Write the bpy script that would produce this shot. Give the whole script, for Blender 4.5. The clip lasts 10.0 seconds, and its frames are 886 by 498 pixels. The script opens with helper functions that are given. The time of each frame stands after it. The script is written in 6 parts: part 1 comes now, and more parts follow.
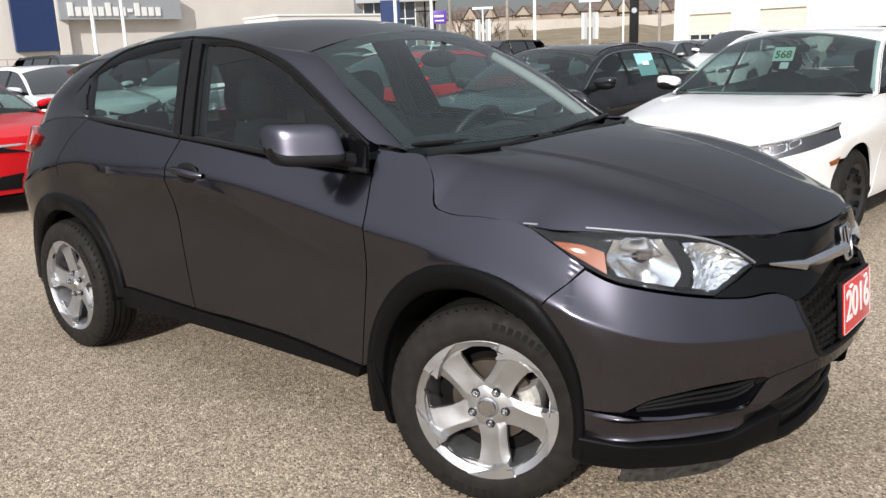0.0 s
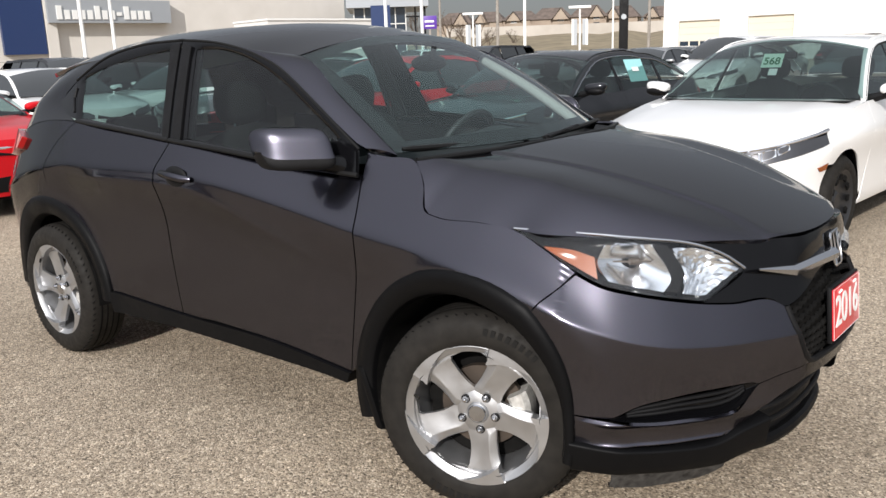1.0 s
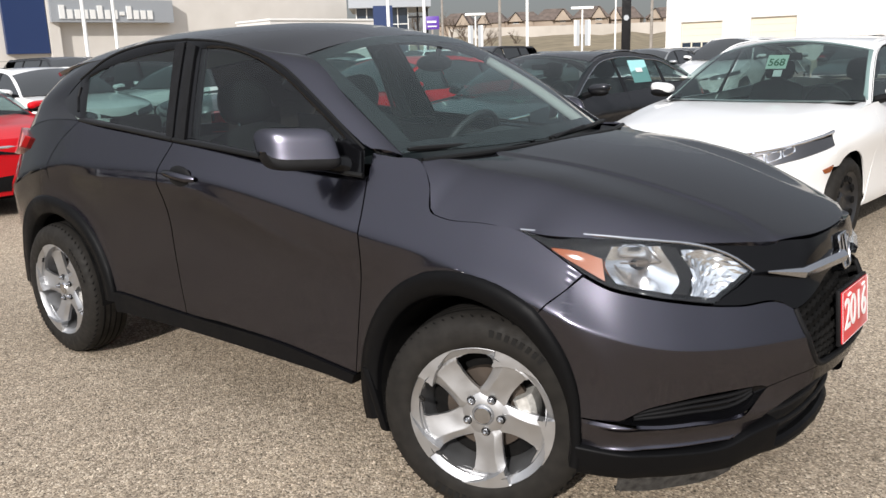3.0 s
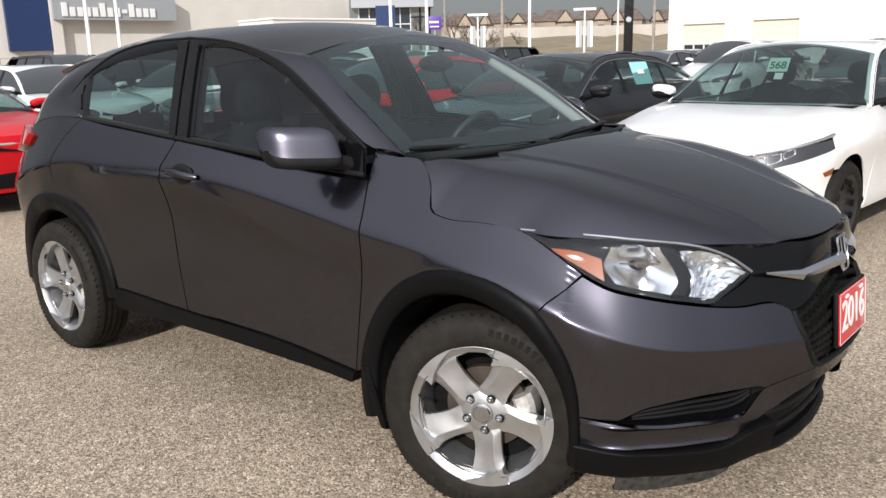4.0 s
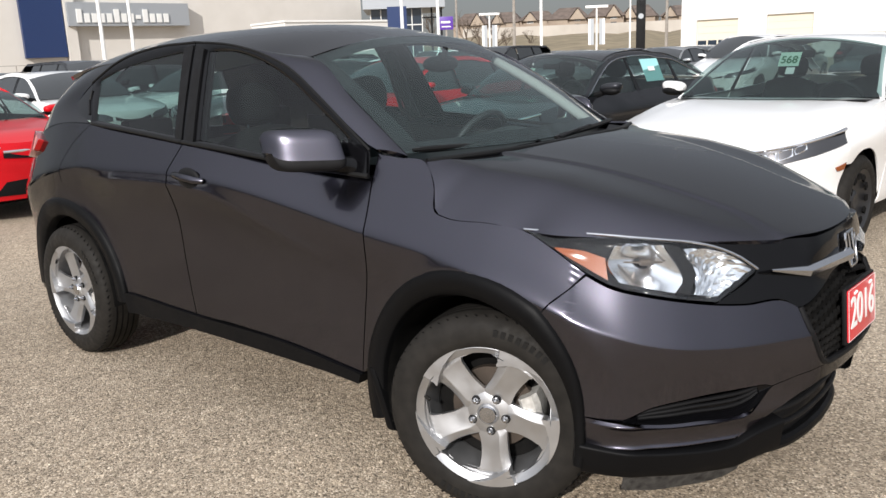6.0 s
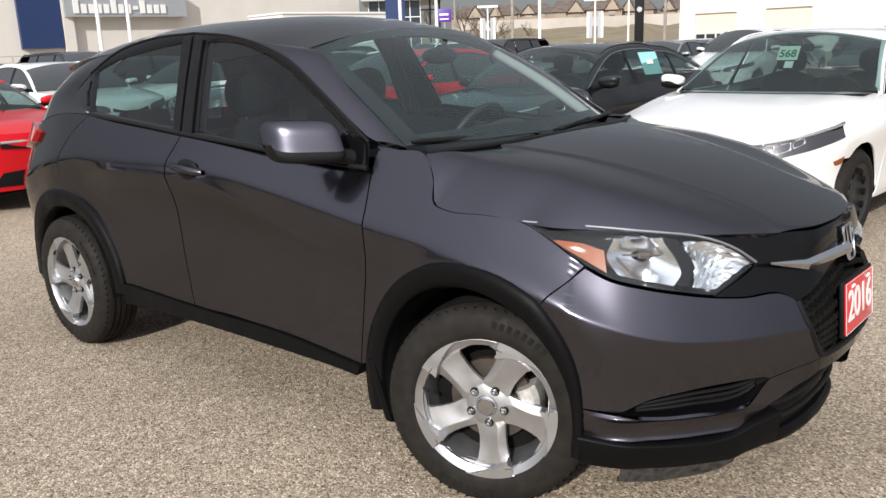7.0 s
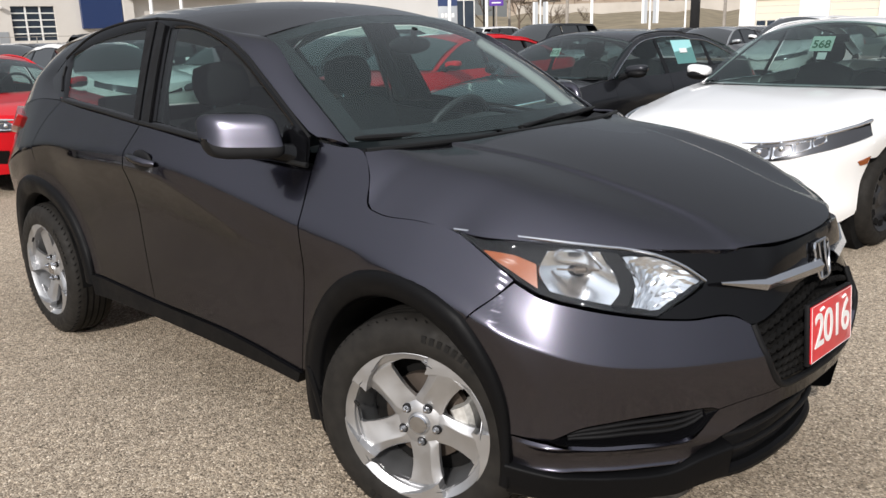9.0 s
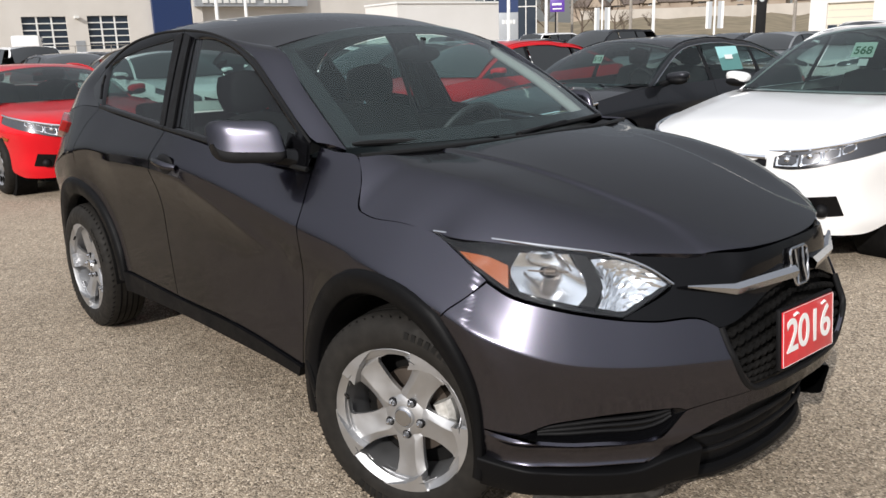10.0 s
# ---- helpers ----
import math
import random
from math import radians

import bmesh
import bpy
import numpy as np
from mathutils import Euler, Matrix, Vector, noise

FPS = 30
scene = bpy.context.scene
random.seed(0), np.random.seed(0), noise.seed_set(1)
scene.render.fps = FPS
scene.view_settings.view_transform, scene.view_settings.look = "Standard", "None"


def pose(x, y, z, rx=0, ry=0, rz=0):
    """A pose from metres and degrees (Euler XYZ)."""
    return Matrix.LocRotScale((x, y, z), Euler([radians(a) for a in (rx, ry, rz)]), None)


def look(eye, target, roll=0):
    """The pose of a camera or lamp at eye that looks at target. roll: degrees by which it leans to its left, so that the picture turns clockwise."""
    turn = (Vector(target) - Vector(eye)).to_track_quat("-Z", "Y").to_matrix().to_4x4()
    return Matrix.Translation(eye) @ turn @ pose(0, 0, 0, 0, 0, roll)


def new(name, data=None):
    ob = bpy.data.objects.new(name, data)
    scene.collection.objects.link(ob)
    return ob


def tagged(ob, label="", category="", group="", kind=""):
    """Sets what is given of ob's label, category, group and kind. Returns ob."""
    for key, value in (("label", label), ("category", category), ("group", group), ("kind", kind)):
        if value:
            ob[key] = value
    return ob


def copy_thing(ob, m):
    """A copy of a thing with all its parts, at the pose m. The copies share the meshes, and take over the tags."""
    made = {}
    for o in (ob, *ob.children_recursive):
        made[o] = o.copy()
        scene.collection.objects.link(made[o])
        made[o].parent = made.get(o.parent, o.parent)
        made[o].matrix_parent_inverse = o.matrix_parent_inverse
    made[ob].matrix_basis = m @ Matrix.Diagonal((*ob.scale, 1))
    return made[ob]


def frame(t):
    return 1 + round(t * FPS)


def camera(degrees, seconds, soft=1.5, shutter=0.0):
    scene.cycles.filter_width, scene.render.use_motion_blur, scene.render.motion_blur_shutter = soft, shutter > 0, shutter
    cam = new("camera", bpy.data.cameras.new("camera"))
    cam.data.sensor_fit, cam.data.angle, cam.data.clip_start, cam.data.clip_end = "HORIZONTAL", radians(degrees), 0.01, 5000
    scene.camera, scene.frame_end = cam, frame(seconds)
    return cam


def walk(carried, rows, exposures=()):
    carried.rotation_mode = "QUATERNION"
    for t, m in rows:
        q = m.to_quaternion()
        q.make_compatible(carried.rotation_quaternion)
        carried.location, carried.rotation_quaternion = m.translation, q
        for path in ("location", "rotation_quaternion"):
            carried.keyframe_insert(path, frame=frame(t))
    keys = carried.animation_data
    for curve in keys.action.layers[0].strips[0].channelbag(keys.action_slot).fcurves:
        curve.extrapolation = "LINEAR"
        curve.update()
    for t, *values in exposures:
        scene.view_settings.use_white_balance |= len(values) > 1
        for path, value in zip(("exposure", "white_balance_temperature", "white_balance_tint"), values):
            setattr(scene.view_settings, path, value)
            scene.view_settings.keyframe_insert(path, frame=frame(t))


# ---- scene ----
PATH = [
    (0, (1.426, -2.712, 1.435), (0.178, -1.223, 0.958), -2.2),
    (0.5, (1.418, -2.709, 1.434), (0.18, -1.212, 0.956), -2.1),
    (1, (1.419, -2.705, 1.432), (0.189, -1.198, 0.966), -1.9),
    (1.5, (1.403, -2.689, 1.43), (0.176, -1.181, 0.96), -1.8),
    (2, (1.392, -2.68, 1.431), (0.161, -1.176, 0.959), -1.9),
    (2.5, (1.394, -2.689, 1.43), (0.162, -1.185, 0.962), -1.9),
    (4, (1.408, -2.713, 1.431), (0.174, -1.209, 0.967), -1.3),
    (4.5, (1.414, -2.708, 1.428), (0.168, -1.215, 0.962), -1.7),
    (5, (1.424, -2.696, 1.429), (0.17, -1.211, 0.955), -1.8),
    (5.5, (1.432, -2.685, 1.431), (0.168, -1.205, 0.97), -2.3),
    (7, (1.429, -2.693, 1.429), (0.174, -1.211, 0.949), -2.0),
    (7.5, (1.464, -2.682, 1.426), (0.203, -1.211, 0.929), -1.7),
    (8, (1.441, -2.544, 1.419), (0.16, -1.09, 0.924), -1.8),
    (8.5, (1.444, -2.422, 1.438), (0.133, -0.997, 0.938), -1.1),
    (9, (1.565, -2.326, 1.44), (0.224, -0.934, 0.927), -1.4),
    (9.5, (1.726, -2.262, 1.441), (0.317, -0.937, 0.932), -1.2),
    (10, (1.795, -2.239, 1.447), (0.348, -0.95, 0.952), -1.7),
]
EXPOSURES = ((0, 0.15), (7.0, 0.17), (8.0, 0.12), (9.0, 0.03), (10, -0.04))
cam = camera(57.0, 10.0)
walk(cam, [(t, look(eye, target, roll)) for t, eye, target, roll in PATH], EXPOSURES)

# ---- light ----
SUN = Vector((0.33, -0.83, 0.46)).normalized()   # towards the sun
world = bpy.data.worlds.new("sky")
scene.world = world
world.use_nodes = True
wn = world.node_tree
sky = wn.nodes.new("ShaderNodeTexSky")
sky.sky_type = "NISHITA"
sky.sun_disc = False
sky.sun_elevation = math.asin(SUN.z)
sky.sun_rotation = math.atan2(SUN.x, SUN.y)
sky.air_density = 1.0
sky.dust_density = 1.0
sky.ozone_density = 1.0
wn.nodes["Background"].inputs[1].default_value = 0.012
wn.links.new(sky.outputs[0], wn.nodes["Background"].inputs[0])
haze = wn.nodes.new("ShaderNodeBackground")          # thin high cloud over the whole sky
haze.inputs[0].default_value = (0.90, 0.925, 1.0, 1)
ray = wn.nodes.new("ShaderNodeTexCoord")
up = wn.nodes.new("ShaderNodeSeparateXYZ")
wn.links.new(ray.outputs["Generated"], up.inputs[0])
lift_up = wn.nodes.new("ShaderNodeMath")             # overcast law: zenith three times the horizon
lift_up.operation, lift_up.use_clamp = "MULTIPLY_ADD", False
lift_up.inputs[1].default_value, lift_up.inputs[2].default_value = 0.56, 0.17
wn.links.new(up.outputs[2], lift_up.inputs[0])
to_sun = wn.nodes.new("ShaderNodeVectorMath")
to_sun.operation = "DOT_PRODUCT"
to_sun.inputs[1].default_value = SUN
wn.links.new(ray.outputs["Generated"], to_sun.inputs[0])
forward = wn.nodes.new("ShaderNodeMath")
forward.operation = "MULTIPLY_ADD"
forward.inputs[1].default_value, forward.inputs[2].default_value = 0.5, 0.5
wn.links.new(to_sun.outputs["Value"], forward.inputs[0])
glow = wn.nodes.new("ShaderNodeMath")
glow.operation = "POWER"
glow.inputs[1].default_value = 3.0
wn.links.new(forward.outputs[0], glow.inputs[0])
veil = wn.nodes.new("ShaderNodeMath")                # bright veil of cloud round the sun
veil.operation = "MULTIPLY_ADD"
veil.inputs[1].default_value = 0.85
wn.links.new(glow.outputs[0], veil.inputs[0])
wn.links.new(lift_up.outputs[0], veil.inputs[2])
wn.links.new(veil.outputs[0], haze.inputs[1])
both_skies = wn.nodes.new("ShaderNodeAddShader")
wn.links.new(wn.nodes["Background"].outputs[0], both_skies.inputs[0])
wn.links.new(haze.outputs[0], both_skies.inputs[1])
wn.links.new(both_skies.outputs[0], wn.nodes["World Output"].inputs[0])
sun = new("sun", bpy.data.lights.new("sun", "SUN"))
sun.data.energy = 4.2
sun.data.angle = radians(0.5)
sun.data.color = (1.0, 0.955, 0.915)
sun.matrix_world = look(SUN * 50, (0, 0, 0))

# ---- curves, patches and meshes ----
def spline(points, closed_form=False):
    """A smooth curve through points (first column the parameter), as a function."""
    p = np.array(points, float)
    t, v = p[:, 0], p[:, 1:]
    d = np.diff(v, axis=0) / np.diff(t)[:, None]
    m = np.empty_like(v)
    m[0], m[-1] = d[0], d[-1]
    h = np.diff(t)
    for i in range(1, len(t) - 1):
        m[i] = (d[i - 1] * h[i] + d[i] * h[i - 1]) / (h[i] + h[i - 1])
        flat = d[i - 1] * d[i] <= 0
        m[i][flat] = 0

    def at(x):
        x = min(max(x, t[0]), t[-1])
        i = min(max(int(np.searchsorted(t, x)) - 1, 0), len(t) - 2)
        s = (x - t[i]) / h[i]
        r = ((2 * s**3 - 3 * s**2 + 1) * v[i] + (s**3 - 2 * s**2 + s) * h[i] * m[i]
             + (3 * s**2 - 2 * s**3) * v[i + 1] + (s**3 - s**2) * h[i] * m[i + 1])
        return float(r[0]) if len(r) == 1 else r
    return at


def resample(points, n, smooth=True, fine_steps=16):
    """n points at even steps along a line of points, rounded where smooth."""
    p = np.array(points, float)
    if len(p) == 2 or not smooth:
        d = np.concatenate([[0], np.cumsum(np.linalg.norm(np.diff(p, axis=0), axis=1))])
        s = np.linspace(0, d[-1], n)
        return np.stack([np.interp(s, d, p[:, k]) for k in range(p.shape[1])], 1)
    d = np.concatenate([[0], np.cumsum(np.maximum(1e-6, np.linalg.norm(np.diff(p, axis=0), axis=1)))])
    f = spline(np.column_stack([d, p]))
    fine = np.array([f(x) for x in np.linspace(0, d[-1], fine_steps * len(p))])
    return resample(fine, n, False)


def coons(bottom, right, top, left, n, m, gap=0.0, smooth=True):
    """A grid between four edges: bottom and top run along, left and right run up."""
    b, t = resample(bottom, n, smooth), resample(top, n, smooth)
    l, r = resample(left, m, smooth), resample(right, m, smooth)
    wide = max(1e-6, np.linalg.norm(b[-1] - b[0]) + np.linalg.norm(t[-1] - t[0])) / 2
    high = max(1e-6, np.linalg.norm(l[-1] - l[0]) + np.linalg.norm(r[-1] - r[0])) / 2
    us, vs = np.linspace(gap / wide, 1 - gap / wide, n), np.linspace(gap / high, 1 - gap / high, m)

    def on(line, s):
        x = s * (len(line) - 1)
        i = min(int(x), len(line) - 2)
        return line[i] + (line[i + 1] - line[i]) * (x - i)
    g = np.empty((m, n, b.shape[1]))
    for j, v in enumerate(vs):
        for i, u in enumerate(us):
            g[j, i] = ((1 - v) * on(b, u) + v * on(t, u) + (1 - u) * on(l, v) + u * on(r, v)
                       - ((1 - u) * (1 - v) * b[0] + u * (1 - v) * b[-1] + (1 - u) * v * t[0] + u * v * t[-1]))
    return g


def lift(grid, surface):
    return np.array([[surface(*p) for p in row] for row in grid])


def link_mesh(name, verts, faces, material, parent=None, label="", smooth=True):
    me = bpy.data.meshes.new(name)
    me.from_pydata([tuple(map(float, v)) for v in verts], [], faces)
    me.validate()
    me.update()
    if smooth:
        me.polygons.foreach_set("use_smooth", [True] * len(me.polygons))
    if material:
        me.materials.append(material)
    ob = new(name, me)
    if parent:
        ob.parent = parent
    return tagged(ob, label)


def part(name, bm, material, parent=None, label="", smooth=True, sharp=35):
    """One bmesh as one mesh object under a thing or under a part."""
    bmesh.ops.recalc_face_normals(bm, faces=bm.faces)
    if smooth:
        for f in bm.faces:
            f.smooth = True
        for e in bm.edges:
            if len(e.link_faces) == 2 and e.calc_face_angle(0) > radians(sharp):
                e.smooth = False
    me = bpy.data.meshes.new(name)
    bm.to_mesh(me)
    bm.free()
    if material:
        me.materials.append(material)
    ob = new(name, me)
    if parent:
        ob.parent = parent
    return tagged(ob, label)


def sheet(name, grid, material, parent, label="", flange=0.012, inward=None, flip=False):
    """A grid of places as a panel with a turned-in rim. The rim turns against the panel's outward side."""
    m, n = grid.shape[:2]
    verts = [tuple(p) for row in grid for p in row]
    faces = []
    for j in range(m - 1):
        for i in range(n - 1):
            q = [j * n + i, j * n + i + 1, (j + 1) * n + i + 1, (j + 1) * n + i]
            faces.append(q[::-1] if flip else q)
    if flange:
        du, dv = np.gradient(grid, axis=1), np.gradient(grid, axis=0)
        nor = np.cross(du, dv)
        nor /= np.maximum(1e-9, np.linalg.norm(nor, axis=2))[..., None]
        if flip:
            nor = -nor
        ring = ([(0, i) for i in range(n)] + [(j, n - 1) for j in range(1, m)]
                + [(m - 1, i) for i in range(n - 2, -1, -1)] + [(j, 0) for j in range(m - 2, 0, -1)])
        top = [j * n + i for j, i in ring]
        base = len(verts)
        for j, i in ring:
            verts.append(tuple(grid[j, i]))
        low = len(verts)
        for j, i in ring:
            verts.append(tuple(grid[j, i] - nor[j, i] * flange))
        k = len(ring)
        for a in range(k):
            b = (a + 1) % k
            q = [base + b, base + a, low + a, low + b]
            faces.append(q[::-1] if flip else q)
    return link_mesh(name, verts, faces, material, parent, label)


def both(name, grid, material, parent, label="", flange=0.012, flip=False):
    """A panel of the right side and its twin on the left."""
    a = sheet(name, grid, material, parent, label, flange, flip=flip)
    b = sheet(name, grid * np.array([1, -1, 1]), material, parent, label, flange, flip=not flip)
    return a, b


def ring_strip(outer, inner, surface, counts=(16, 8, 16, 8)):
    """Grid between two four-sided loops given as (bottom, right, top, left)."""
    def loop(sides):
        b, r, t, l = sides
        pts = [resample(b, counts[0]), resample(r, counts[1])[1:], resample(t, counts[2])[::-1][1:], resample(l, counts[3])[::-1][1:]]
        return np.concatenate(pts)
    o, i = loop(outer), loop(inner)
    return np.array([[surface(*p) for p in o], [surface(*p) for p in (o + i) / 2], [surface(*p) for p in i]])


def add_box(bm, lo, hi, bevel=0.0, m=None):
    v = bmesh.ops.create_cube(bm, size=1)["verts"]
    for q in v:
        q.co = Vector([lo[k] + (q.co[k] + 0.5) * (hi[k] - lo[k]) for k in range(3)])
    if bevel:
        es = list({e for q in v for e in q.link_edges})
        v = [q for q in bmesh.ops.bevel(bm, geom=es, offset=bevel, segments=2, affect="EDGES", profile=0.6)["verts"]]
    if m is not None:
        bmesh.ops.transform(bm, matrix=m, verts=[q for q in bm.verts if q.is_valid and q in set(v)])
    return v


def box_part(name, lo, hi, material, parent=None, label="", bevel=0.0, m=None):
    bm = bmesh.new()
    add_box(bm, lo, hi, bevel)
    if m is not None:
        bmesh.ops.transform(bm, matrix=m, verts=bm.verts)
    return part(name, bm, material, parent, label)


def tube(bm, path, radius, sides=10, caps=True):
    """A round bar along a path; radius may be a list."""
    p = [Vector(q) for q in path]
    rad = radius if isinstance(radius, (list, tuple)) else [radius] * len(p)
    rings = []
    for k, q in enumerate(p):
        d = (p[min(k + 1, len(p) - 1)] - p[max(k - 1, 0)]).normalized()
        a = d.cross(Vector((0, 0, 1)))
        a = (a if a.length > 0.1 else d.cross(Vector((1, 0, 0)))).normalized()
        b = d.cross(a)
        rings.append([bm.verts.new(q + (a * math.cos(w) + b * math.sin(w)) * rad[k])
                      for w in (2 * math.pi * s / sides for s in range(sides))])
    for r0, r1 in zip(rings, rings[1:]):
        for s in range(sides):
            bm.faces.new((r0[s], r0[(s + 1) % sides], r1[(s + 1) % sides], r1[s]))
    if caps:
        bm.faces.new(rings[0][::-1])
        bm.faces.new(rings[-1])


def lathe(profile, n=48, closed=True):
    """(radius, along y) points turned round the y axis."""
    bm = bmesh.new()
    rings = [[bm.verts.new((r * math.cos(a), y, r * math.sin(a))) for a in (2 * math.pi * k / n for k in range(n))]
             for r, y in profile]
    pairs = list(zip(rings, rings[1:])) + ([(rings[-1], rings[0])] if closed else [])
    for r0, r1 in pairs:
        for k in range(n):
            bm.faces.new((r0[k], r0[(k + 1) % n], r1[(k + 1) % n], r1[k]))
    return bm


def empty(name, m=None):
    e = new(name)
    e.empty_display_size = 0.2
    if m is not None:
        e.matrix_basis = m
    return e


def lettering(name, body, size, material, parent, m, depth=0.002, label="", bold=0.0):
    cu = bpy.data.curves.new(name, "FONT")
    cu.body, cu.size, cu.extrude, cu.align_x, cu.align_y, cu.offset = body, size, depth, "CENTER", "CENTER", bold
    tmp = new(name, cu)
    dg = bpy.context.evaluated_depsgraph_get()
    me = bpy.data.meshes.new_from_object(tmp.evaluated_get(dg))
    bpy.data.objects.remove(tmp)
    me.materials.clear()
    me.materials.append(material)
    ob = new(name, me)
    if parent:
        ob.parent = parent
    ob.matrix_basis = m
    return tagged(ob, label)

# ---- materials ----
def shader(name, color, rough=0.5, metal=0.0, coat=0.0, **more):
    m = bpy.data.materials.new(name)
    m.use_nodes = True
    b = m.node_tree.nodes["Principled BSDF"]
    b.inputs["Base Color"].default_value = (*color, 1)
    b.inputs["Roughness"].default_value = rough
    b.inputs["Metallic"].default_value = metal
    b.inputs["Coat Weight"].default_value = coat
    b.inputs["Coat Roughness"].default_value = 0.03
    for k, v in more.items():
        b.inputs[k.replace("_", " ")].default_value = v
    return m


def nodes_of(m):
    return m.node_tree.nodes, m.node_tree.links, m.node_tree.nodes["Principled BSDF"]


def noise_node(n, l, scale, detail=3.0, rough=0.5, where="Object"):
    tc = n.new("ShaderNodeTexCoord")
    t = n.new("ShaderNodeTexNoise")
    t.inputs["Scale"].default_value, t.inputs["Detail"].default_value, t.inputs["Roughness"].default_value = scale, detail, rough
    l.new(tc.outputs[where], t.inputs["Vector"])
    return t


def ramp_node(n, l, source, stops):
    r = n.new("ShaderNodeValToRGB")
    el = r.color_ramp.elements
    while len(el) < len(stops):
        el.new(0.5)
    for e, (p, c) in zip(el, stops):
        e.position, e.color = p, (*c, 1)
    l.new(source, r.inputs[0])
    return r


def bumpy(m, scale, strength, distance=0.002, detail=3.0):
    n, l, b = nodes_of(m)
    t = noise_node(n, l, scale, detail)
    k = n.new("ShaderNodeBump")
    k.inputs["Strength"].default_value, k.inputs["Distance"].default_value = strength, distance
    l.new(t.outputs[0], k.inputs["Height"])
    l.new(k.outputs[0], b.inputs["Normal"])
    return m


def mottled(m, scale, lo, hi, detail=4.0):
    """Colour that wanders between two values."""
    n, l, b = nodes_of(m)
    t = noise_node(n, l, scale, detail)
    r = ramp_node(n, l, t.outputs[0], [(0.3, lo), (0.7, hi)])
    l.new(r.outputs[0], b.inputs["Base Color"])
    return m


def dusty(m, scale, lo, hi):
    """Roughness that wanders: dust and wipe marks."""
    n, l, b = nodes_of(m)
    t = noise_node(n, l, scale, 5.0, 0.6)
    k = n.new("ShaderNodeMapRange")
    k.inputs[1].default_value, k.inputs[2].default_value = 0.35, 0.7
    k.inputs[3].default_value, k.inputs[4].default_value = lo, hi
    l.new(t.outputs[0], k.inputs[0])
    l.new(k.outputs[0], b.inputs["Roughness"])
    return m


def car_paint(name, color, metal=0.65, rough=0.38, coat=1.0):
    """Flake paint under clear lacquer, with a little dust."""
    m = shader(name, color, rough, metal, coat, Coat_IOR=1.4, Specular_Tint=(0.1, 0.1, 0.1, 1))
    n, l, b = nodes_of(m)
    fl = n.new("ShaderNodeTexVoronoi")
    fl.inputs["Scale"].default_value = 900
    tc = n.new("ShaderNodeTexCoord")
    l.new(tc.outputs["Object"], fl.inputs["Vector"])
    mix = n.new("ShaderNodeMix")
    mix.data_type = "RGBA"
    mix.inputs["Factor"].default_value = 0.12
    mix.blend_type = "OVERLAY"
    mix.inputs["A"].default_value = (*color, 1)
    l.new(fl.outputs["Color"], mix.inputs["B"])
    sat = n.new("ShaderNodeHueSaturation")
    sat.inputs["Saturation"].default_value = 1.0
    l.new(mix.outputs["Result"], sat.inputs["Color"])
    l.new(sat.outputs[0], b.inputs["Base Color"])
    du = noise_node(n, l, 7, 6, 0.65)
    k = n.new("ShaderNodeMapRange")
    k.inputs[1].default_value, k.inputs[2].default_value, k.inputs[3].default_value, k.inputs[4].default_value = 0.45, 0.8, 0.05, 0.11
    l.new(du.outputs[0], k.inputs[0])
    l.new(k.outputs[0], b.inputs["Coat Roughness"])
    return m


def pane_glass(name, tint, dust=0.0):
    """A thin tinted pane: clear through, with a sheen that grows towards grazing, and a film of dust whose teal also
    paints in reflected haze.
    """
    m = bpy.data.materials.new(name)
    m.use_nodes = True
    n, l = m.node_tree.nodes, m.node_tree.links
    n.remove(n["Principled BSDF"])
    tr, gl, fr, mx = n.new("ShaderNodeBsdfTransparent"), n.new("ShaderNodeBsdfGlossy"), n.new("ShaderNodeLayerWeight"), n.new("ShaderNodeMixShader")
    tr.inputs[0].default_value = (*tint, 1)
    gl.inputs["Roughness"].default_value = 0.0
    fr.inputs[0].default_value = 0.5
    edge, rise = n.new("ShaderNodeMath"), n.new("ShaderNodeMath")
    edge.operation, rise.operation = "POWER", "MULTIPLY_ADD"
    edge.inputs[1].default_value = 4.6
    rise.inputs[1].default_value, rise.inputs[2].default_value = 0.85, 0.05
    l.new(fr.outputs["Facing"], edge.inputs[0])
    l.new(edge.outputs[0], rise.inputs[0])
    l.new(rise.outputs[0], mx.inputs[0])
    film, di, dm = noise_node(n, l, 5, 6, 0.65), n.new("ShaderNodeBsdfDiffuse"), n.new("ShaderNodeMixShader")
    # teal veil: haze of reflected sky and dashboard painted into the dust colour
    di.inputs[0].default_value = (0.30, 0.52, 0.53, 1)
    fm = n.new("ShaderNodeMapRange")
    fm.inputs[1].default_value, fm.inputs[2].default_value = 0.3, 0.75
    fm.inputs[3].default_value, fm.inputs[4].default_value = dust * 0.9, dust * 1.1
    l.new(film.outputs[0], fm.inputs[0])
    l.new(fm.outputs[0], dm.inputs[0])
    l.new(tr.outputs[0], dm.inputs[1])
    l.new(di.outputs[0], dm.inputs[2])
    l.new(dm.outputs[0], mx.inputs[1])
    l.new(gl.outputs[0], mx.inputs[2])
    l.new(mx.outputs[0], n["Material Output"].inputs[0])
    return m


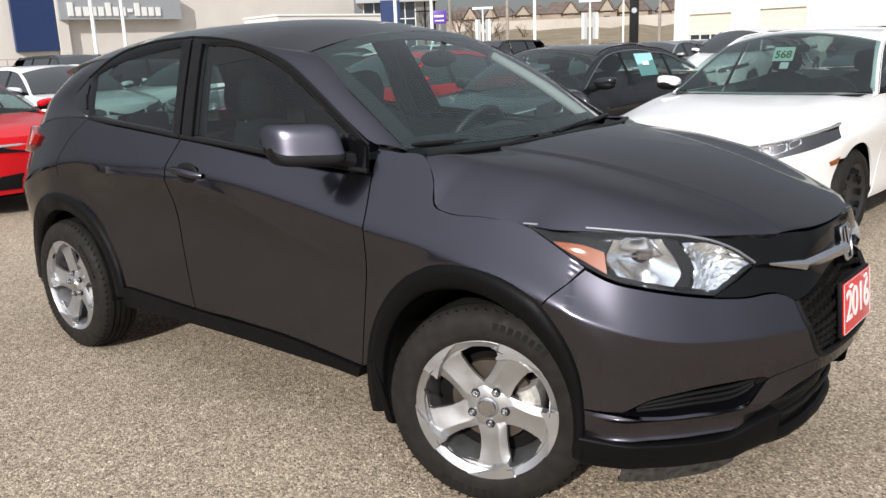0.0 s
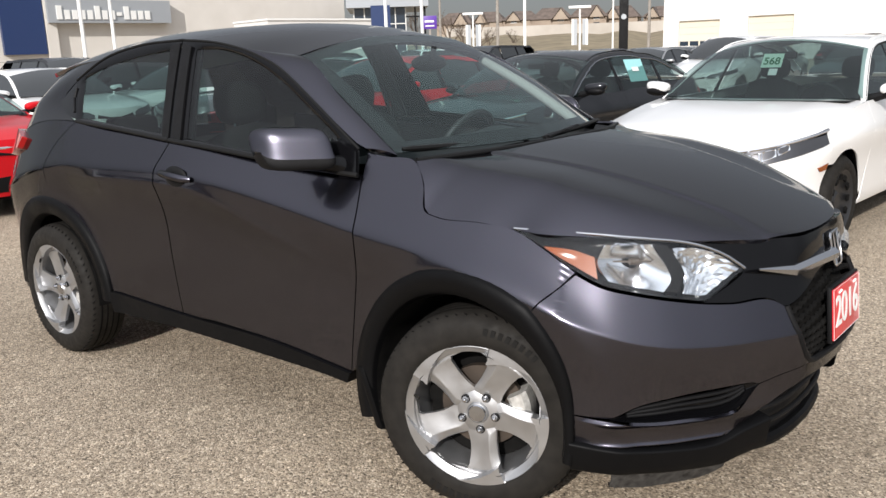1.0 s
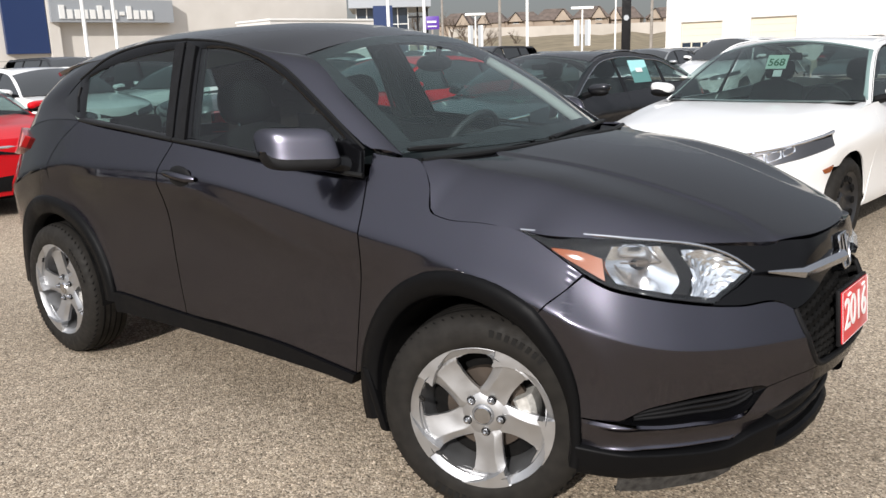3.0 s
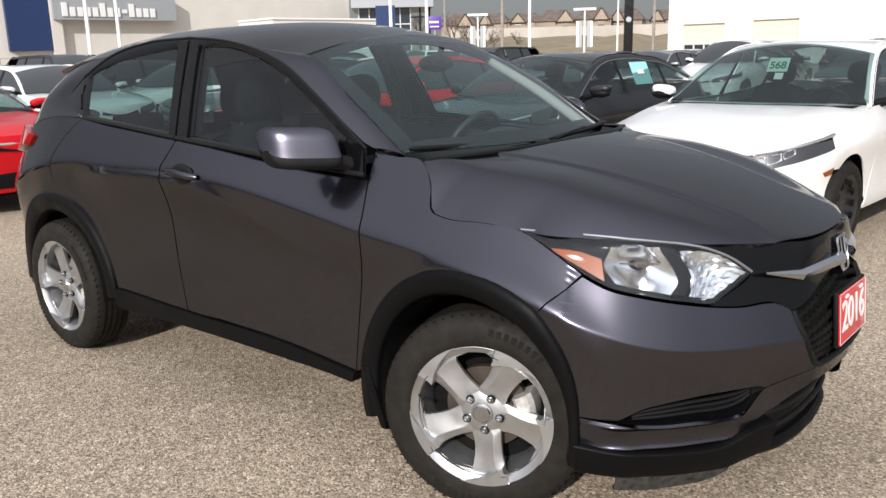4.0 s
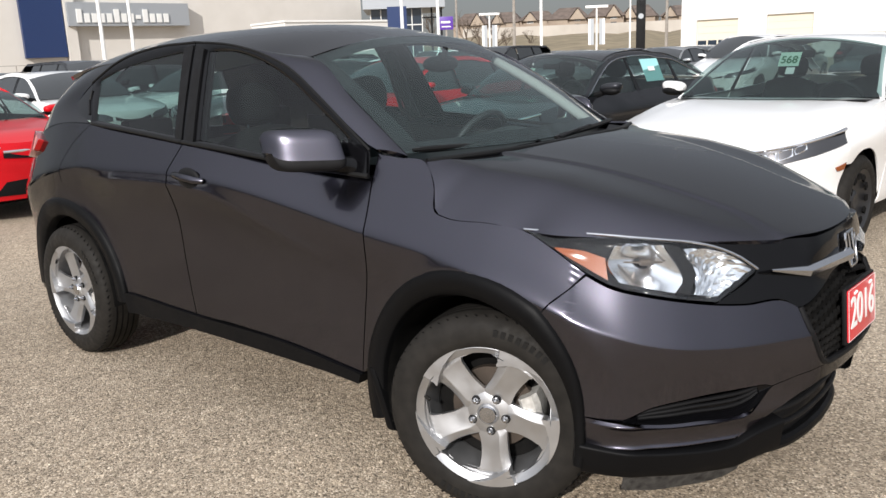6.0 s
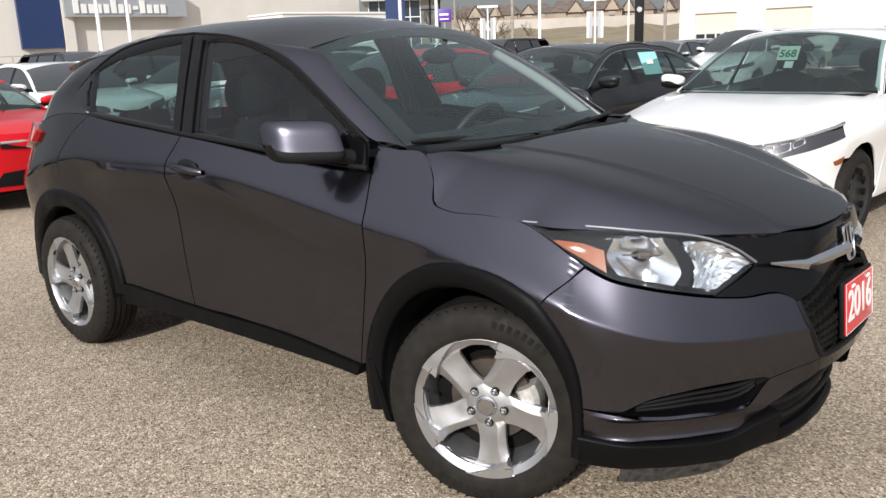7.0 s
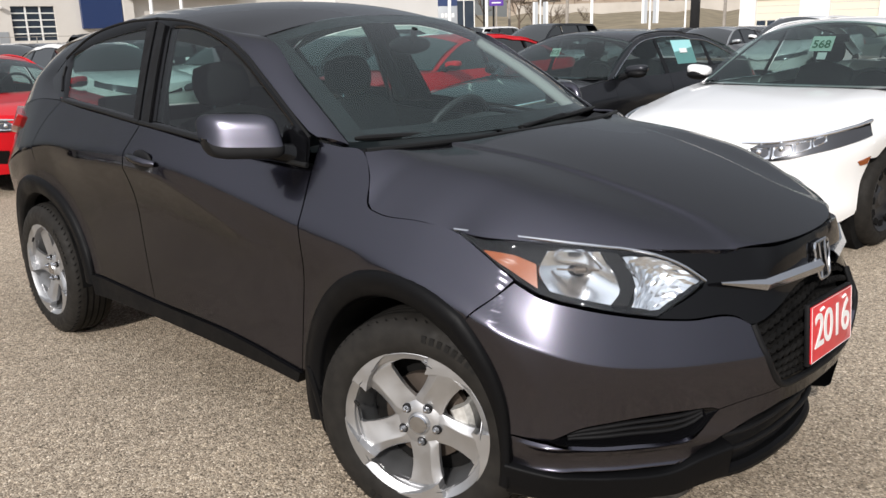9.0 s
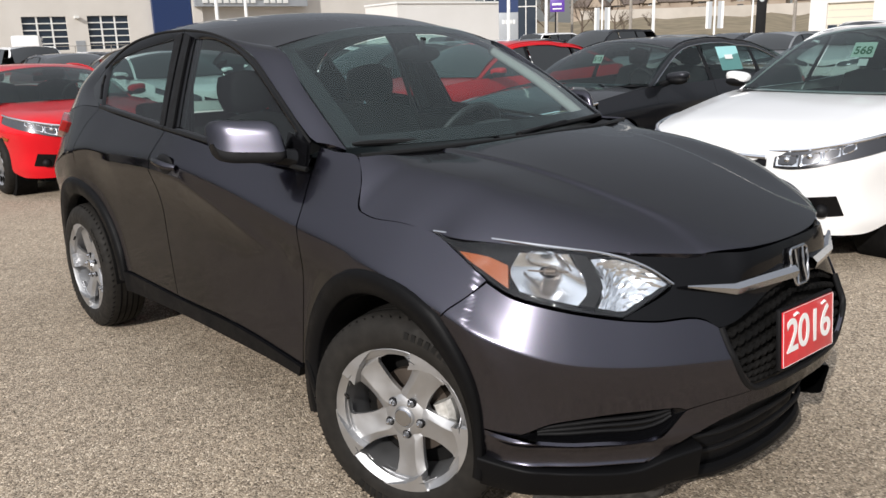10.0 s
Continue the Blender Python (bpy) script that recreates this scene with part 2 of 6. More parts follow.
PAINT = car_paint("grey_metallic_paint", (0.0625, 0.0605, 0.076), 1.0, 0.26, 0.9)
CLADDING = dusty(bumpy(shader("black_textured_plastic", (0.003, 0.003, 0.0033), 0.5, Specular_IOR_Level=0.10), 900, 0.25, 0.0006), 9, 0.42, 0.6)
GLOSS_BLACK = shader("gloss_black_plastic", (0.003, 0.003, 0.0035), 0.10, 0, 0.0, Specular_IOR_Level=0.22)
MATT_BLACK = dusty(shader("matt_black", (0.004, 0.004, 0.0045), 0.6, Specular_IOR_Level=0.2), 12, 0.5, 0.75)
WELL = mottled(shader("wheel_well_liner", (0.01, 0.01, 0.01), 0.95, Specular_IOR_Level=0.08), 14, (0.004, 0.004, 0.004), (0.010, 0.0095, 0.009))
RUBBER = dusty(mottled(shader("tyre_rubber", (0.02, 0.02, 0.02), 0.7, Specular_IOR_Level=0.12), 25, (0.012, 0.011, 0.0098), (0.019, 0.0172, 0.015)), 30, 0.55, 0.8)
SCUFFED = dusty(mottled(shader("scuffed_rubber", (0.04, 0.04, 0.04), 0.8, Specular_IOR_Level=0.15), 40, (0.018, 0.017, 0.016), (0.065, 0.062, 0.058)), 30, 0.6, 0.9)
SEAL = shader("window_rubber", (0.006, 0.006, 0.006), 0.55, Specular_IOR_Level=0.2)
ALLOY = dusty(mottled(shader("silver_alloy", (0.5, 0.5, 0.5), 0.34, 0.9, 0.2), 9, (0.38, 0.382, 0.388), (0.46, 0.462, 0.468)), 20, 0.36, 0.5)
STEEL_DARK = shader("rusty_disc", (0.10, 0.08, 0.065), 0.5, 0.7)
CALIPER = mottled(shader("cast_caliper", (0.5, 0.49, 0.46), 0.5, 0.4), 60, (0.4, 0.39, 0.36), (0.62, 0.61, 0.58))
CHROME = shader("chrome", (0.75, 0.76, 0.78), 0.1, 1.0)
SATIN_CHROME = shader("satin_chrome", (0.44, 0.45, 0.47), 0.2, 1.0)
WINDSHIELD = pane_glass("windshield_glass", (0.74, 0.93, 0.91), 0.016)
SALOON_GLASS = pane_glass("saloon_glass", (0.40, 0.50, 0.485), 0.012)
TINTED = pane_glass("side_window_glass", (0.50, 0.64, 0.61), 0.0)
TINTED_REAR = pane_glass("rear_side_window_glass", (0.36, 0.47, 0.455), 0.0)
LENS = pane_glass("clear_lamp_lens", (0.93, 0.95, 0.96))
REFLECTOR = shader("lamp_reflector", (0.85, 0.86, 0.88), 0.18, 1.0)
AMBER = shader("amber_lens", (0.24, 0.050, 0.001), 0.25, 0, 0.0)
RED_LENS = shader("red_lamp_lens", (0.45, 0.012, 0.012), 0.15, 0, 0.8)
PLATE_RED = mottled(shader("red_plate_print", (0.62, 0.02, 0.03), 0.35, 0, 0.2), 30, (0.56, 0.018, 0.028), (0.66, 0.025, 0.035))
WHITE_PRINT = shader("white_print", (0.8, 0.8, 0.78), 0.5)
SEAT_CLOTH = bumpy(shader("black_seat_cloth", (0.012, 0.0125, 0.013), 0.9, Specular_IOR_Level=0.2), 600, 0.3, 0.001)
TRIM_DARK = bumpy(shader("dash_plastic", (0.014, 0.014, 0.015), 0.6, Specular_IOR_Level=0.3), 500, 0.2, 0.0006)
HEADLINER = shader("grey_headliner", (0.3, 0.3, 0.29), 0.95)
ASPHALT = bpy.data.materials.new("worn_asphalt")
ASPHALT.use_nodes = True


def make_asphalt():
    n, l, b = nodes_of(ASPHALT)
    tc = n.new("ShaderNodeTexCoord")
    v = n.new("ShaderNodeTexVoronoi")
    v.inputs["Scale"].default_value = 150
    v2 = n.new("ShaderNodeTexVoronoi")
    v2.inputs["Scale"].default_value = 72
    for q in (v, v2):
        l.new(tc.outputs["Object"], q.inputs["Vector"])
    sep = n.new("ShaderNodeSeparateColor")
    l.new(v.outputs["Color"], sep.inputs[0])
    stones = ramp_node(n, l, sep.outputs[0], [(0.0, (0.092, 0.072, 0.051)), (0.20, (0.25, 0.200, 0.144)), (0.6, (0.37, 0.302, 0.223)),
                                             (0.88, (0.48, 0.401, 0.303)), (1.0, (0.67, 0.576, 0.455))])
    sep2 = n.new("ShaderNodeSeparateColor")
    l.new(v2.outputs["Color"], sep2.inputs[0])
    big = ramp_node(n, l, sep2.outputs[1], [(0.0, (0.42, 0.41, 0.39)), (0.3, (0.88, 0.87, 0.86)), (0.75, (1.02, 1.01, 1.0)), (1.0, (1.5, 1.48, 1.44))])
    mul = n.new("ShaderNodeMix")
    mul.data_type, mul.blend_type = "RGBA", "MULTIPLY"
    mul.inputs["Factor"].default_value = 0.6
    l.new(stones.outputs[0], mul.inputs["A"])
    l.new(big.outputs[0], mul.inputs["B"])
    w = noise_node(n, l, 0.45, 6, 0.6)
    wear = ramp_node(n, l, w.outputs[0], [(0.3, (0.8, 0.79, 0.77)), (0.5, (1, 1, 1)), (0.75, (1.12, 1.1, 1.07))])
    mul2 = n.new("ShaderNodeMix")
    mul2.data_type, mul2.blend_type = "RGBA", "MULTIPLY"
    mul2.inputs["Factor"].default_value = 1.0
    l.new(mul.outputs["Result"], mul2.inputs["A"])
    l.new(wear.outputs[0], mul2.inputs["B"])
    l.new(mul2.outputs["Result"], b.inputs["Base Color"])
    b.inputs["Roughness"].default_value = 0.9
    bp = n.new("ShaderNodeBump")
    bp.inputs["Strength"].default_value, bp.inputs["Distance"].default_value = 0.8, 0.004
    l.new(v.outputs["Distance"], bp.inputs["Height"])
    bp.invert = True
    l.new(bp.outputs[0], b.inputs["Normal"])


make_asphalt()

# ---- the grey crossover ----
# Its own axes: x forward from the front axle, y to its left, z up. Surfaces are built for the right half, half-widths positive, then mirrored.
R3 = np.array([1, -1, 1])
car = tagged(empty("crossover_car"), "dark grey metallic compact crossover parked on worn asphalt", "car")

PLAN = resample([(-3.47, 0), (-3.455, 0.3), (-3.41, 0.53), (-3.30, 0.705), (-3.09, 0.810), (-2.8, 0.855), (-2.6, 0.868), (-2.2, 0.866),
                 (-1.5, 0.86), (-0.9, 0.86), (-0.4, 0.866), (0, 0.868), (0.12, 0.862), (0.235, 0.848), (0.34, 0.824), (0.44, 0.785),
                 (0.54, 0.715), (0.645, 0.595), (0.755, 0.43), (0.825, 0.29), (0.853, 0.15), (0.862, 0)], 2600, True, 130)
ARC = np.concatenate([[0], np.cumsum(np.linalg.norm(np.diff(PLAN, axis=0), axis=1))])
ARC += -1.5 - np.interp(-1.5, PLAN[:1900, 0], ARC[:1900])
U_FRONT, U_REAR = ARC[-1], ARC[0]
SHOULDER = spline([(-3.6, 0.78), (-3.1, 0.81), (-2.75, 0.915), (-2.4, 0.98), (-2.1, 0.99), (-1.6, 1.0), (-0.45, 0.865), (0, 0.80), (0.235, 0.730), (0.45, 0.657), (1.1, 0.607), (1.6, 0.598)])
SLOPE = spline([(-3.6, 0.36), (-2.9, 0.42), (-2.3, 0.60), (-0.2, 0.64), (0.2, 0.60), (0.5, 0.46), (1.6, 0.40)])
TUCK = spline([(-3.6, 0.02), (-2.7, 0.02), (-2.2, 0.034), (-0.6, 0.036), (0.1, 0.014), (0.5, 0.03), (1.6, 0.035)])


def arch_radius(u, z, at=0.0):
    return math.hypot(u - at, z - 0.33)


def body(u, z):
    """Half-space place of the outer skin at plan length u and height z."""
    x, y = np.interp(u, ARC, PLAN[:, 0]), np.interp(u, ARC, PLAN[:, 1])
    e = 0.02
    tx = np.interp(u + e, ARC, PLAN[:, 0]) - np.interp(u - e, ARC, PLAN[:, 0])
    ty = np.interp(u + e, ARC, PLAN[:, 1]) - np.interp(u - e, ARC, PLAN[:, 1])
    k = math.hypot(tx, ty)
    nx, ny = -ty / k, tx / k
    s = z - SHOULDER(u)
    soft = 0.012 if u < 0.3 else 0.004
    if s > 0:
        inset = SLOPE(u) * (math.sqrt(s * s + soft * soft) - soft)
    else:
        inset = TUCK(u) * (1 - math.exp(-(s / 0.14) ** 2))
    if -2.35 < u < -0.6:                     # second, lower crease over both doors
        fade = min(1, (u + 2.35) / 0.3, (-0.6 - u) / 0.25)
        line = SHOULDER(u) - max(0.05, min(0.14, 0.05 + 0.148 * (u + 1.33)))
        inset -= 0.017 * fade * math.exp(-abs(z - line) / (0.045 if z > line else 0.11))
    for c in (0.0, -2.61):
        off = arch_radius(u, z, c) - 0.47
        if off < 0 and c == 0.0:             # the bumper's edge does not turn in towards the trim
            off *= 1 - max(0, min(1, u / 0.2))
        inset -= 0.012 * math.exp(-(off / 0.05) ** 2)
    return np.array([x - nx * inset, y - ny * inset, z])


def cabin(x, z):
    """The side of the greenhouse."""
    h = z - 1.1
    y = 0.795 - 0.40 * h - 0.12 * h * abs(h) - 0.13 * max(0, x + 1.1) ** 2 - 0.13 * max(0, -2.1 - x) ** 2
    return np.array([x, y, z])


def side(points):
    return [tuple(p) for p in points]


def right(name, grid, material, label="", flange=0.012):
    """Right-hand panel and its twin; the grid runs rear to front and upward."""
    return both(name, grid * R3, material, car, label, flange)


FRONT_ARCH, REAR_ARCH = -0.036, -2.585


def arch_line(a0, a1, r, at=FRONT_ARCH, n=14):
    return [(at + r * math.cos(radians(a)), 0.335 + r * 1.0 * math.sin(radians(a))) for a in np.linspace(a0, a1, n)]


# seams, as (u, z)
SEAM_B = [(-1.565, 0.375), (-1.585, 0.5), (-1.605, 0.72), (-1.605, 0.95), (-1.575, 1.12)]
SEAM_F = [(-0.545, 0.345), (-0.508, 0.60), (-0.462, 0.85), (-0.505, 1.043)]
SEAM_F2 = SEAM_F + [(-0.522, 1.118)]
SEAM_R_TOP = [(-2.503, 0.802), (-2.555, 0.93), (-2.50, 1.07), (-2.38, 1.176)]
BELT_F = [(-1.575, 1.12), (-1.25, 1.097), (-1.0, 1.082), (-0.505, 1.043)]
BELT_R = [(-2.38, 1.176), (-2.0, 1.152), (-1.575, 1.12)]
SILL_F = [(-1.565, 0.375), (-1.31, 0.39), (-0.95, 0.377), (-0.545, 0.345)]
R_ARCH = 0.462

paint_label = "dark grey metallic painted panel"
door_f = right("front_door", lift(coons(SILL_F, SEAM_F, BELT_F, SEAM_B, 40, 80, 0.003), body), PAINT, "dark grey metallic door, closed")
door_r_left = [(-2.085, 0.385)] + [p for p in arch_line(12, 76, R_ARCH + 0.012, REAR_ARCH, 10)] + SEAM_R_TOP
door_r = right("rear_door", lift(coons([(-2.085, 0.385), (-1.8, 0.383), (-1.565, 0.375)], SEAM_B, BELT_R, door_r_left, 34, 80, 0.003), body), PAINT,
               "dark grey metallic door, closed")
quarter_low = [(-3.30, 0.72)] + arch_line(168, 86, R_ARCH + 0.012, REAR_ARCH, 10)[2:] + [(-2.503, 0.802)]
right("rear_quarter", lift(coons(quarter_low, SEAM_R_TOP, [(-3.26, 1.03), (-2.95, 1.13), (-2.65, 1.175), (-2.38, 1.176)], [(-3.30, 0.72), (-3.29, 0.9), (-3.26, 1.03)], 30, 24, 0.002), body), PAINT)
right("rear_bumper", lift(coons([(U_REAR, 0.30), (-3.45, 0.29), (-3.02, 0.27)], [(-3.02, 0.27), (-3.06, 0.45), (-3.05, 0.60), (-2.98, 0.72)],
                               [(U_REAR, 0.72), (-3.6, 0.72), (-2.98, 0.72)], [(U_REAR, 0.30), (U_REAR, 0.72)], 26, 14, 0.002), body), PAINT)
right("tailgate", lift(coons([(U_REAR, 0.72), (-3.6, 0.72), (-3.30, 0.72)], [(-3.30, 0.72), (-3.26, 1.03)], [(U_REAR, 1.03), (-3.6, 1.03), (-3.26, 1.03)],
                            [(U_REAR, 0.72), (U_REAR, 1.03)], 20, 12, 0.002), body), PAINT)

# front wing between the door, the arch, the bonnet and the lamp
wing_low = [(-0.545, 0.345), (-0.50, 0.40)] + arch_line(168, 56, R_ARCH)[1:]
wing_top = [(-0.522, 1.118), (-0.43, 1.108), (-0.31, 1.098), (-0.245, 1.03), (-0.205, 0.955), (-0.16, 0.943), (0.0, 0.938), (0.114, 0.926), (0.22, 0.882), (0.332, 0.822)]
right("front_wing", lift(coons(wing_low, [wing_low[-1], (0.245, 0.745), (0.29, 0.782), (0.332, 0.822)], wing_top, SEAM_F2, 70, 44, 0.0025), body), PAINT)

# bonnet: a height over the plan
BONNET_MID = spline([(-0.34, 1.128), (-0.1, 1.103), (0.1, 1.073), (0.3, 1.028), (0.5, 0.968), (0.65, 0.917), (0.79, 0.868)])


def bonnet(x, y):
    a = abs(y)
    line = 0.395 - 0.19 * x + 2.2 * max(0, x - 0.5) ** 2
    step = 1 / (1 + math.exp(-(a - line) / 0.004))
    drop = 0.030 * (a / 0.6) ** 2 + (2.75 * (a - 0.6) ** 2 if a > 0.6 else 0) + 0.0065 * step
    drop += 0.05 * max(0, a - line) * max(0, x + 0.1)
    drop -= 0.016 * math.exp(-((a - 0.56) / 0.14) ** 2) * min(1, max(0, (x + 0.30) / 0.4))     # raised flanks
    return np.array([x, y, BONNET_MID(x) - drop])


edge3 = [tuple(body(u, z) * R3) for u, z in wing_top[2:8]] + [(0.20, -0.772, 0.922), (0.30, -0.722, 0.917), (0.45, -0.622, 0.906), (0.576, -0.512, 0.896), (0.697, -0.34, 0.881)]
edge_r = [(x, y) for x, y, z in edge3]
edge_l = [(x, -y) for x, y in edge_r]
bg = coons(edge_r, [(0.697, -0.34), (0.752, -0.17), (0.767, 0), (0.752, 0.17), (0.697, 0.34)], edge_l,
           [edge_r[0], (-0.21, -0.4), (-0.17, 0), (-0.21, 0.4), edge_l[0]], 50, 241, 0.002)
bl3 = lift(bg, bonnet)
e3 = resample(edge3, 600)
for i in range(50):
    dz = e3[int(np.argmin(np.hypot(e3[:, 0] - bl3[0, i][0], e3[:, 1] - bl3[0, i][1])))][2] - bl3[0, i][2]
    for j in range(241):
        d = min(bl3[j, i][1] - bl3[0, i][1], bl3[-1, i][1] - bl3[j, i][1])
        bl3[j, i][2] += dz * math.exp(-d / 0.07)
hood = sheet("bonnet", bl3, PAINT, car, "dark grey metallic bonnet with two creases", 0.02)

# windscreen, roof and pillars
SEAM_TOP = [(-0.52, 1.127), (-0.65, 1.203), (-0.83, 1.31), (-1.01, 1.403), (-1.16, 1.451), (-1.42, 1.502), (-1.70, 1.523), (-1.99, 1.511), (-2.29, 1.455), (-2.50, 1.361), (-2.62, 1.266)]
seam_z = spline([(-x, z) for x, z in SEAM_TOP] + [(2.75, 1.24)])
ws_low = [(-0.43, -0.672, 1.112), (-0.29, -0.4, 1.115), (-0.235, 0, 1.115), (-0.29, 0.4, 1.115), (-0.43, 0.672, 1.112)]
ws_top = [(-0.985, -0.574, 1.440), (-0.955, -0.3, 1.500), (-0.945, 0, 1.512), (-0.955, 0.3, 1.500), (-0.985, 0.574, 1.440)]
wsg = coons(ws_low, [ws_low[-1], (-0.70, 0.635, 1.286), ws_top[-1]], ws_top, [ws_low[0], (-0.70, -0.635, 1.286), ws_top[0]], 40, 24)
for j in range(24):
    for i in range(40):
        wsg[j, i] += np.array([0.035, 0, 0.045]) * 4 * (i / 39) * (1 - i / 39) * 4 * (j / 23) * (1 - j / 23) * 0.5
windscreen = sheet("windshield", wsg, WINDSHIELD, car, "green-tinted laminated windshield", 0)
windscreen.visible_shadow = False
# black printed border inside the glass
border = np.concatenate([wsg[0:1], wsg[0:1] * 0.93 + wsg[3:4] * 0.07, wsg[1:3]]) - np.array([0.004, 0, 0.004])
sheet("windshield_border", border, MATT_BLACK, car, "", 0)
for s in (0, 1):
    cols = wsg[:, :3] if s == 0 else wsg[:, -3:]
    sheet("windshield_border", cols - np.array([0.004, 0, 0.004]), MATT_BLACK, car, "", 0)
sheet("windshield_border", wsg[-3:] - np.array([0.004, 0, 0.004]), MATT_BLACK, car, "", 0)

ROOF_MID = spline([(0.945, 1.512), (1.2, 1.560), (1.6, 1.590), (2.1, 1.590), (2.6, 1.553), (3.0, 1.483), (3.25, 1.42)])


def roof_edge(x):
    """Where the roof skin ends: from the windscreen corner out to the door seam."""
    k = min(1, max(0, (-0.985 - x) / 0.36))
    k = k * k * (3 - 2 * k)
    ye, ze = cabin(x, seam_z(-x))[1] - 0.004, seam_z(-x) + 0.003
    return np.array([x, (1 - k) * 0.574 + k * ye, (1 - k) * (1.442 + 0.16 * (-0.985 - x)) + k * ze])


rg = []
for x in np.linspace(-0.95, -3.06, 46):
    f = (-0.95 - x) / 0.08
    xe = x - 0.040 * max(0, 1 - (-0.95 - x) / 0.5)
    if xe > -2.3:
        ye, ze = cabin(xe, seam_z(-xe))[1], seam_z(-xe)
        _, ye, ze = roof_edge(xe)
    else:
        q = (-2.3 - xe)
        ye, ze = cabin(-2.3, 1.455)[1] - 0.004 - 0.085 * q - 0.115 * q * q, 1.455 - 0.04 * q - 0.06 * q * q
    mid = ROOF_MID(-x)
    row = []
    for w in np.linspace(-1, 1, 33):
        row.append((x + (xe - x) * w * w, ye * w, ze + (mid - ze) * (1 - abs(w) ** 2.3)))
    rg.append(row)
rg = np.array(rg)
sheet("roof", np.flip(rg, axis=0).transpose(1, 0, 2), PAINT, car, "dark grey metallic roof", 0.02)
# windscreen pillars: from the door frame to the glass edge
pil_out = [cabin(x, seam_z(-x) + 0.004) for x in np.linspace(-0.505, -1.36, 22)]
pil_in = resample([(-0.415, 0.682, 1.106), (-0.70, 0.643, 1.286), (-0.985, 0.578, 1.442)] + [tuple(roof_edge(x)) for x in (-1.06, -1.15, -1.25, -1.36)], 22)
pil = np.array([[np.array(a) + (np.array(b) - np.array(a)) * t + np.array([0.010, 0.008, 0.010]) * 4 * t * (1 - t) * min(0.6, np.linalg.norm(np.array(b) - np.array(a)) / 0.12) for a, b in zip(pil_out, pil_in)] for t in np.linspace(0, 1, 8)])
both("windshield_pillar", pil * R3, PAINT, car, "", 0.015, flip=True)
# rear pillar
cp_low = [body(u, z) for u, z in [(-3.26, 1.03), (-2.95, 1.13), (-2.65, 1.175), (-2.40, 1.178)]]
cp_front = [cp_low[-1], cabin(-2.52, 1.215), cabin(-2.625, 1.268), cabin(-2.505, 1.364), cabin(-2.29, 1.459)]
cp_top = [(-3.03, 0.465, 1.385), (-2.84, 0.530, 1.415), (-2.6, 0.585, 1.438), tuple(cabin(-2.29, 1.459))]
cpg = coons(cp_low, cp_front, cp_top, [cp_low[0], (-3.12, 0.585, 1.2), cp_top[0]], 24, 20)
right("rear_pillar", cpg, PAINT)
rear_glass = coons([(-3.26, -0.62, 1.04), (-3.36, 0, 1.04), (-3.26, 0.62, 1.04)], [(-3.26, 0.62, 1.04), (-3.05, 0.45, 1.375)], [(-3.05, -0.45, 1.375), (-3.12, 0, 1.42), (-3.05, 0.45, 1.375)],
                   [(-3.26, -0.62, 1.04), (-3.05, -0.45, 1.375)], 16, 8)
rgl = sheet("rear_window", rear_glass, TINTED, car, "tinted rear window", 0, flip=True)
rgl.visible_shadow = False

# side windows and their black frames
FT = [(-0.53, 1.127), (-0.65, 1.203), (-0.83, 1.31), (-1.01, 1.403), (-1.16, 1.451), (-1.42, 1.502), (-1.678, 1.5225)]
fo = ([(-1.575, 1.12), (-1.0, 1.082), (-0.51, 1.043)], [(-0.51, 1.043), (-0.53, 1.127)], FT[::-1], [(-1.575, 1.12), (-1.678, 1.5225)])
fi = ([(-1.475, 1.130), (-1.05, 1.098), (-0.63, 1.070)], [(-0.63, 1.070), (-0.645, 1.165)],
      [(-1.575, 1.482), (-1.41, 1.477), (-1.20, 1.435), (-0.99, 1.358), (-0.81, 1.262), (-0.645, 1.165)], [(-1.475, 1.130), (-1.575, 1.482)])
ro = ([(-2.38, 1.176), (-2.0, 1.152), (-1.58, 1.12)], [(-1.58, 1.12), (-1.684, 1.5225)], [(-2.505, 1.361), (-2.29, 1.455), (-1.99, 1.511), (-1.684, 1.5225)], [(-2.38, 1.176), (-2.505, 1.361)])
ri = ([(-2.36, 1.190), (-2.0, 1.165), (-1.645, 1.140)], [(-1.645, 1.140), (-1.762, 1.484)], [(-2.435, 1.366), (-2.27, 1.414), (-1.97, 1.464), (-1.762, 1.484)], [(-2.36, 1.190), (-2.435, 1.366)])


def proud(d):
    return lambda x, z: cabin(x, z) + np.array([0, d, 0.3 * d])


for o, i, twins in ((fo, fi, door_f), (ro, ri, door_r)):
    strip = ring_strip(o, i, proud(0.002))
    strip[2] -= np.array([0, 0.012, 0])
    pane = lift(coons(i[0], i[1], i[2], i[3], 24, 16), proud(-0.010))
    for k, owner in enumerate(twins):
        sgn = R3 if k == 0 else np.array([1, 1, 1])
        fr = sheet("window_frame", strip * sgn, GLOSS_BLACK, owner, "black window frame", 0, flip=(k == 0))
        gl = sheet("window_glass", pane * sgn, TINTED if twins is door_f else TINTED_REAR, owner, "lightly tinted side glass", 0, flip=(k == 1))
        gl.visible_shadow = False
        seal_line = [proud(0.006)(*p) * sgn for p in resample(o[0], 24)]
        bm = bmesh.new()
        tube(bm, seal_line, 0.009, 8)
        part("belt_seal", bm, SEAL, owner, "black rubber window seal")
        top_line = [proud(0.004)(*p) * sgn for p in resample(o[2], 30)]
        bm = bmesh.new()
        tube(bm, top_line, 0.005, 6)
        part("frame_seal", bm, SEAL, owner)
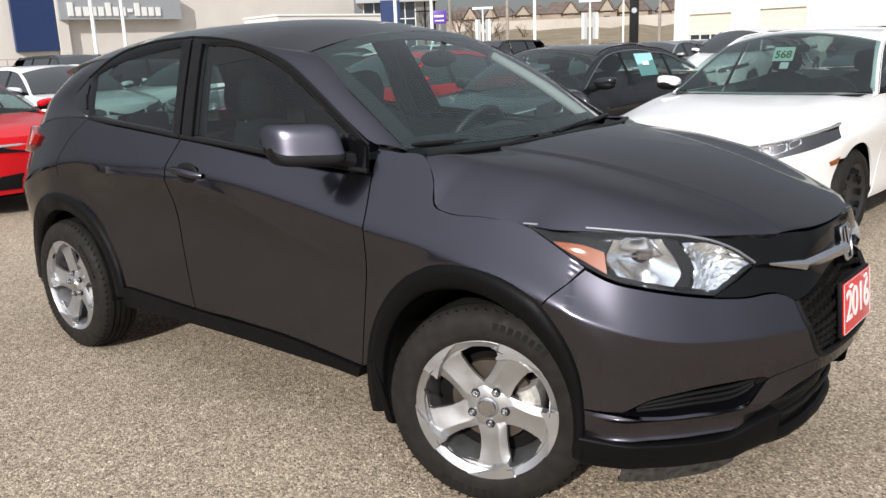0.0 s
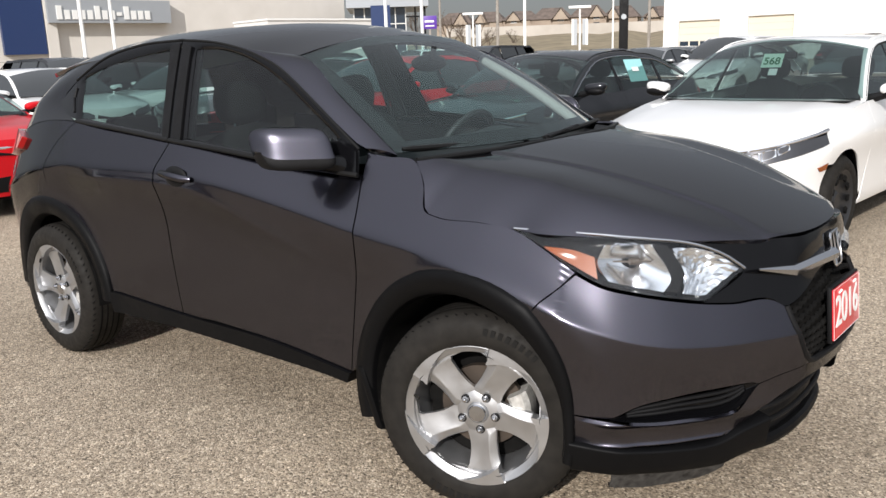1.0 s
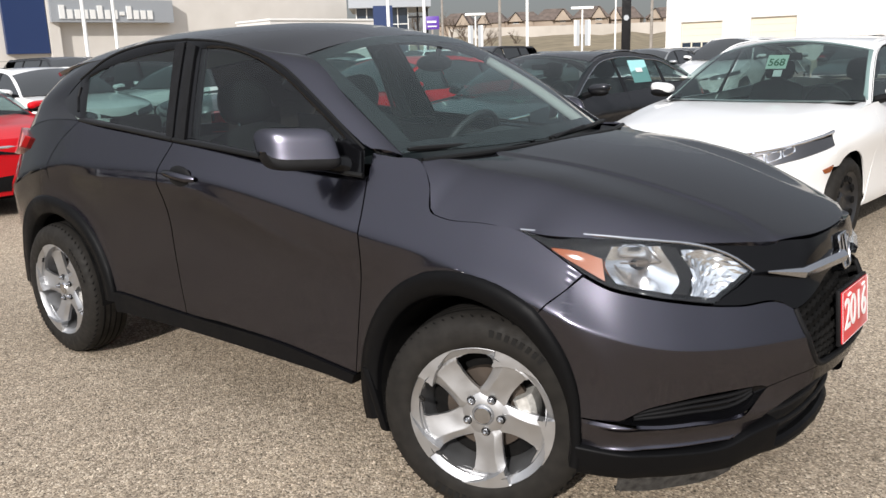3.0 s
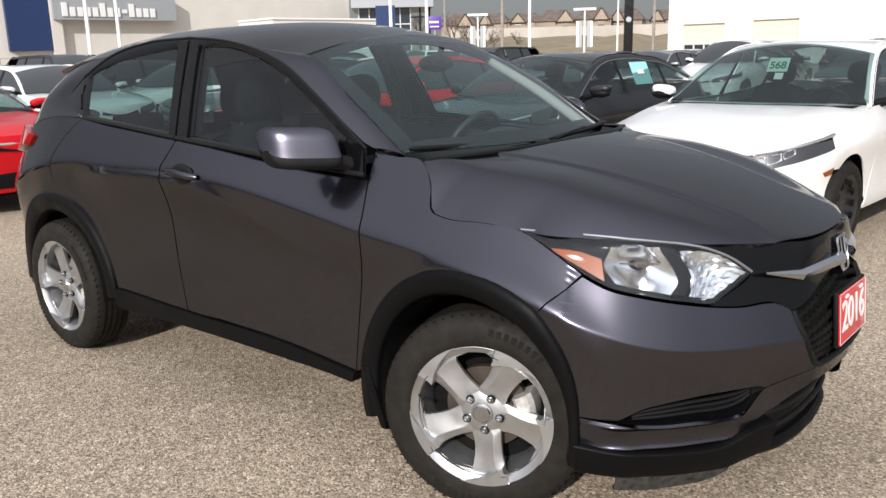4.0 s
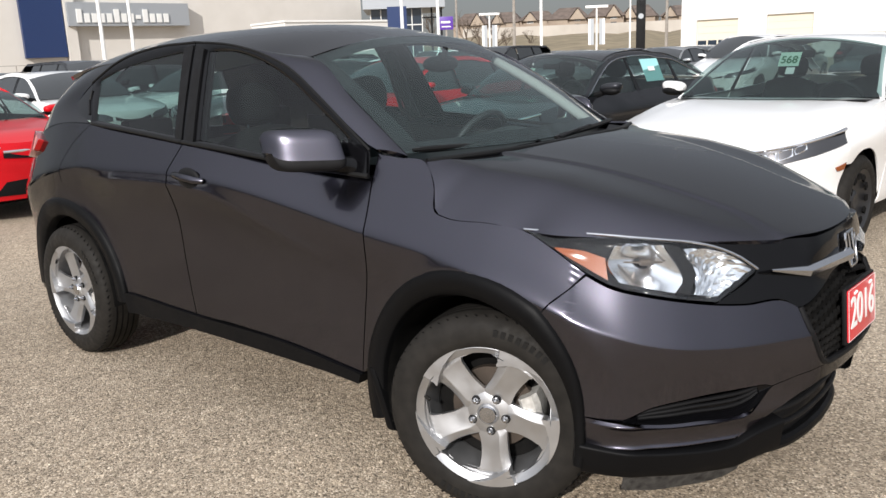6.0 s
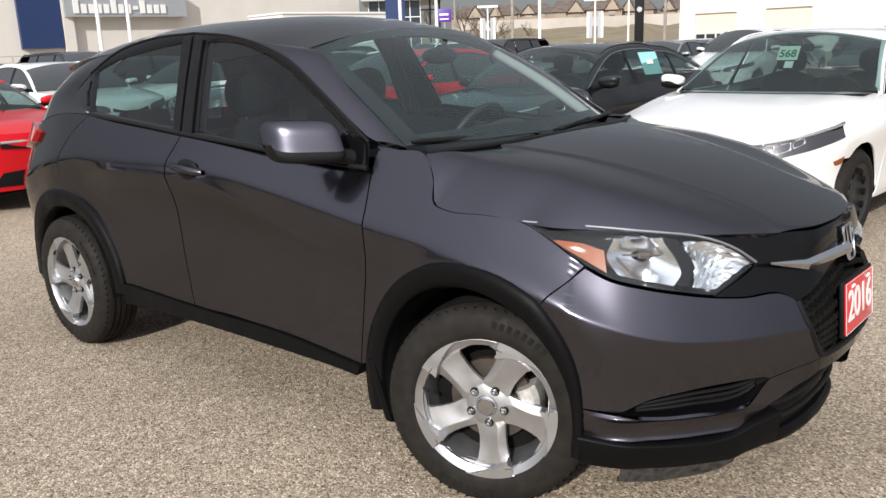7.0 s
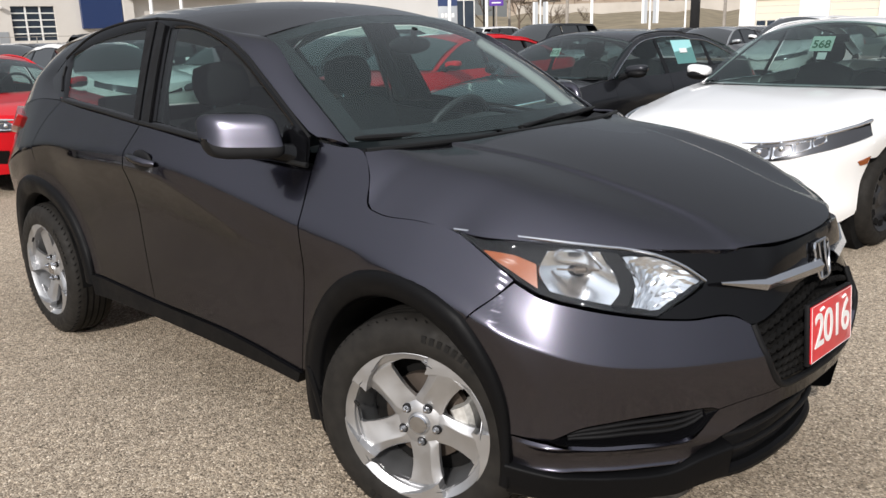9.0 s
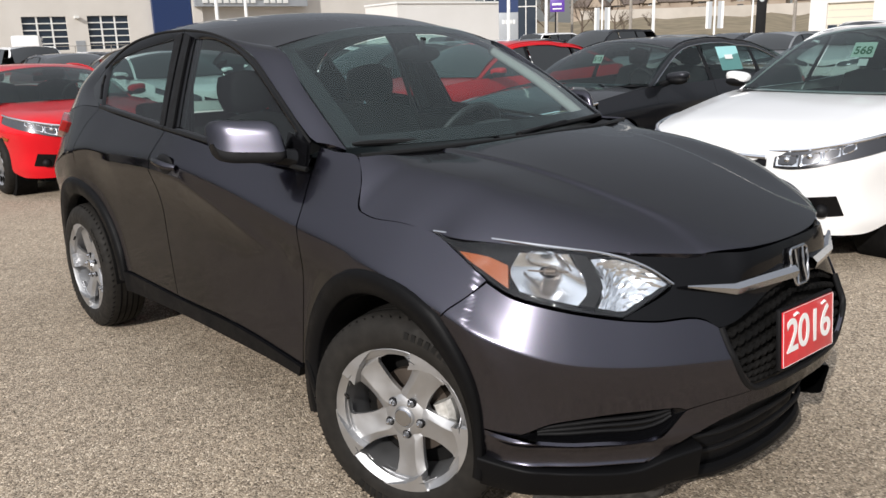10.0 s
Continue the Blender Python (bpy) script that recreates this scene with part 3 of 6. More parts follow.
for s in (-1, 1):
    g = lift(coons([(-1.70, 1.11), (-1.46, 1.11)], [(-1.46, 1.11), (-1.575, 1.50)], [(-1.79, 1.50), (-1.575, 1.50)], [(-1.70, 1.11), (-1.79, 1.50)], 5, 10), proud(-0.030)) * np.array([1, s, 1])
    sheet("centre_post", g, MATT_BLACK, car, "black centre post", 0.01, flip=(s > 0))
# grey facing of the two door posts and the roof side of the frames
for k, owner in enumerate(door_f):
    sgn = R3 if k == 0 else np.array([1, 1, 1])
    g = lift(coons([(-1.563, 1.125), (-1.50, 1.122)], [(-1.50, 1.122), (-1.60, 1.492)], [(-1.664, 1.51), (-1.60, 1.492)], [(-1.563, 1.125), (-1.664, 1.51)], 4, 14), proud(0.006))
    sheet("door_post", g * sgn, MATT_BLACK, owner, "black door post trim", 0.008, flip=(k == 1))
for k, owner in enumerate(door_r):
    sgn = R3 if k == 0 else np.array([1, 1, 1])
    g = lift(coons([(-1.632, 1.13), (-1.586, 1.127)], [(-1.586, 1.127), (-1.687, 1.51)], [(-1.75, 1.50), (-1.687, 1.51)], [(-1.632, 1.13), (-1.75, 1.50)], 4, 14), proud(0.006))
    sheet("door_post", g * sgn, MATT_BLACK, owner, "black door post trim", 0.008, flip=(k == 1))
    g = lift(coons([(-2.535, 1.205), (-2.385, 1.182)], [(-2.385, 1.182), (-2.497, 1.356)], [(-2.635, 1.262), (-2.497, 1.356)], [(-2.535, 1.205), (-2.635, 1.262)], 8, 8), proud(0.003))
    q = sheet("handle_panel", g * sgn, GLOSS_BLACK, owner, "black corner panel with hidden handle", 0.006, flip=(k == 1))
    bm = bmesh.new()
    tube(bm, [proud(0.004)(*p) * sgn for p in ((-2.43, 1.215), (-2.475, 1.28), (-2.47, 1.325))], 0.006, 8)
    part("pull_handle", bm, MATT_BLACK, q)

# door handles
for k, owner in enumerate(door_f):
    s = -1 if k == 0 else 1
    c = body(-1.435, 0.985)
    y0 = c[1] * s
    # shading of the body-coloured recess, put in as a matt black oval
    bm = bmesh.new()
    bmesh.ops.create_uvsphere(bm, u_segments=20, v_segments=12, radius=1)
    for v in bm.verts:
        v.co = Vector((c[0] - 0.01 + v.co.x * 0.076, y0 - 0.002 * s + v.co.y * 0.014, 0.988 + v.co.z * 0.044))
    cup = part("handle_cup_shade", bm, MATT_BLACK, owner, "matt black oval standing for shade in the handle recess")
    bm = bmesh.new()
    tube(bm, [(c[0] - 0.105, y0 + 0.004 * s, 1.000), (c[0] - 0.075, y0 + 0.018 * s, 1.000), (c[0], y0 + 0.026 * s, 0.995), (c[0] + 0.065, y0 + 0.020 * s, 0.988), (c[0] + 0.095, y0 + 0.002 * s, 0.984)],
         [0.011, 0.015, 0.017, 0.016, 0.011], 12)
    part("door_handle", bm, PAINT, owner, "body-coloured pull handle")

# door mirrors
def rounded(q, p=0.52):
    return math.copysign(abs(math.sin(q)) ** p, math.sin(q)), math.copysign(abs(math.cos(q)) ** p, math.cos(q))


for s in (-1, 1):
    owner = door_f[0] if s < 0 else door_f[1]
    rows = []
    for a in np.linspace(0, 1, 26):
        prof = (1 - abs(2 * a - 1) ** 6) ** 0.4
        row = []
        for q in np.linspace(0, 2 * math.pi, 41):
            sx, cz = rounded(q)
            row.append((-0.635 - 0.135 * a - 0.022 * cz + (0.085 * (1 - 0.45 * a ** 1.4) if sx > 0 else 0.055) * prof * sx, 0.808 + 0.180 * a, 1.128 + 0.006 * a + (0.078 if cz > 0 else 0.064) * prof * cz))
        rows.append(row)
    g = np.array(rows)
    g[..., 1] *= s
    sheet("mirror_cap", np.concatenate([g[:, 29:40], g[:, :12]], 1), PAINT, owner, "body-coloured mirror cap", 0, flip=(s > 0))
    sheet("mirror_shell", g[:, 11:30] * np.array([1, 1, 1]), MATT_BLACK, owner, "black lower mirror housing", 0, flip=(s > 0))
    bm = bmesh.new()
    tube(bm, [(-0.575, 0.735 * s, 1.050), (-0.60, 0.775 * s, 1.075), (-0.635, 0.83 * s, 1.085), (-0.68, 0.90 * s, 1.09)], [0.040, 0.034, 0.028, 0.022], 14)
    part("mirror_foot", bm, GLOSS_BLACK, owner, "black mirror arm")
    sail = lift(coons([(-0.64, 1.066), (-0.515, 1.046)], [(-0.515, 1.046), (-0.535, 1.118)], [(-0.65, 1.158), (-0.535, 1.118)], [(-0.64, 1.066), (-0.65, 1.158)], 5, 5), proud(0.010)) * np.array([1, s, 1])
    sheet("mirror_sail", sail, GLOSS_BLACK, owner, "", 0.01, flip=(s > 0))
    bm = bmesh.new()
    add_box(bm, (-0.812, min(0.87 * s, 0.95 * s), 1.095), (-0.804, max(0.87 * s, 0.95 * s), 1.170), 0.004)
    part("mirror_glass", bm, CHROME, owner, "mirror glass")

# sill trim, wheel arch trim and mud flaps in black plastic
sill_surf = lambda u, z: body(u, max(z, 0.37)) + np.array([0, 0.012 - 0.25 * max(0, 0.30 - z), z - max(z, 0.37)])
SILL_TRIM = coons([(-2.10, 0.305), (-1.55, 0.316), (-0.75, 0.318), (-0.56, 0.312)], [(-0.56, 0.312), (-0.545, 0.35)], [(-2.12, 0.40), (-1.6, 0.383), (-0.95, 0.381), (-0.545, 0.350)], [(-2.10, 0.305), (-2.12, 0.40)], 40, 8)
right("sill_trim", lift(SILL_TRIM, sill_surf), CLADDING, "textured black plastic sill trim", 0.05)


def arch_trim(name, at, a0, a1, r0, r1, tail):
    rows = []
    for r, d in ((r0 - 0.012, -0.03), (r0, 0.004), (r0 + 0.004, 0.011), ((r0 + r1) / 2, 0.013), (r1 - 0.003, 0.012), (r1 + 0.001, 0.004), (r1 + 0.034, -0.006)):
        line = []
        for a in np.linspace(a0, a1, 40):
            ra = r
            if r > r1 + 0.01:
                ra = r1 + (0.012 if 70 < a < (178 if tail else 168) else 0.003)
            if tail and a > 124:                 # the trim narrows towards the bumper
                ra -= tail * min(1, (a - 124) / 48) ** 0.6 * abs(math.cos(radians(a))) * (0.45 + 0.55 * max(0, ra - r0) / (r1 - r0))
            u, z = at - ra * math.cos(radians(a)), 0.335 + ra * math.sin(radians(a))
            p = body(u, z)
            q = body(u + 0.01, z) - body(u - 0.01, z)
            nrm = np.array([-q[1], q[0], 0]) / max(1e-6, np.hypot(q[0], q[1]))
            line.append(p + nrm * d)
        rows.append(line)
    return right(name, np.array(rows), CLADDING, "textured black plastic wheel arch trim", 0)


arch_trim("front_arch_trim", FRONT_ARCH, -16, 191, 0.392, R_ARCH + 0.004, 0.085)
arch_trim("rear_arch_trim", REAR_ARCH, -4, 178, 0.392, R_ARCH + 0.016, 0)
for s in (-1, 1):
    for x, z1 in ((-0.43, 0.40),):
        bm = bmesh.new()
        add_box(bm, (x - 0.035, min(s * 0.66, s * 0.86), 0.185), (x + 0.0, max(s * 0.66, s * 0.86), z1), 0.012)
        for v in bm.verts:
            v.co.x += (z1 - v.co.z) * 0.25 * (1 if x > -1 else -1) - (0.10 if x > -1 else -0.1) * (v.co.z - 0.185) * 1.2
        part("mud_flap", bm, CLADDING, car, "black plastic mud flap")

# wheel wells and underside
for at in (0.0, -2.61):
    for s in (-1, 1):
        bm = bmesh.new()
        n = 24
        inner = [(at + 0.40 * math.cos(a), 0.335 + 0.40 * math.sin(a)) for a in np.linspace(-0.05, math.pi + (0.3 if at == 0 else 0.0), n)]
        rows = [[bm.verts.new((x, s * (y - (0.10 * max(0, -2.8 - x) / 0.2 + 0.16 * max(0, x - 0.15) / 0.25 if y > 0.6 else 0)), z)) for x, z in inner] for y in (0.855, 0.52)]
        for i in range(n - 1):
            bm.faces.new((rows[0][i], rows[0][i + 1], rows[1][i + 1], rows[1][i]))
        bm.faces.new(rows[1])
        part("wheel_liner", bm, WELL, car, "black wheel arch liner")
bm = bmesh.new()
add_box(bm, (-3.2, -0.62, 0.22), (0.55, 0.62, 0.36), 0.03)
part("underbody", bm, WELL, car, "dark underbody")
bm = bmesh.new()
tube(bm, [(-2.3, -0.45, 0.24), (-1.6, -0.42, 0.22), (-0.9, -0.35, 0.22)], 0.035, 10)
part("exhaust_pipe", bm, STEEL_DARK, car)

# ---- front end of the crossover ----
HEAD_LOW = [(0.118, 0.922), (0.22, 0.872), (0.334, 0.816), (0.40, 0.792), (0.52, 0.768), (0.64, 0.748), (0.735, 0.735)]
GRILLE_L = 0.985   # plan length at the grille's outer edge


def ub(x, y):
    """Plan length of the skin nearest to a place in plan."""
    return float(ARC[int(np.argmin(np.hypot(PLAN[:, 0] - x, PLAN[:, 1] - y)))])


# the painted bumper, in bands round the fog-lamp recess
U_TIP, U_FOG = ub(0.47, 0.77) - 0.04, ub(0.745, 0.445)
U_G1, U_G2 = ub(0.79, 0.37), ub(0.835, 0.255)
arch_front = [(FRONT_ARCH - 0.085 * ((56 - a) / 48) ** 0.6 + R_ARCH * math.cos(radians(a)), 0.335 + R_ARCH * math.sin(radians(a))) for a in np.linspace(56, 8, 12)]          # from the seam down to the lip
fog_top = [(U_TIP, 0.412), (U_TIP + 0.09, 0.450), (U_TIP + 0.2, 0.472), (U_FOG - 0.03, 0.484), (U_FOG, 0.474)]
fog_low = [(U_TIP, 0.412), (U_TIP + 0.10, 0.397), (U_TIP + 0.22, 0.396), (U_FOG - 0.05, 0.415), (U_FOG, 0.474)]
fog_top, fog_low = [tuple(p) for p in resample(fog_top, 24)], [tuple(p) for p in resample(fog_low, 24)]
arch_tail = [p for p in arch_front if p[1] > 0.42] + [(0.335, 0.418)]
upper_low = [(0.335, 0.418)] + fog_top + [(U_G1, 0.492), (U_G2, 0.505)]
upper_top = [(0.334, 0.818), (0.40, 0.790), (0.52, 0.765), (0.64, 0.745), (0.735, 0.730), (0.82, 0.722), (U_G1 - 0.03, 0.712), (U_G1 + 0.005, 0.690)]
grille_edge = [(U_G2, 0.505), (U_G2 - 0.03, 0.54), (U_G1 + 0.03, 0.62), (U_G1 + 0.005, 0.690)]
front_seam = [(arch_tail[0][0], arch_tail[0][1]), (0.245, 0.745), (0.29, 0.782), (0.334, 0.818)]
left_edge = arch_tail[::-1] + front_seam[1:]
right("front_bumper", lift(coons(upper_low, resample(grille_edge, 16), resample(upper_top, 30), left_edge, 80, 90, 0.0015, False), body), PAINT, "dark grey metallic bumper with a sharp crease", 0.01)


def ledge(u, z):
    """The lower lip of the bumper stands a little proud."""
    p = body(u, z)
    q = body(u + 0.01, z) - body(u - 0.01, z)
    nrm = np.array([-q[1], q[0], 0]) / max(1e-6, np.hypot(q[0], q[1]))
    k = max(0.0, min(1.0, (U_FOG + 0.12 - u) / 0.3))
    t = max(0.0, min(1.0, (u - 0.335) / 0.10))
    bulge = 0.022 * math.exp(-abs(z - 0.402) / 0.022) * k * t + 0.012 * math.exp(-abs(z - 0.328) / 0.012) * t
    return p + nrm * (bulge - 0.25 * max(0, 0.38 - z) * 0.6)


lower_low = [(0.341, 0.325), (0.60, 0.318), (0.80, 0.322), (U_FOG - 0.06, 0.345), (U_FOG + 0.02, 0.392), (U_G1 + 0.03, 0.430), (U_G2, 0.455), (U_FRONT, 0.462)]
lower_top = [(0.335, 0.418)] + fog_low + [(U_G1, 0.492), (U_G2, 0.505), (U_FRONT, 0.512)]
right("bumper_lower", lift(coons(lower_low, [(U_FRONT, 0.462), (U_FRONT, 0.512)], lower_top, [(0.341, 0.325), (0.335, 0.418)], 80, 30, 0.001, False), ledge), PAINT, "", 0.01)

# fog-lamp recess: a dark bowl with ribs
def recess(d):
    def f(u, z):
        p = body(u, z)
        q = body(u + 0.01, z) - body(u - 0.01, z)
        nrm = np.array([-q[1], q[0], 0]) / max(1e-6, np.hypot(q[0], q[1]))
        return p - nrm * d
    return f


fg = coons(fog_low, [(U_FOG, 0.474), (U_FOG, 0.4741)], fog_top, [(U_TIP, 0.412), (U_TIP, 0.4121)], 34, 12)
bowl = np.empty((12, 34, 3))
for j in range(12):
    for i in range(34):
        deep = 0.045 * min(1, 4 * (j / 11) * (1 - j / 11) * 1.6) * min(1, 8 * (i / 33) * (1 - i / 33))
        bowl[j, i] = recess(deep - 0.001)(*fg[j, i])
bowls = right("fog_recess", bowl, GLOSS_BLACK, "black plastic fog-lamp recess", 0)
for k, owner in enumerate(bowls):
    sgn = R3 if k == 0 else np.array([1, 1, 1])
    for v in (0.3, 0.5, 0.7):
        bm = bmesh.new()
        line = [recess(0.022)(*(fg[0, i] * (1 - v) + fg[-1, i] * v)) * sgn for i in range(4, 31, 2)]
        tube(bm, line, 0.006, 8)
        part("louvre", bm, MATT_BLACK, owner, "ribbed black insert")

# black lip spoiler under the bumper, with its end blocks and the stone guard below
lip_low = [(0.325, 0.240), (0.55, 0.232), (0.80, 0.228), (U_FOG - 0.05, 0.242), (U_FOG + 0.05, 0.258)]
lip_top = [(0.333, 0.345), (0.60, 0.322), (0.80, 0.326), (U_FOG - 0.06, 0.345), (U_FOG + 0.05, 0.37)]
lip_surf = lambda u, z: ledge(u, z) + np.array([0.01, 0.012, 0]) * (1 if z < 0.31 else 0.3)
lt, ll = resample(lip_top, 44), resample(lip_low, 44)
lip = []
for q, off in ((1.02, 0.10), (1.0, 0.012), (0.95, 0.002), (0.90, -0.003), (0.62, -0.008), (0.17, -0.018), (0.12, -0.018), (0.075, -0.014), (0.06, 0.06)):
    lip.append([recess(off)(a[0], 0.345) * np.array([1, 1, 0]) + np.array([0, 0, a[1] * (1 - q) + b[1] * q]) for a, b in zip(lt, ll)])
right("lip_spoiler", np.array(lip), CLADDING, "black plastic lip spoiler", 0)
# lower intake behind the middle of the lip
ci = coons([(U_FOG + 0.07, 0.24), (U_FRONT, 0.225)], [(U_FRONT, 0.225), (U_FRONT, 0.462)], [(U_FOG + 0.05, 0.40), (U_G2, 0.455), (U_FRONT, 0.462)], [(U_FOG + 0.07, 0.24), (U_FOG + 0.05, 0.40)], 16, 10)
right("lower_intake", lift(ci, lambda u, z: recess(0.085 + 0.10 * max(0, 0.40 - z))(u, z)), MATT_BLACK, "black lower air intake", 0)
for z in (0.29, 0.34, 0.39):
    bm = bmesh.new()
    line = [recess(0.078)(u, z + 0.02 * (u - U_FOG)) * R3 for u in np.linspace(U_FOG + 0.06, U_FRONT, 12)]
    tube(bm, line + [p * R3 for p in line[-2::-1]], 0.009, 8)
    part("intake_bar", bm, MATT_BLACK, car)
cl = [recess(0.03 + 0.06)(u, 0.222) * R3 for u in np.linspace(U_FOG + 0.03, U_FRONT, 10)]
bm = bmesh.new()
tube(bm, cl + [p * R3 for p in cl[-2::-1]], 0.022, 10)
part("lower_lip", bm, CLADDING, car, "black plastic lower lip")
for s in (-1, 1):
    g = []
    for z, d in ((0.245, 0.10), (0.16, 0.125), (0.105, 0.15)):
        g.append([recess(d)(u, 0.3) * np.array([1, s, 0]) + np.array([0, 0, z + 0.02 * (abs(k - 7.5) / 7.5) ** 4]) for k, u in enumerate(np.linspace(0.47, U_FOG + 0.03, 16))])
    sheet("stone_guard", np.array(g), SCUFFED, car, "scuffed grey-black rubber air deflector", 0.02, flip=(s < 0))

# headlamps
def lamp(u, z):
    return recess(-0.003)(u, z)


U_LT = ub(0.76, 0.52)
low_line = [(0.118, 0.927), (0.22, 0.886), (0.334, 0.826), (0.40, 0.799), (0.52, 0.774), (0.64, 0.754), (0.735, 0.739)]
top_line = [(0.118, 0.930), (0.30, 0.926), (0.45, 0.920), (0.60, 0.909), (0.68, 0.900), (0.76, 0.880), (0.83, 0.850), (0.885, 0.812)]
tipR = [(0.735, 0.738), (0.815, 0.776), (0.885, 0.812)]
tipL = [(0.118, 0.927), (0.118, 0.930)]
hg = coons(low_line, tipR, top_line, tipL, 48, 18)
back = np.empty((18, 48, 3))
for j in range(18):
    for i in range(48):
        e = min(1, 6 * (j / 17) * (1 - j / 17) + 0.0) * min(1, 10 * (i / 47) * (1 - i / 47))
        back[j, i] = recess(0.004 + 0.055 * e)(*hg[j, i])
lens_grid = lift(hg, lamp)
lamps = []
for s in (-1, 1):
    sgn = np.array([1, s, 1])
    housing = tagged(sheet("headlight", back * sgn, GLOSS_BLACK, car, "headlight with black housing and amber corner", 0, flip=(s > 0)))
    lens = sheet("lens", lens_grid * sgn, LENS, housing, "clear wrap-round lens", 0, flip=(s > 0))
    lens.visible_shadow = False

    def inside(points4, depth, n=10, m=8, curve=0.0):
        g = coons(*points4, n, m)
        out = np.empty((m, n, 3))
        for j in range(m):
            for i in range(n):
                out[j, i] = recess(depth + curve * (1 - (2 * j / (m - 1) - 1) ** 2) * (1 - (2 * i / (n - 1) - 1) ** 2))(*g[j, i])
        return out * sgn
    am = inside(([(0.225, 0.882), (0.34, 0.832), (0.40, 0.806)], [(0.40, 0.806), (0.385, 0.862)], [(0.225, 0.886), (0.31, 0.880), (0.385, 0.862)], [(0.225, 0.882), (0.225, 0.886)]), 0.006)
    sheet("turn_signal", am, AMBER, housing, "amber turn signal", 0.01, flip=(s > 0))
    bowl_g = inside(([(0.435, 0.800), (0.615, 0.768)], [(0.615, 0.768), (0.645, 0.80), (0.590, 0.893)], [(0.415, 0.893), (0.590, 0.893)], [(0.435, 0.800), (0.395, 0.85), (0.415, 0.893)]), 0.012, 20, 14, 0.05)
    sheet("reflector_bowl", bowl_g, REFLECTOR, housing, "bright headlight reflector", 0.008, flip=(s > 0))
    bm = bmesh.new()
    ends = [recess(0.030)(u, z) * sgn for u, z in ((0.45, 0.847), (0.505, 0.846), (0.512, 0.846), (0.545, 0.846), (0.552, 0.846), (0.59, 0.845))]
    tube(bm, ends, [0.0025, 0.003, 0.010, 0.010, 0.003, 0.0025], 12)
    part("bulb_shield", bm, STEEL_DARK, housing, "dark bulb shield on thin stays")
    mid = inside(([(0.620, 0.768), (0.665, 0.762)], [(0.665, 0.762), (0.690, 0.815), (0.650, 0.886)], [(0.598, 0.893), (0.650, 0.886)], [(0.620, 0.768), (0.650, 0.80), (0.598, 0.893)]), 0.016)
    sheet("divider", mid, MATT_BLACK, housing, "dark bar between the lamps", 0.01, flip=(s > 0))
    hi = inside(([(0.672, 0.762), (0.735, 0.750)], [(0.735, 0.750), (0.80, 0.781), (0.870, 0.812)], [(0.660, 0.882), (0.74, 0.874), (0.82, 0.846), (0.870, 0.812)], [(0.672, 0.762), (0.697, 0.815), (0.660, 0.882)]), 0.010, 16, 14, 0.03)
    cut = random.Random(3)
    for j in range(14):
        for i in range(16):
            hi[j, i] += np.array([0.6, 0.5 * s, 0.3 * ((i % 3) - 1)]) * 0.008 * cut.random()
    facets = sheet("side_reflector", hi, REFLECTOR, housing, "faceted bright reflector", 0.008, flip=(s > 0))
    facets.data.polygons.foreach_set("use_smooth", [False] * len(facets.data.polygons))
    bm = bmesh.new()
    tube(bm, [p for p in (lift(np.array([resample(top_line, 26)]), lamp)[0] * sgn)], 0.004, 6)
    part("trim", bm, SATIN_CHROME, housing, "thin bright lens edge")

# black face between the lamps, with the bright bar and the emblem
face_low = [(0.735, 0.732), (0.82, 0.724), (U_G1 - 0.03, 0.714), (U_G1 + 0.005, 0.692), (U_G2, 0.722), (U_FRONT - 0.15, 0.757), (U_FRONT, 0.765)]
face_top = [(0.70, 0.893), (0.78, 0.888), (0.90, 0.882), (U_G1, 0.877), (U_G2, 0.875), (U_FRONT, 0.876)]
fgd = coons(face_low, [(U_FRONT, 0.765), (U_FRONT, 0.876)], face_top, [(0.735, 0.732), (0.892, 0.812), (0.70, 0.893)], 40, 16)
face = right("front_face", lift(fgd, lambda u, z: recess(0.006 - 0.030 / (1 + math.exp(-(u - U_G2 + 0.03) / 0.02)) / (1 + math.exp(-(z - 0.80) / 0.02)))(u, z)), GLOSS_BLACK, "gloss black panel joining the headlights", 0.02)
for s in (-1, 1):
    sgn = np.array([1, s, 1])
    stations = [(0.703, 0.422, 0.810, 0.005, 0.25), (0.758, 0.285, 0.785, 0.029, 1.0), (0.812, 0.055, 0.797, 0.033, 1.0)]
    line = np.concatenate([resample(stations[:2], 18, False), resample(stations[1:], 19, False)[1:]])
    g = []
    for q, d in ((-0.5, -0.012), (-0.5, 0.012), (0.10, 0.018), (0.5, 0.004), (0.5, -0.016)):
        g.append([np.array([x + d * k, y, z + q * h]) * sgn for x, y, z, h, k in line])
    bmg = bmesh.new()
    gv = [[bmg.verts.new(p) for p in row] for row in g]
    for a in range(4):
        for b in range(35):
            bmg.faces.new((gv[a][b], gv[a][b + 1], gv[a + 1][b + 1], gv[a + 1][b]))
    part("bright_bar", bmg, SATIN_CHROME, car, "satin chrome grille bar", sharp=12)
# emblem: a plain upright bright frame with a bar
em = empty("emblem")
em.parent = car
cx, cz = body(U_FRONT, 0.80)[0] + 0.030, 0.802
bm = bmesh.new()
out_line = [(cx - 0.010 - 0.2 * (z - cz), y, z) for y, z in [(-0.040, cz + 0.050), (0.040, cz + 0.050), (0.050, cz + 0.040), (0.049, cz), (0.038, cz - 0.046), (0.030, cz - 0.053), (-0.030, cz - 0.053), (-0.038, cz - 0.046), (-0.049, cz), (-0.050, cz + 0.040), (-0.040, cz + 0.050)]]
tube(bm, [tuple(p) for p in resample(out_line, 40, False)], 0.0045, 8, False)
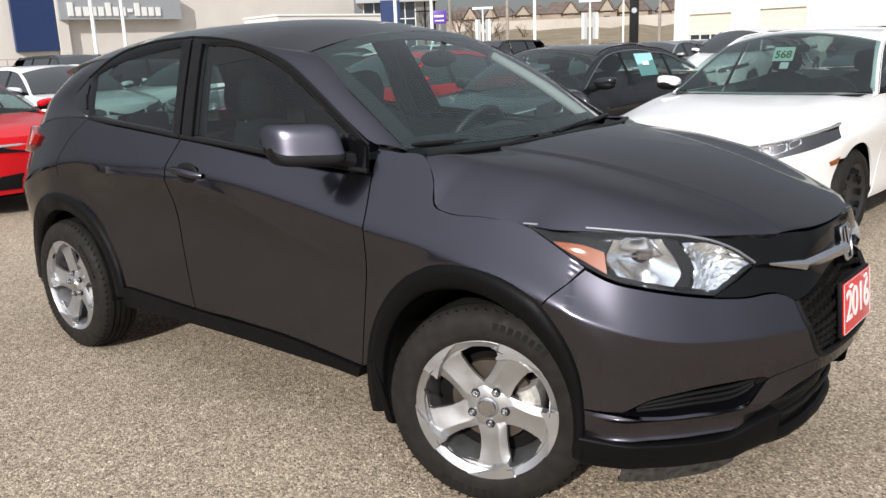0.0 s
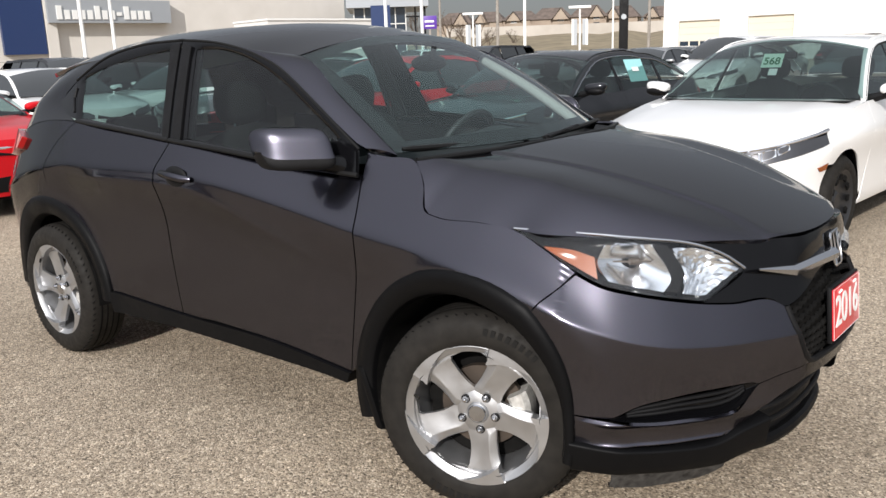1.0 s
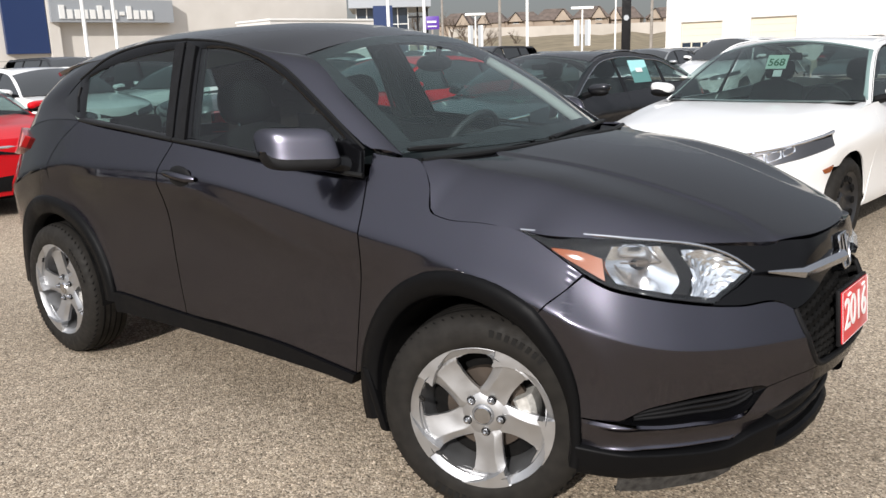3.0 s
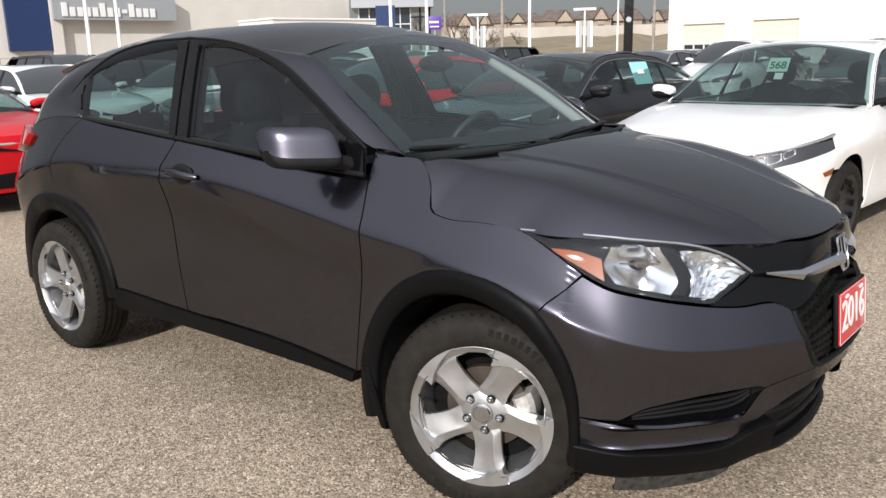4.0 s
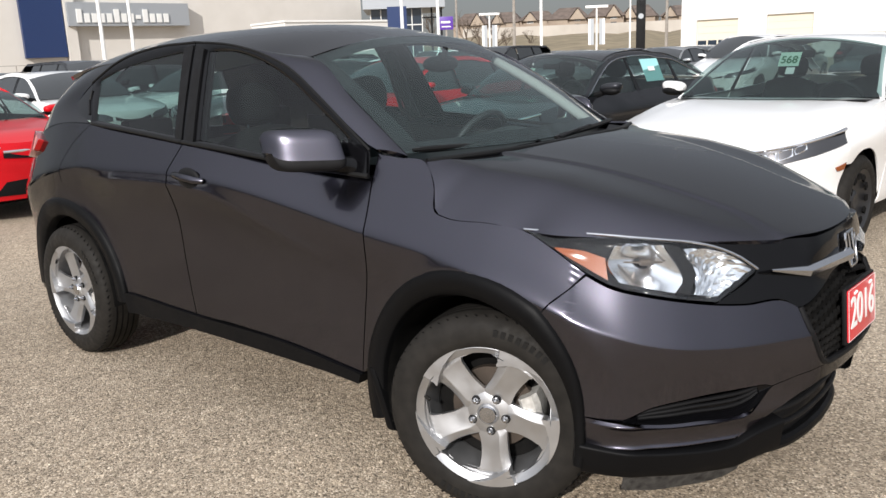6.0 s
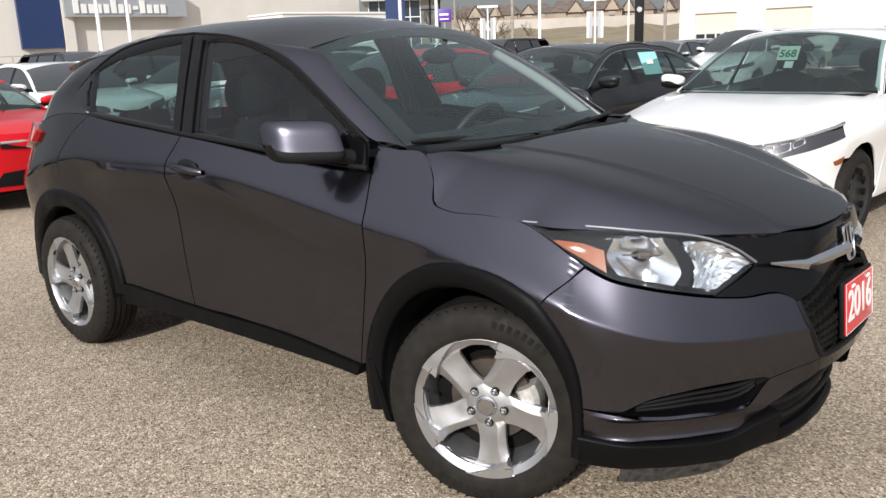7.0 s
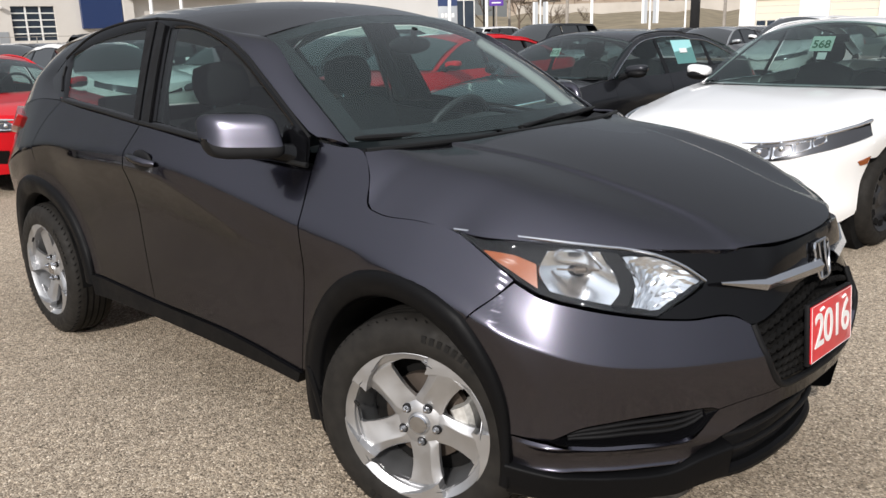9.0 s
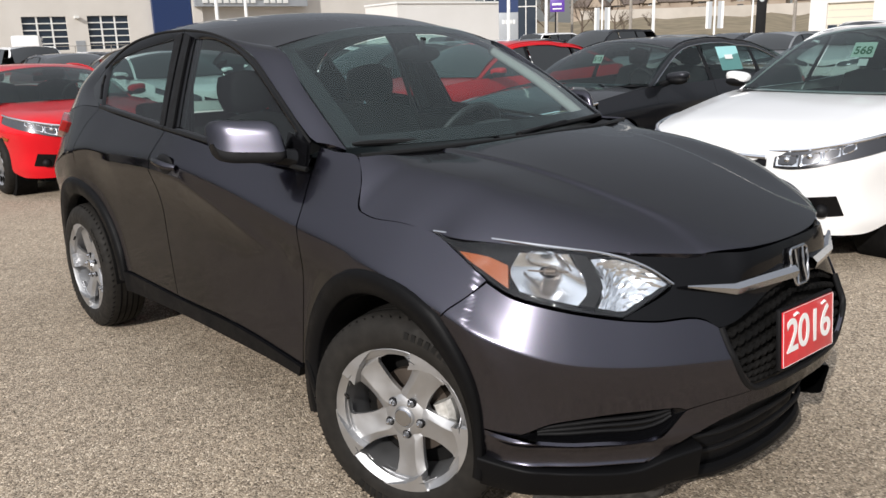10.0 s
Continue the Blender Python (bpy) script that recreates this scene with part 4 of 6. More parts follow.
tagged(em, "bright upright frame emblem")
part("emblem_frame", bm, SATIN_CHROME, em, "bright rounded emblem frame")
bm = bmesh.new()
plate_front = [bm.verts.new((x - 0.003, y, z)) for x, y, z in out_line[:-1]]
plate_rear = [bm.verts.new((x - 0.016, y, z)) for x, y, z in out_line[:-1]]
bm.faces.new(plate_front), bm.faces.new(plate_rear[::-1])
for k in range(len(plate_front)):
    bm.faces.new((plate_front[k], plate_rear[k], plate_rear[k - 1], plate_front[k - 1]))
part("emblem_back", bm, GLOSS_BLACK, em, "black emblem backing")
for y0, y1 in ((-0.024, -0.018), (0.024, 0.018)):
    bm = bmesh.new()
    tube(bm, [(cx - 0.018, y0, cz + 0.048), (cx - 0.008, y1, cz), (cx + 0.002, y0, cz - 0.05)], 0.004, 8)
    part("emblem_bar", bm, SATIN_CHROME, em)

# grille: recessed dark mesh of wavy slats in a frame
def grille_pt(u, z, d):
    return recess(d)(u, z)


gl_low = [(U_G2 - 0.005, 0.512), (U_FRONT, 0.512)]
gl_top = [(U_G1 + 0.01, 0.690), (U_G2, 0.722), (U_FRONT, 0.765)]
gg = coons(gl_low, [(U_FRONT, 0.512), (U_FRONT, 0.765)], gl_top, [(U_G2 - 0.005, 0.512), (U_G1 + 0.03, 0.62), (U_G1 + 0.01, 0.690)], 20, 14)
right("grille_back", lift(gg, lambda u, z: recess(0.05)(u, z)), WELL, "", 0)
for k, v in enumerate(np.linspace(0.06, 0.97, 8)):
    bm = bmesh.new()
    j = v * 13
    row = [gg[int(j), i] + (gg[min(13, int(j) + 1), i] - gg[int(j), i]) * (j - int(j)) for i in range(20)]
    row = resample(row, 46, False)
    line = []
    for i, p in enumerate(row):
        wave = 0.003 * (1 if (i // 2 + k) % 2 else -1)
        line.append(recess(0.024)(p[0], p[1] + wave) * R3)
    line += [q * R3 for q in line[-2::-1]]
    tube(bm, line, 0.0075, 6)
    part("grille_slat", bm, WELL, car, "black wavy grille slat")
for s in (-1, 1):
    bm = bmesh.new()
    tube(bm, [recess(0.004)(u, z) * np.array([1, s, 1]) for u, z in resample([(U_G1 + 0.008, 0.692), (U_G1 + 0.03, 0.62), (U_G2 - 0.008, 0.512), (U_G2 + 0.08, 0.510), (U_FRONT, 0.514)], 30)], 0.010, 8)
    part("grille_frame", bm, MATT_BLACK, car, "black grille surround")

# red year plate on its holder
plate = tagged(empty("year_plate", pose(0.852, -0.020, 0.625, -2.0, -5, 0)), "red dealer year plate on the grille", "plate")
box_part("plate_holder", (-0.016, -0.162, -0.086), (-0.003, 0.162, 0.086), MATT_BLACK, plate, "black plastic plate holder", 0.004)
box_part("plate_face", (-0.003, -0.154, -0.078), (0.002, 0.154, 0.078), PLATE_RED, plate, "bright red plate", 0.001)
for k, ch in enumerate("2016"):
    lettering("digit", ch, 0.125, WHITE_PRINT, plate, Matrix.Translation((0.0035, -0.102 + 0.068 * k, 0.0)) @ pose(0, 0, 0, 90, 0, 90) @ Matrix.Diagonal((1.14, 1.06, 1, 1)), 0.0008, "white block numeral", 0.0015)
for a, b in (((-0.154, 0.0770), (0.154, 0.078)), ((-0.154, -0.078), (0.154, -0.0770))):
    box_part("plate_edge", (0.002, a[0], a[1]), (0.003, b[0], b[1]), WHITE_PRINT, plate)
for y in (-0.154, 0.1528):
    box_part("plate_edge", (0.002, y, -0.0745), (0.003, y + 0.0012, 0.0745), WHITE_PRINT, plate)
for y in (-0.085, 0.085):
    bm = bmesh.new()
    tube(bm, [(0.003, y - 0.012, 0.058), (0.007, y, 0.066), (0.003, y + 0.016, 0.060)], 0.0035, 6)
    part("cable_tie", bm, WHITE_PRINT, plate, "white plastic tie")

# cowl, wipers
cowl = coons([(-0.315, -0.70, 1.094), (-0.215, -0.4, 1.10), (-0.175, 0, 1.104), (-0.215, 0.4, 1.10), (-0.315, 0.70, 1.094)], [(-0.315, 0.70, 1.094), (-0.415, 0.69, 1.104)],
             [(-0.415, -0.69, 1.104), (-0.285, -0.4, 1.106), (-0.23, 0, 1.106), (-0.285, 0.4, 1.106), (-0.415, 0.69, 1.104)], [(-0.315, -0.70, 1.094), (-0.415, -0.69, 1.104)], 40, 6)
sheet("cowl_panel", cowl - np.array([0, 0, 0.012]), MATT_BLACK, car, "black plastic cowl", 0.02)
seal = [tuple(p + np.array([0, 0, 0.002])) for p in cowl[0]]
bm = bmesh.new()
tube(bm, seal, 0.010, 8)
part("bonnet_seal", bm, SEAL, car)
for name, pts in (("wiper", [(-0.412, -0.660, 1.124), (-0.325, -0.42, 1.119), (-0.278, -0.15, 1.114)]), ("wiper", [(-0.232, -0.06, 1.112), (-0.258, 0.24, 1.122), (-0.335, 0.56, 1.126)])):
    bm = bmesh.new()
    tube(bm, [tuple(p) for p in resample(pts, 16)], [0.006] + [0.010] * 14 + [0.006], 8)
    w = part(name, bm, SEAL, car, "black wiper blade")
    bm = bmesh.new()
    a, b = Vector(pts[2 if pts[0][1] < -0.1 else 0]), Vector(pts[1])
    tube(bm, [a + Vector((0.03, 0.02, -0.022)), a + Vector((0.02, 0, 0.0)), (a + b) / 2 + Vector((0.008, 0, 0.006)), b + Vector((0, 0, 0.007)), b + Vector((-0.005, 0.02, 0.005))], [0.010, 0.009, 0.006, 0.008, 0.006], 10)
    part("wiper_arm", bm, MATT_BLACK, w)

# tail lamps
for s in (-1, 1):
    g = lift(coons([(-3.40, 0.975), (-3.15, 0.985), (-2.96, 1.035)], [(-2.96, 1.035), (-2.92, 1.085)], [(-3.40, 1.10), (-3.15, 1.115), (-2.92, 1.085)], [(-3.40, 0.975), (-3.40, 1.10)], 18, 8), recess(-0.028)) * np.array([1, s, 1])
    sheet("tail_lamp", g, RED_LENS, car, "red tail lamp", 0.03, flip=(s > 0))

# ---- wheels ----
def alloy_wheel(name, m):
    """17-inch alloy with five swept spokes; outward is -y."""
    w = empty(name, m)
    w.parent = car
    tagged(w, "silver five-spoke alloy wheel with black tyre")
    ro = 0.334
    prof = [(0.222, -0.088), (0.232, -0.101), (0.255, -0.107), (0.285, -0.106), (0.305, -0.098), (0.322, -0.085), (0.331, -0.066), (0.334, -0.04), (0.335, 0.0), (0.334, 0.04), (0.331, 0.066),
            (0.322, 0.085), (0.30, 0.10), (0.26, 0.106), (0.222, 0.09)]
    tyre = part("tyre", lathe(prof, 72), RUBBER, w, "black road tyre, dusty tread", sharp=60)
    # tread grooves and shoulder sipes
    for y in (-0.045, -0.015, 0.015, 0.045):
        bm = lathe([(0.3352, y - 0.004), (0.3356, y), (0.3352, y + 0.004)], 60, False)
        part("tread_groove", bm, WELL, tyre)
    bm = bmesh.new()
    for k in range(64):
        a = 2 * math.pi * k / 64
        mm = Matrix.Rotation(a, 4, "Y") @ Matrix.Translation((0.326, -0.074, 0)) @ Matrix.Rotation(radians(38), 4, "X")
        v = bmesh.ops.create_cube(bm, size=1, matrix=mm @ Matrix.Diagonal((0.004, 0.030, 0.0025, 1)))
    tagged(part("tread_siping", bm, WELL, tyre), kind="stuff")
    # raised maker's mark as plain blocks
    for k in range(8):
        for base in (math.pi * 0.36, math.pi * 1.42):
            a = base + (k - 3.5) * 0.085
            mm = Matrix.Rotation(-a, 4, "Y") @ Matrix.Translation((0.283, -0.1065, 0)) 
            bm = bmesh.new()
            bmesh.ops.create_cube(bm, size=1, matrix=mm @ Matrix.Diagonal((0.022, 0.0024, 0.014, 1)))
            part("sidewall_block", bm, shader_mark(), tyre)
    rim = part("rim", lathe([(0.226, -0.094), (0.232, -0.098), (0.229, -0.100), (0.220, -0.092), (0.208, -0.085), (0.203, -0.05), (0.196, 0.0), (0.195, 0.06), (0.21, 0.09), (0.222, 0.094), (0.222, 0.08), (0.205, 0.05), (0.205, -0.04), (0.216, -0.085)], 72), ALLOY, w, "silver alloy rim")
    R = 0.2325
    # a window opens between two spokes, from near_edge to far_edge, in degrees past the spoke's straight edge
    near_edge = spline([(0.0, 21), (0.345, 21), (0.36, 19), (0.40, 14), (0.47, 8), (0.56, 3.5), (0.70, 0), (0.80, -0.5), (0.86, 0), (0.882, 4), (0.893, 17), (1.0, 17)])
    far_edge = spline([(0.0, 21), (0.345, 21), (0.36, 23), (0.40, 28), (0.47, 33), (0.58, 36.5), (0.73, 38), (0.83, 37), (0.872, 33), (0.893, 17), (1.0, 17)])

    def step(v, w):
        v = min(1.0, max(0.0, v / w + 0.5))
        return v * v * (3 - 2 * v)
    for k in range(5):
        th = radians(78 + 72 * k)
        nr, nw, inner_rows = 56, 49, 34
        front, backs = [], []
        for a in range(nr):
            fr, bk = [], []
            for b in range(nw):
                q = b / (nw - 1)
                d0 = (far_edge(0.8) - 72) * (1 - q) + near_edge(0.8) * q
                split = 0.765 + 0.225 * min(1, max(0, (-1 - d0) / 38))
                r = 0.12 + (split - 0.123) * a / inner_rows if a <= inner_rows else split + 0.003 + (0.997 - split) * (a - inner_rows - 1) / (nr - inner_rows - 2)
                lo, hi = far_edge(r) - 72, near_edge(r)
                d = lo + (hi - lo) * q
                dish = -0.062 - 0.020 * max(0, (r - 0.26) / 0.74) ** 1.6
                # the stem: a ridge near the straight edge, falling to the other side
                stem = math.sin(math.pi * min(1, max(0, (r - 0.20) / 0.72))) ** 0.8
                ridge = 0.013 * stem * (max(0, 1 - (0.72 - q) / 0.72) ** 1.2 if q < 0.72 else max(0, 1 - (q - 0.72) / 0.28) ** 0.8)
                y = dish - ridge + 0.004 * stem
                # the flat end facet, a triangle from a point on the straight edge out to the rim
                line = 0.765 + 0.225 * min(1, max(0, (-1 - d) / 38))
                facet = step(r - line, 0.006) * step(0.4 - d, 1.2) * step(d + 40.5, 2.0)
                well = -0.070 - 0.030 * max(0, (r - 0.86) / 0.14) ** 1.2
                edge = step(r - 0.86, 0.06)
                y = y * (1 - edge) + well * edge
                y = y * (1 - facet) + (-0.1015 - 0.010 * (1 - r)) * facet
                ang = th + radians(d)
                fr.append((R * r * math.cos(ang), y, R * r * math.sin(ang)))
                bk.append((R * r * math.cos(ang), max(y + 0.014, -0.074 + 0.03 * (1 - r)), R * r * math.sin(ang)))
            front.append(fr), backs.append(bk)
        bm = bmesh.new()
        F = [[bm.verts.new(p) for p in row] for row in front]
        B = [[bm.verts.new(p) for p in row] for row in backs]
        for a in range(nr - 1):
            for b in range(nw - 1):
                bm.faces.new((F[a][b], F[a][b + 1], F[a + 1][b + 1], F[a + 1][b]))
                bm.faces.new((B[a][b], B[a + 1][b], B[a + 1][b + 1], B[a][b + 1]))
            for b in (0, nw - 1):
                bm.faces.new((F[a][b], F[a + 1][b], B[a + 1][b], B[a][b]))
        for b in range(nw - 1):
            bm.faces.new((F[-1][b], F[-1][b + 1], B[-1][b + 1], B[-1][b]))
        part("spoke", bm, ALLOY, w, "broad silver spoke with a flat facet at the rim", sharp=22)
    part("hub", lathe([(0.0005, -0.078), (0.03, -0.077), (0.034, -0.074), (0.036, -0.070), (0.055, -0.068), (0.075, -0.058), (0.08, -0.03), (0.0005, -0.03)], 40), ALLOY, w, "silver hub with centre cap")
    part("centre_cap", lathe([(0.0005, -0.082), (0.026, -0.081), (0.0295, -0.077), (0.0295, -0.07), (0.0005, -0.07)], 32), SATIN_CHROME, w, "plain centre cap")
    for k in range(5):
        a = radians(61 + 72 * k)
        bm = lathe([(0.0005, -0.026), (0.006, -0.024), (0.0095, -0.018), (0.0105, 0.0), (0.0005, 0.0)], 12)
        bmesh.ops.translate(bm, vec=(0.057 * math.cos(a), -0.062, 0.057 * math.sin(a)), verts=bm.verts)
        part("wheel_nut", bm, SATIN_CHROME, w, "steel wheel nut")
        bm = lathe([(0.0115, -0.008), (0.0145, -0.007), (0.0145, 0.0), (0.0115, 0.0)], 14)
        bmesh.ops.translate(bm, vec=(0.057 * math.cos(a), -0.0625, 0.057 * math.sin(a)), verts=bm.verts)
        part("nut_seat", bm, MATT_BLACK, w)
    bm = bmesh.new()
    a = radians(168)
    tube(bm, [(0.207 * math.cos(a), -0.086, 0.207 * math.sin(a)), (0.188 * math.cos(a), -0.098, 0.188 * math.sin(a))], 0.005, 8)
    part("valve", bm, RUBBER, w)
    part("brake_disc", lathe([(0.03, -0.012), (0.135, -0.012), (0.135, 0.012), (0.03, 0.012)], 48), STEEL_DARK, w, "rust-tinted brake disc")
    # dark disc added behind the spokes to stand for shade inside the wheel
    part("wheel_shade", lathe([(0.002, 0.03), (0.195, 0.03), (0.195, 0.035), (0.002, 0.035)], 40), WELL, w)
    bm = bmesh.new()
    n = 10
    for a0, r0, r1, y0, y1 in ((0.05, 0.10, 0.165, -0.055, 0.03),):
        vs = []
        for k in range(n):
            a = -0.42 + 0.85 * k / (n - 1) + a0
            vs.append([bm.verts.new((r * math.cos(a), y, r * math.sin(a))) for r, y in ((r0, y0 + 0.012), (r0 + 0.012, y0), (r1 - 0.015, y0), (r1, y0 + 0.015), (r1, y1), (r0, y1))])
        for p, q in zip(vs, vs[1:]):
            for i in range(6):
                bm.faces.new((p[i], p[(i + 1) % 6], q[(i + 1) % 6], q[i]))
        bm.faces.new(vs[0]), bm.faces.new(vs[-1][::-1])
    part("brake_caliper", bm, CALIPER, w, "light grey cast brake caliper")
    return w


MARK = dusty(shader("sidewall_lettering", (0.008, 0.0078, 0.0075), 0.55, Specular_IOR_Level=0.2), 40, 0.45, 0.65)


def shader_mark():
    return MARK


STEER = 20
fw = alloy_wheel("wheel", pose(-0.030, -0.748, 0.335, 0, 0, STEER))
rw = alloy_wheel("wheel", pose(-2.61, -0.765, 0.334, 0, 30, 0))
copy_thing(fw, pose(0.0, 0.765, 0.334, 0, 0, 180 + STEER))
copy_thing(rw, pose(-2.61, 0.765, 0.334, 0, 15, 180))

# ---- cabin of the crossover ----
def seat(name, x, y, w, parent_car, cloth, head=True, back_h=0.62, lean=18):
    e = empty(name, pose(x, y, 0.0))
    e.parent = parent_car
    tagged(e, "black cloth car seat with headrest")

    def pad(nm, cx, cz, lx, ly, lz, tilt, rnd, bulge=0.0):
        bm = bmesh.new()
        add_box(bm, (-lx / 2, -ly / 2, 0), (lx / 2, ly / 2, lz), 0)
        bmesh.ops.subdivide_edges(bm, edges=bm.edges[:], cuts=3, use_grid_fill=True)
        for v in bm.verts:
            fx, fy, fz = v.co.x / (lx / 2), v.co.y / (ly / 2), 2 * v.co.z / lz - 1
            k = rnd
            v.co.x *= 1 - k * (fy * fy + fz * fz) * 0.25
            v.co.y *= 1 - k * (fz * fz * 0.5 + fx * fx * 0.5) * 0.25
            v.co.z = lz / 2 + (v.co.z - lz / 2) * (1 - k * (fy * fy) * 0.25)
        bmesh.ops.transform(bm, matrix=Matrix.Translation((cx, 0, cz)) @ Matrix.Rotation(radians(-tilt), 4, "Y"), verts=bm.verts)
        part(nm, bm, cloth, e, sharp=80)
    pad("seat_cushion", 0.12, 0.45, 0.52, w, 0.16, -8, 0.5)
    pad("seat_back", -0.12, 0.55, 0.15, w * 0.98, back_h, lean, 0.6)
    if head:
        t = radians(lean)
        hx, hz = -0.12 - math.sin(t) * (back_h + 0.01), 0.55 + math.cos(t) * (back_h + 0.01)
        pad("headrest", hx, hz, 0.10, 0.27, 0.19, lean - 8, 0.9)
        bm = bmesh.new()
        for q in (-0.06, 0.06):
            tube(bm, [(hx + 0.02, q, hz - 0.05), (hx, q, hz + 0.05)], 0.006, 8)
        part("headrest_post", bm, SATIN_CHROME, e)
    return e


for y in (-0.36, 0.36):
    seat("front_seat", -1.32, y, 0.50, car, SEAT_CLOTH)
seat("rear_seat", -2.18, 0, 1.25, car, SEAT_CLOTH, False, 0.50, 22)
for y in (-0.40, 0.40):
    bm = bmesh.new()
    add_box(bm, (-2.56, y - 0.13, 1.04), (-2.46, y + 0.13, 1.17), 0.035)
    part("rear_headrest", bm, SEAT_CLOTH, car, "black rear headrest")
# dashboard: a swept section
prof = [(-0.35, 1.075), (-0.55, 1.085), (-0.72, 1.075), (-0.80, 1.04), (-0.83, 0.97), (-0.80, 0.85), (-0.78, 0.6)]
g = np.array([[(x - 0.06 * (1 - abs(y) / 0.7) + (0.05 if abs(y) > 0.6 else 0), y, z + (0.035 * math.exp(-((y - 0.36) / 0.16) ** 2) if x < -0.6 else 0) - 0.012 * (y / 0.7) ** 2)
               for x, z in prof] for y in np.linspace(-0.69, 0.69, 30)])
sheet("dashboard", g, TRIM_DARK, car, "dark grey soft dashboard", 0)
wheel_m = pose(-0.93, 0.36, 1.0, 0, -62, 0)
sw = empty("steering_wheel", wheel_m)
sw.parent = car
tagged(sw, "dark steering wheel")
bm = bmesh.new()
tube(bm, [(0.185 * math.cos(a), 0.185 * math.sin(a), 0) for a in np.linspace(0, 2 * math.pi, 41)], 0.015, 10, False)
part("wheel_ring", bm, TRIM_DARK, sw, "dark grey rim")
bm = bmesh.new()
add_box(bm, (-0.07, -0.085, -0.03), (0.075, 0.085, 0.015), 0.02)
for a in (radians(90), radians(-90), radians(180)):
    tube(bm, [(0.05 * math.cos(a), 0.05 * math.sin(a), -0.01), (0.18 * math.cos(a), 0.18 * math.sin(a), 0)], 0.016, 8)
part("wheel_hub", bm, TRIM_DARK, sw)
bm = bmesh.new()
bmesh.ops.create_uvsphere(bm, u_segments=20, v_segments=10, radius=1)
for v in bm.verts:
    v.co = Vector((-0.83 + v.co.x * 0.022, v.co.y * 0.115, 1.395 + v.co.z * 0.036))
rv = part("rear_view_mirror", bm, MATT_BLACK, car, "black rear-view mirror")
bm = bmesh.new()
tube(bm, [(-0.82, 0, 1.40), (-0.80, 0, 1.46)], 0.012, 8)
part("mirror_stem", bm, MATT_BLACK, rv)
sheet("headliner", np.flip(rg[:, 2:-2], axis=0).transpose(1, 0, 2) - np.array([0, 0, 0.03]), HEADLINER, car, "grey cloth headliner", 0)
# door inner skins, cabin floor and side trim
for s in (-1, 1):
    g = np.array([[np.array([x, (cabin(x, 1.1)[1] - 0.09) * s, z + 0.04 * (-x - 1.4)]) for x in np.linspace(-2.5, -0.55, 14)] for z in (0.4, 0.8, 1.06)])
    sheet("door_trim", g, TRIM_DARK, car, "dark inner door trim", 0, flip=(s < 0))
    bm = bmesh.new()
    tube(bm, [(-1.62, s * 0.70, 1.10), (-1.70, s * 0.60, 1.46)], 0.035, 8)
    part("inner_post", bm, TRIM_DARK, car)
    bm = bmesh.new()
    tube(bm, [(-1.62, s * 0.66, 1.0), (-1.71, s * 0.58, 1.42)], 0.012, 8)
    part("seat_belt", bm, TRIM_DARK, car, "dark seat belt")
    bm = bmesh.new()
    tube(bm, [tuple(p) for p in resample([(-0.50, s * 0.668, 1.105), (-0.75, s * 0.622, 1.272), (-0.97, s * 0.562, 1.405)], 12)], [0.020] + [0.027] * 10 + [0.024], 12)
    part("inner_pillar", bm, HEADLINER, car, "light grey inner pillar trim")
box_part("cabin_floor", (-3.1, -0.66, 0.37), (-0.4, 0.66, 0.42), TRIM_DARK, car)

# ---- other cars: one builder for saloons, hatchbacks and vans of the same make of shape ----
def glassy(name, tint=0.03):
    return shader(name, (tint, tint * 1.15, tint * 1.2), 0.06, 0, 0.5)


DARK_GLASS = glassy("dark_car_glass", 0.018)
STEEL_WHEEL = shader("black_steel_wheel", (0.012, 0.012, 0.013), 0.45)
STICKER = shader("pale_green_sticker", (0.62, 0.78, 0.66), 0.5)
STICKER_TEAL = shader("teal_window_sticker", (0.35, 0.68, 0.68), 0.5)
GREEN_INK = shader("dark_green_print", (0.03, 0.16, 0.07), 0.5)


def plain_wheel(parent, x, y, s, r, alloy, n=32, near=False):
    e = empty("wheel", pose(x, y, r, 0, 0, 0 if s < 0 else 180))
    e.parent = parent
    tagged(e, "black steel wheel with tyre" if alloy is STEEL_WHEEL else "alloy wheel with tyre")
    part("tyre", lathe([(r * 0.68, -0.09), (r * 0.78, -0.104), (r * 0.9, -0.10), (r * 0.985, -0.07), (r, 0.0), (r * 0.985, 0.07), (r * 0.85, 0.1), (r * 0.68, 0.09)], n), RUBBER, e, sharp=60)
    part("rim", lathe([(0.002, -0.055), (0.05, -0.06), (0.075, -0.045), (r * 0.45, -0.05), (r * 0.60, -0.075), (r * 0.66, -0.085), (r * 0.69, -0.095), (r * 0.7, -0.08), (r * 0.62, -0.03), (0.002, -0.02)], n), alloy, e)
    bm = bmesh.new()
    k = 10 if alloy is not STEEL_WHEEL else 12
    for q in range(k):
        a = 2 * math.pi * q / k
        mm = Matrix.Rotation(a, 4, "Y") @ Matrix.Translation((r * 0.53, -0.066 - 0.01, 0))
        bmesh.ops.create_cube(bm, size=1, matrix=mm @ Matrix.Diagonal((r * 0.2 if alloy is not STEEL_WHEEL else r * 0.12, 0.012, r * 0.13, 1)))
        if near:
            part("rim_slot", bm, WELL, e)
            bm = bmesh.new()
    if near:
        bm.free()
    else:
        part("rim_slotting", bm, WELL, e)
    return e


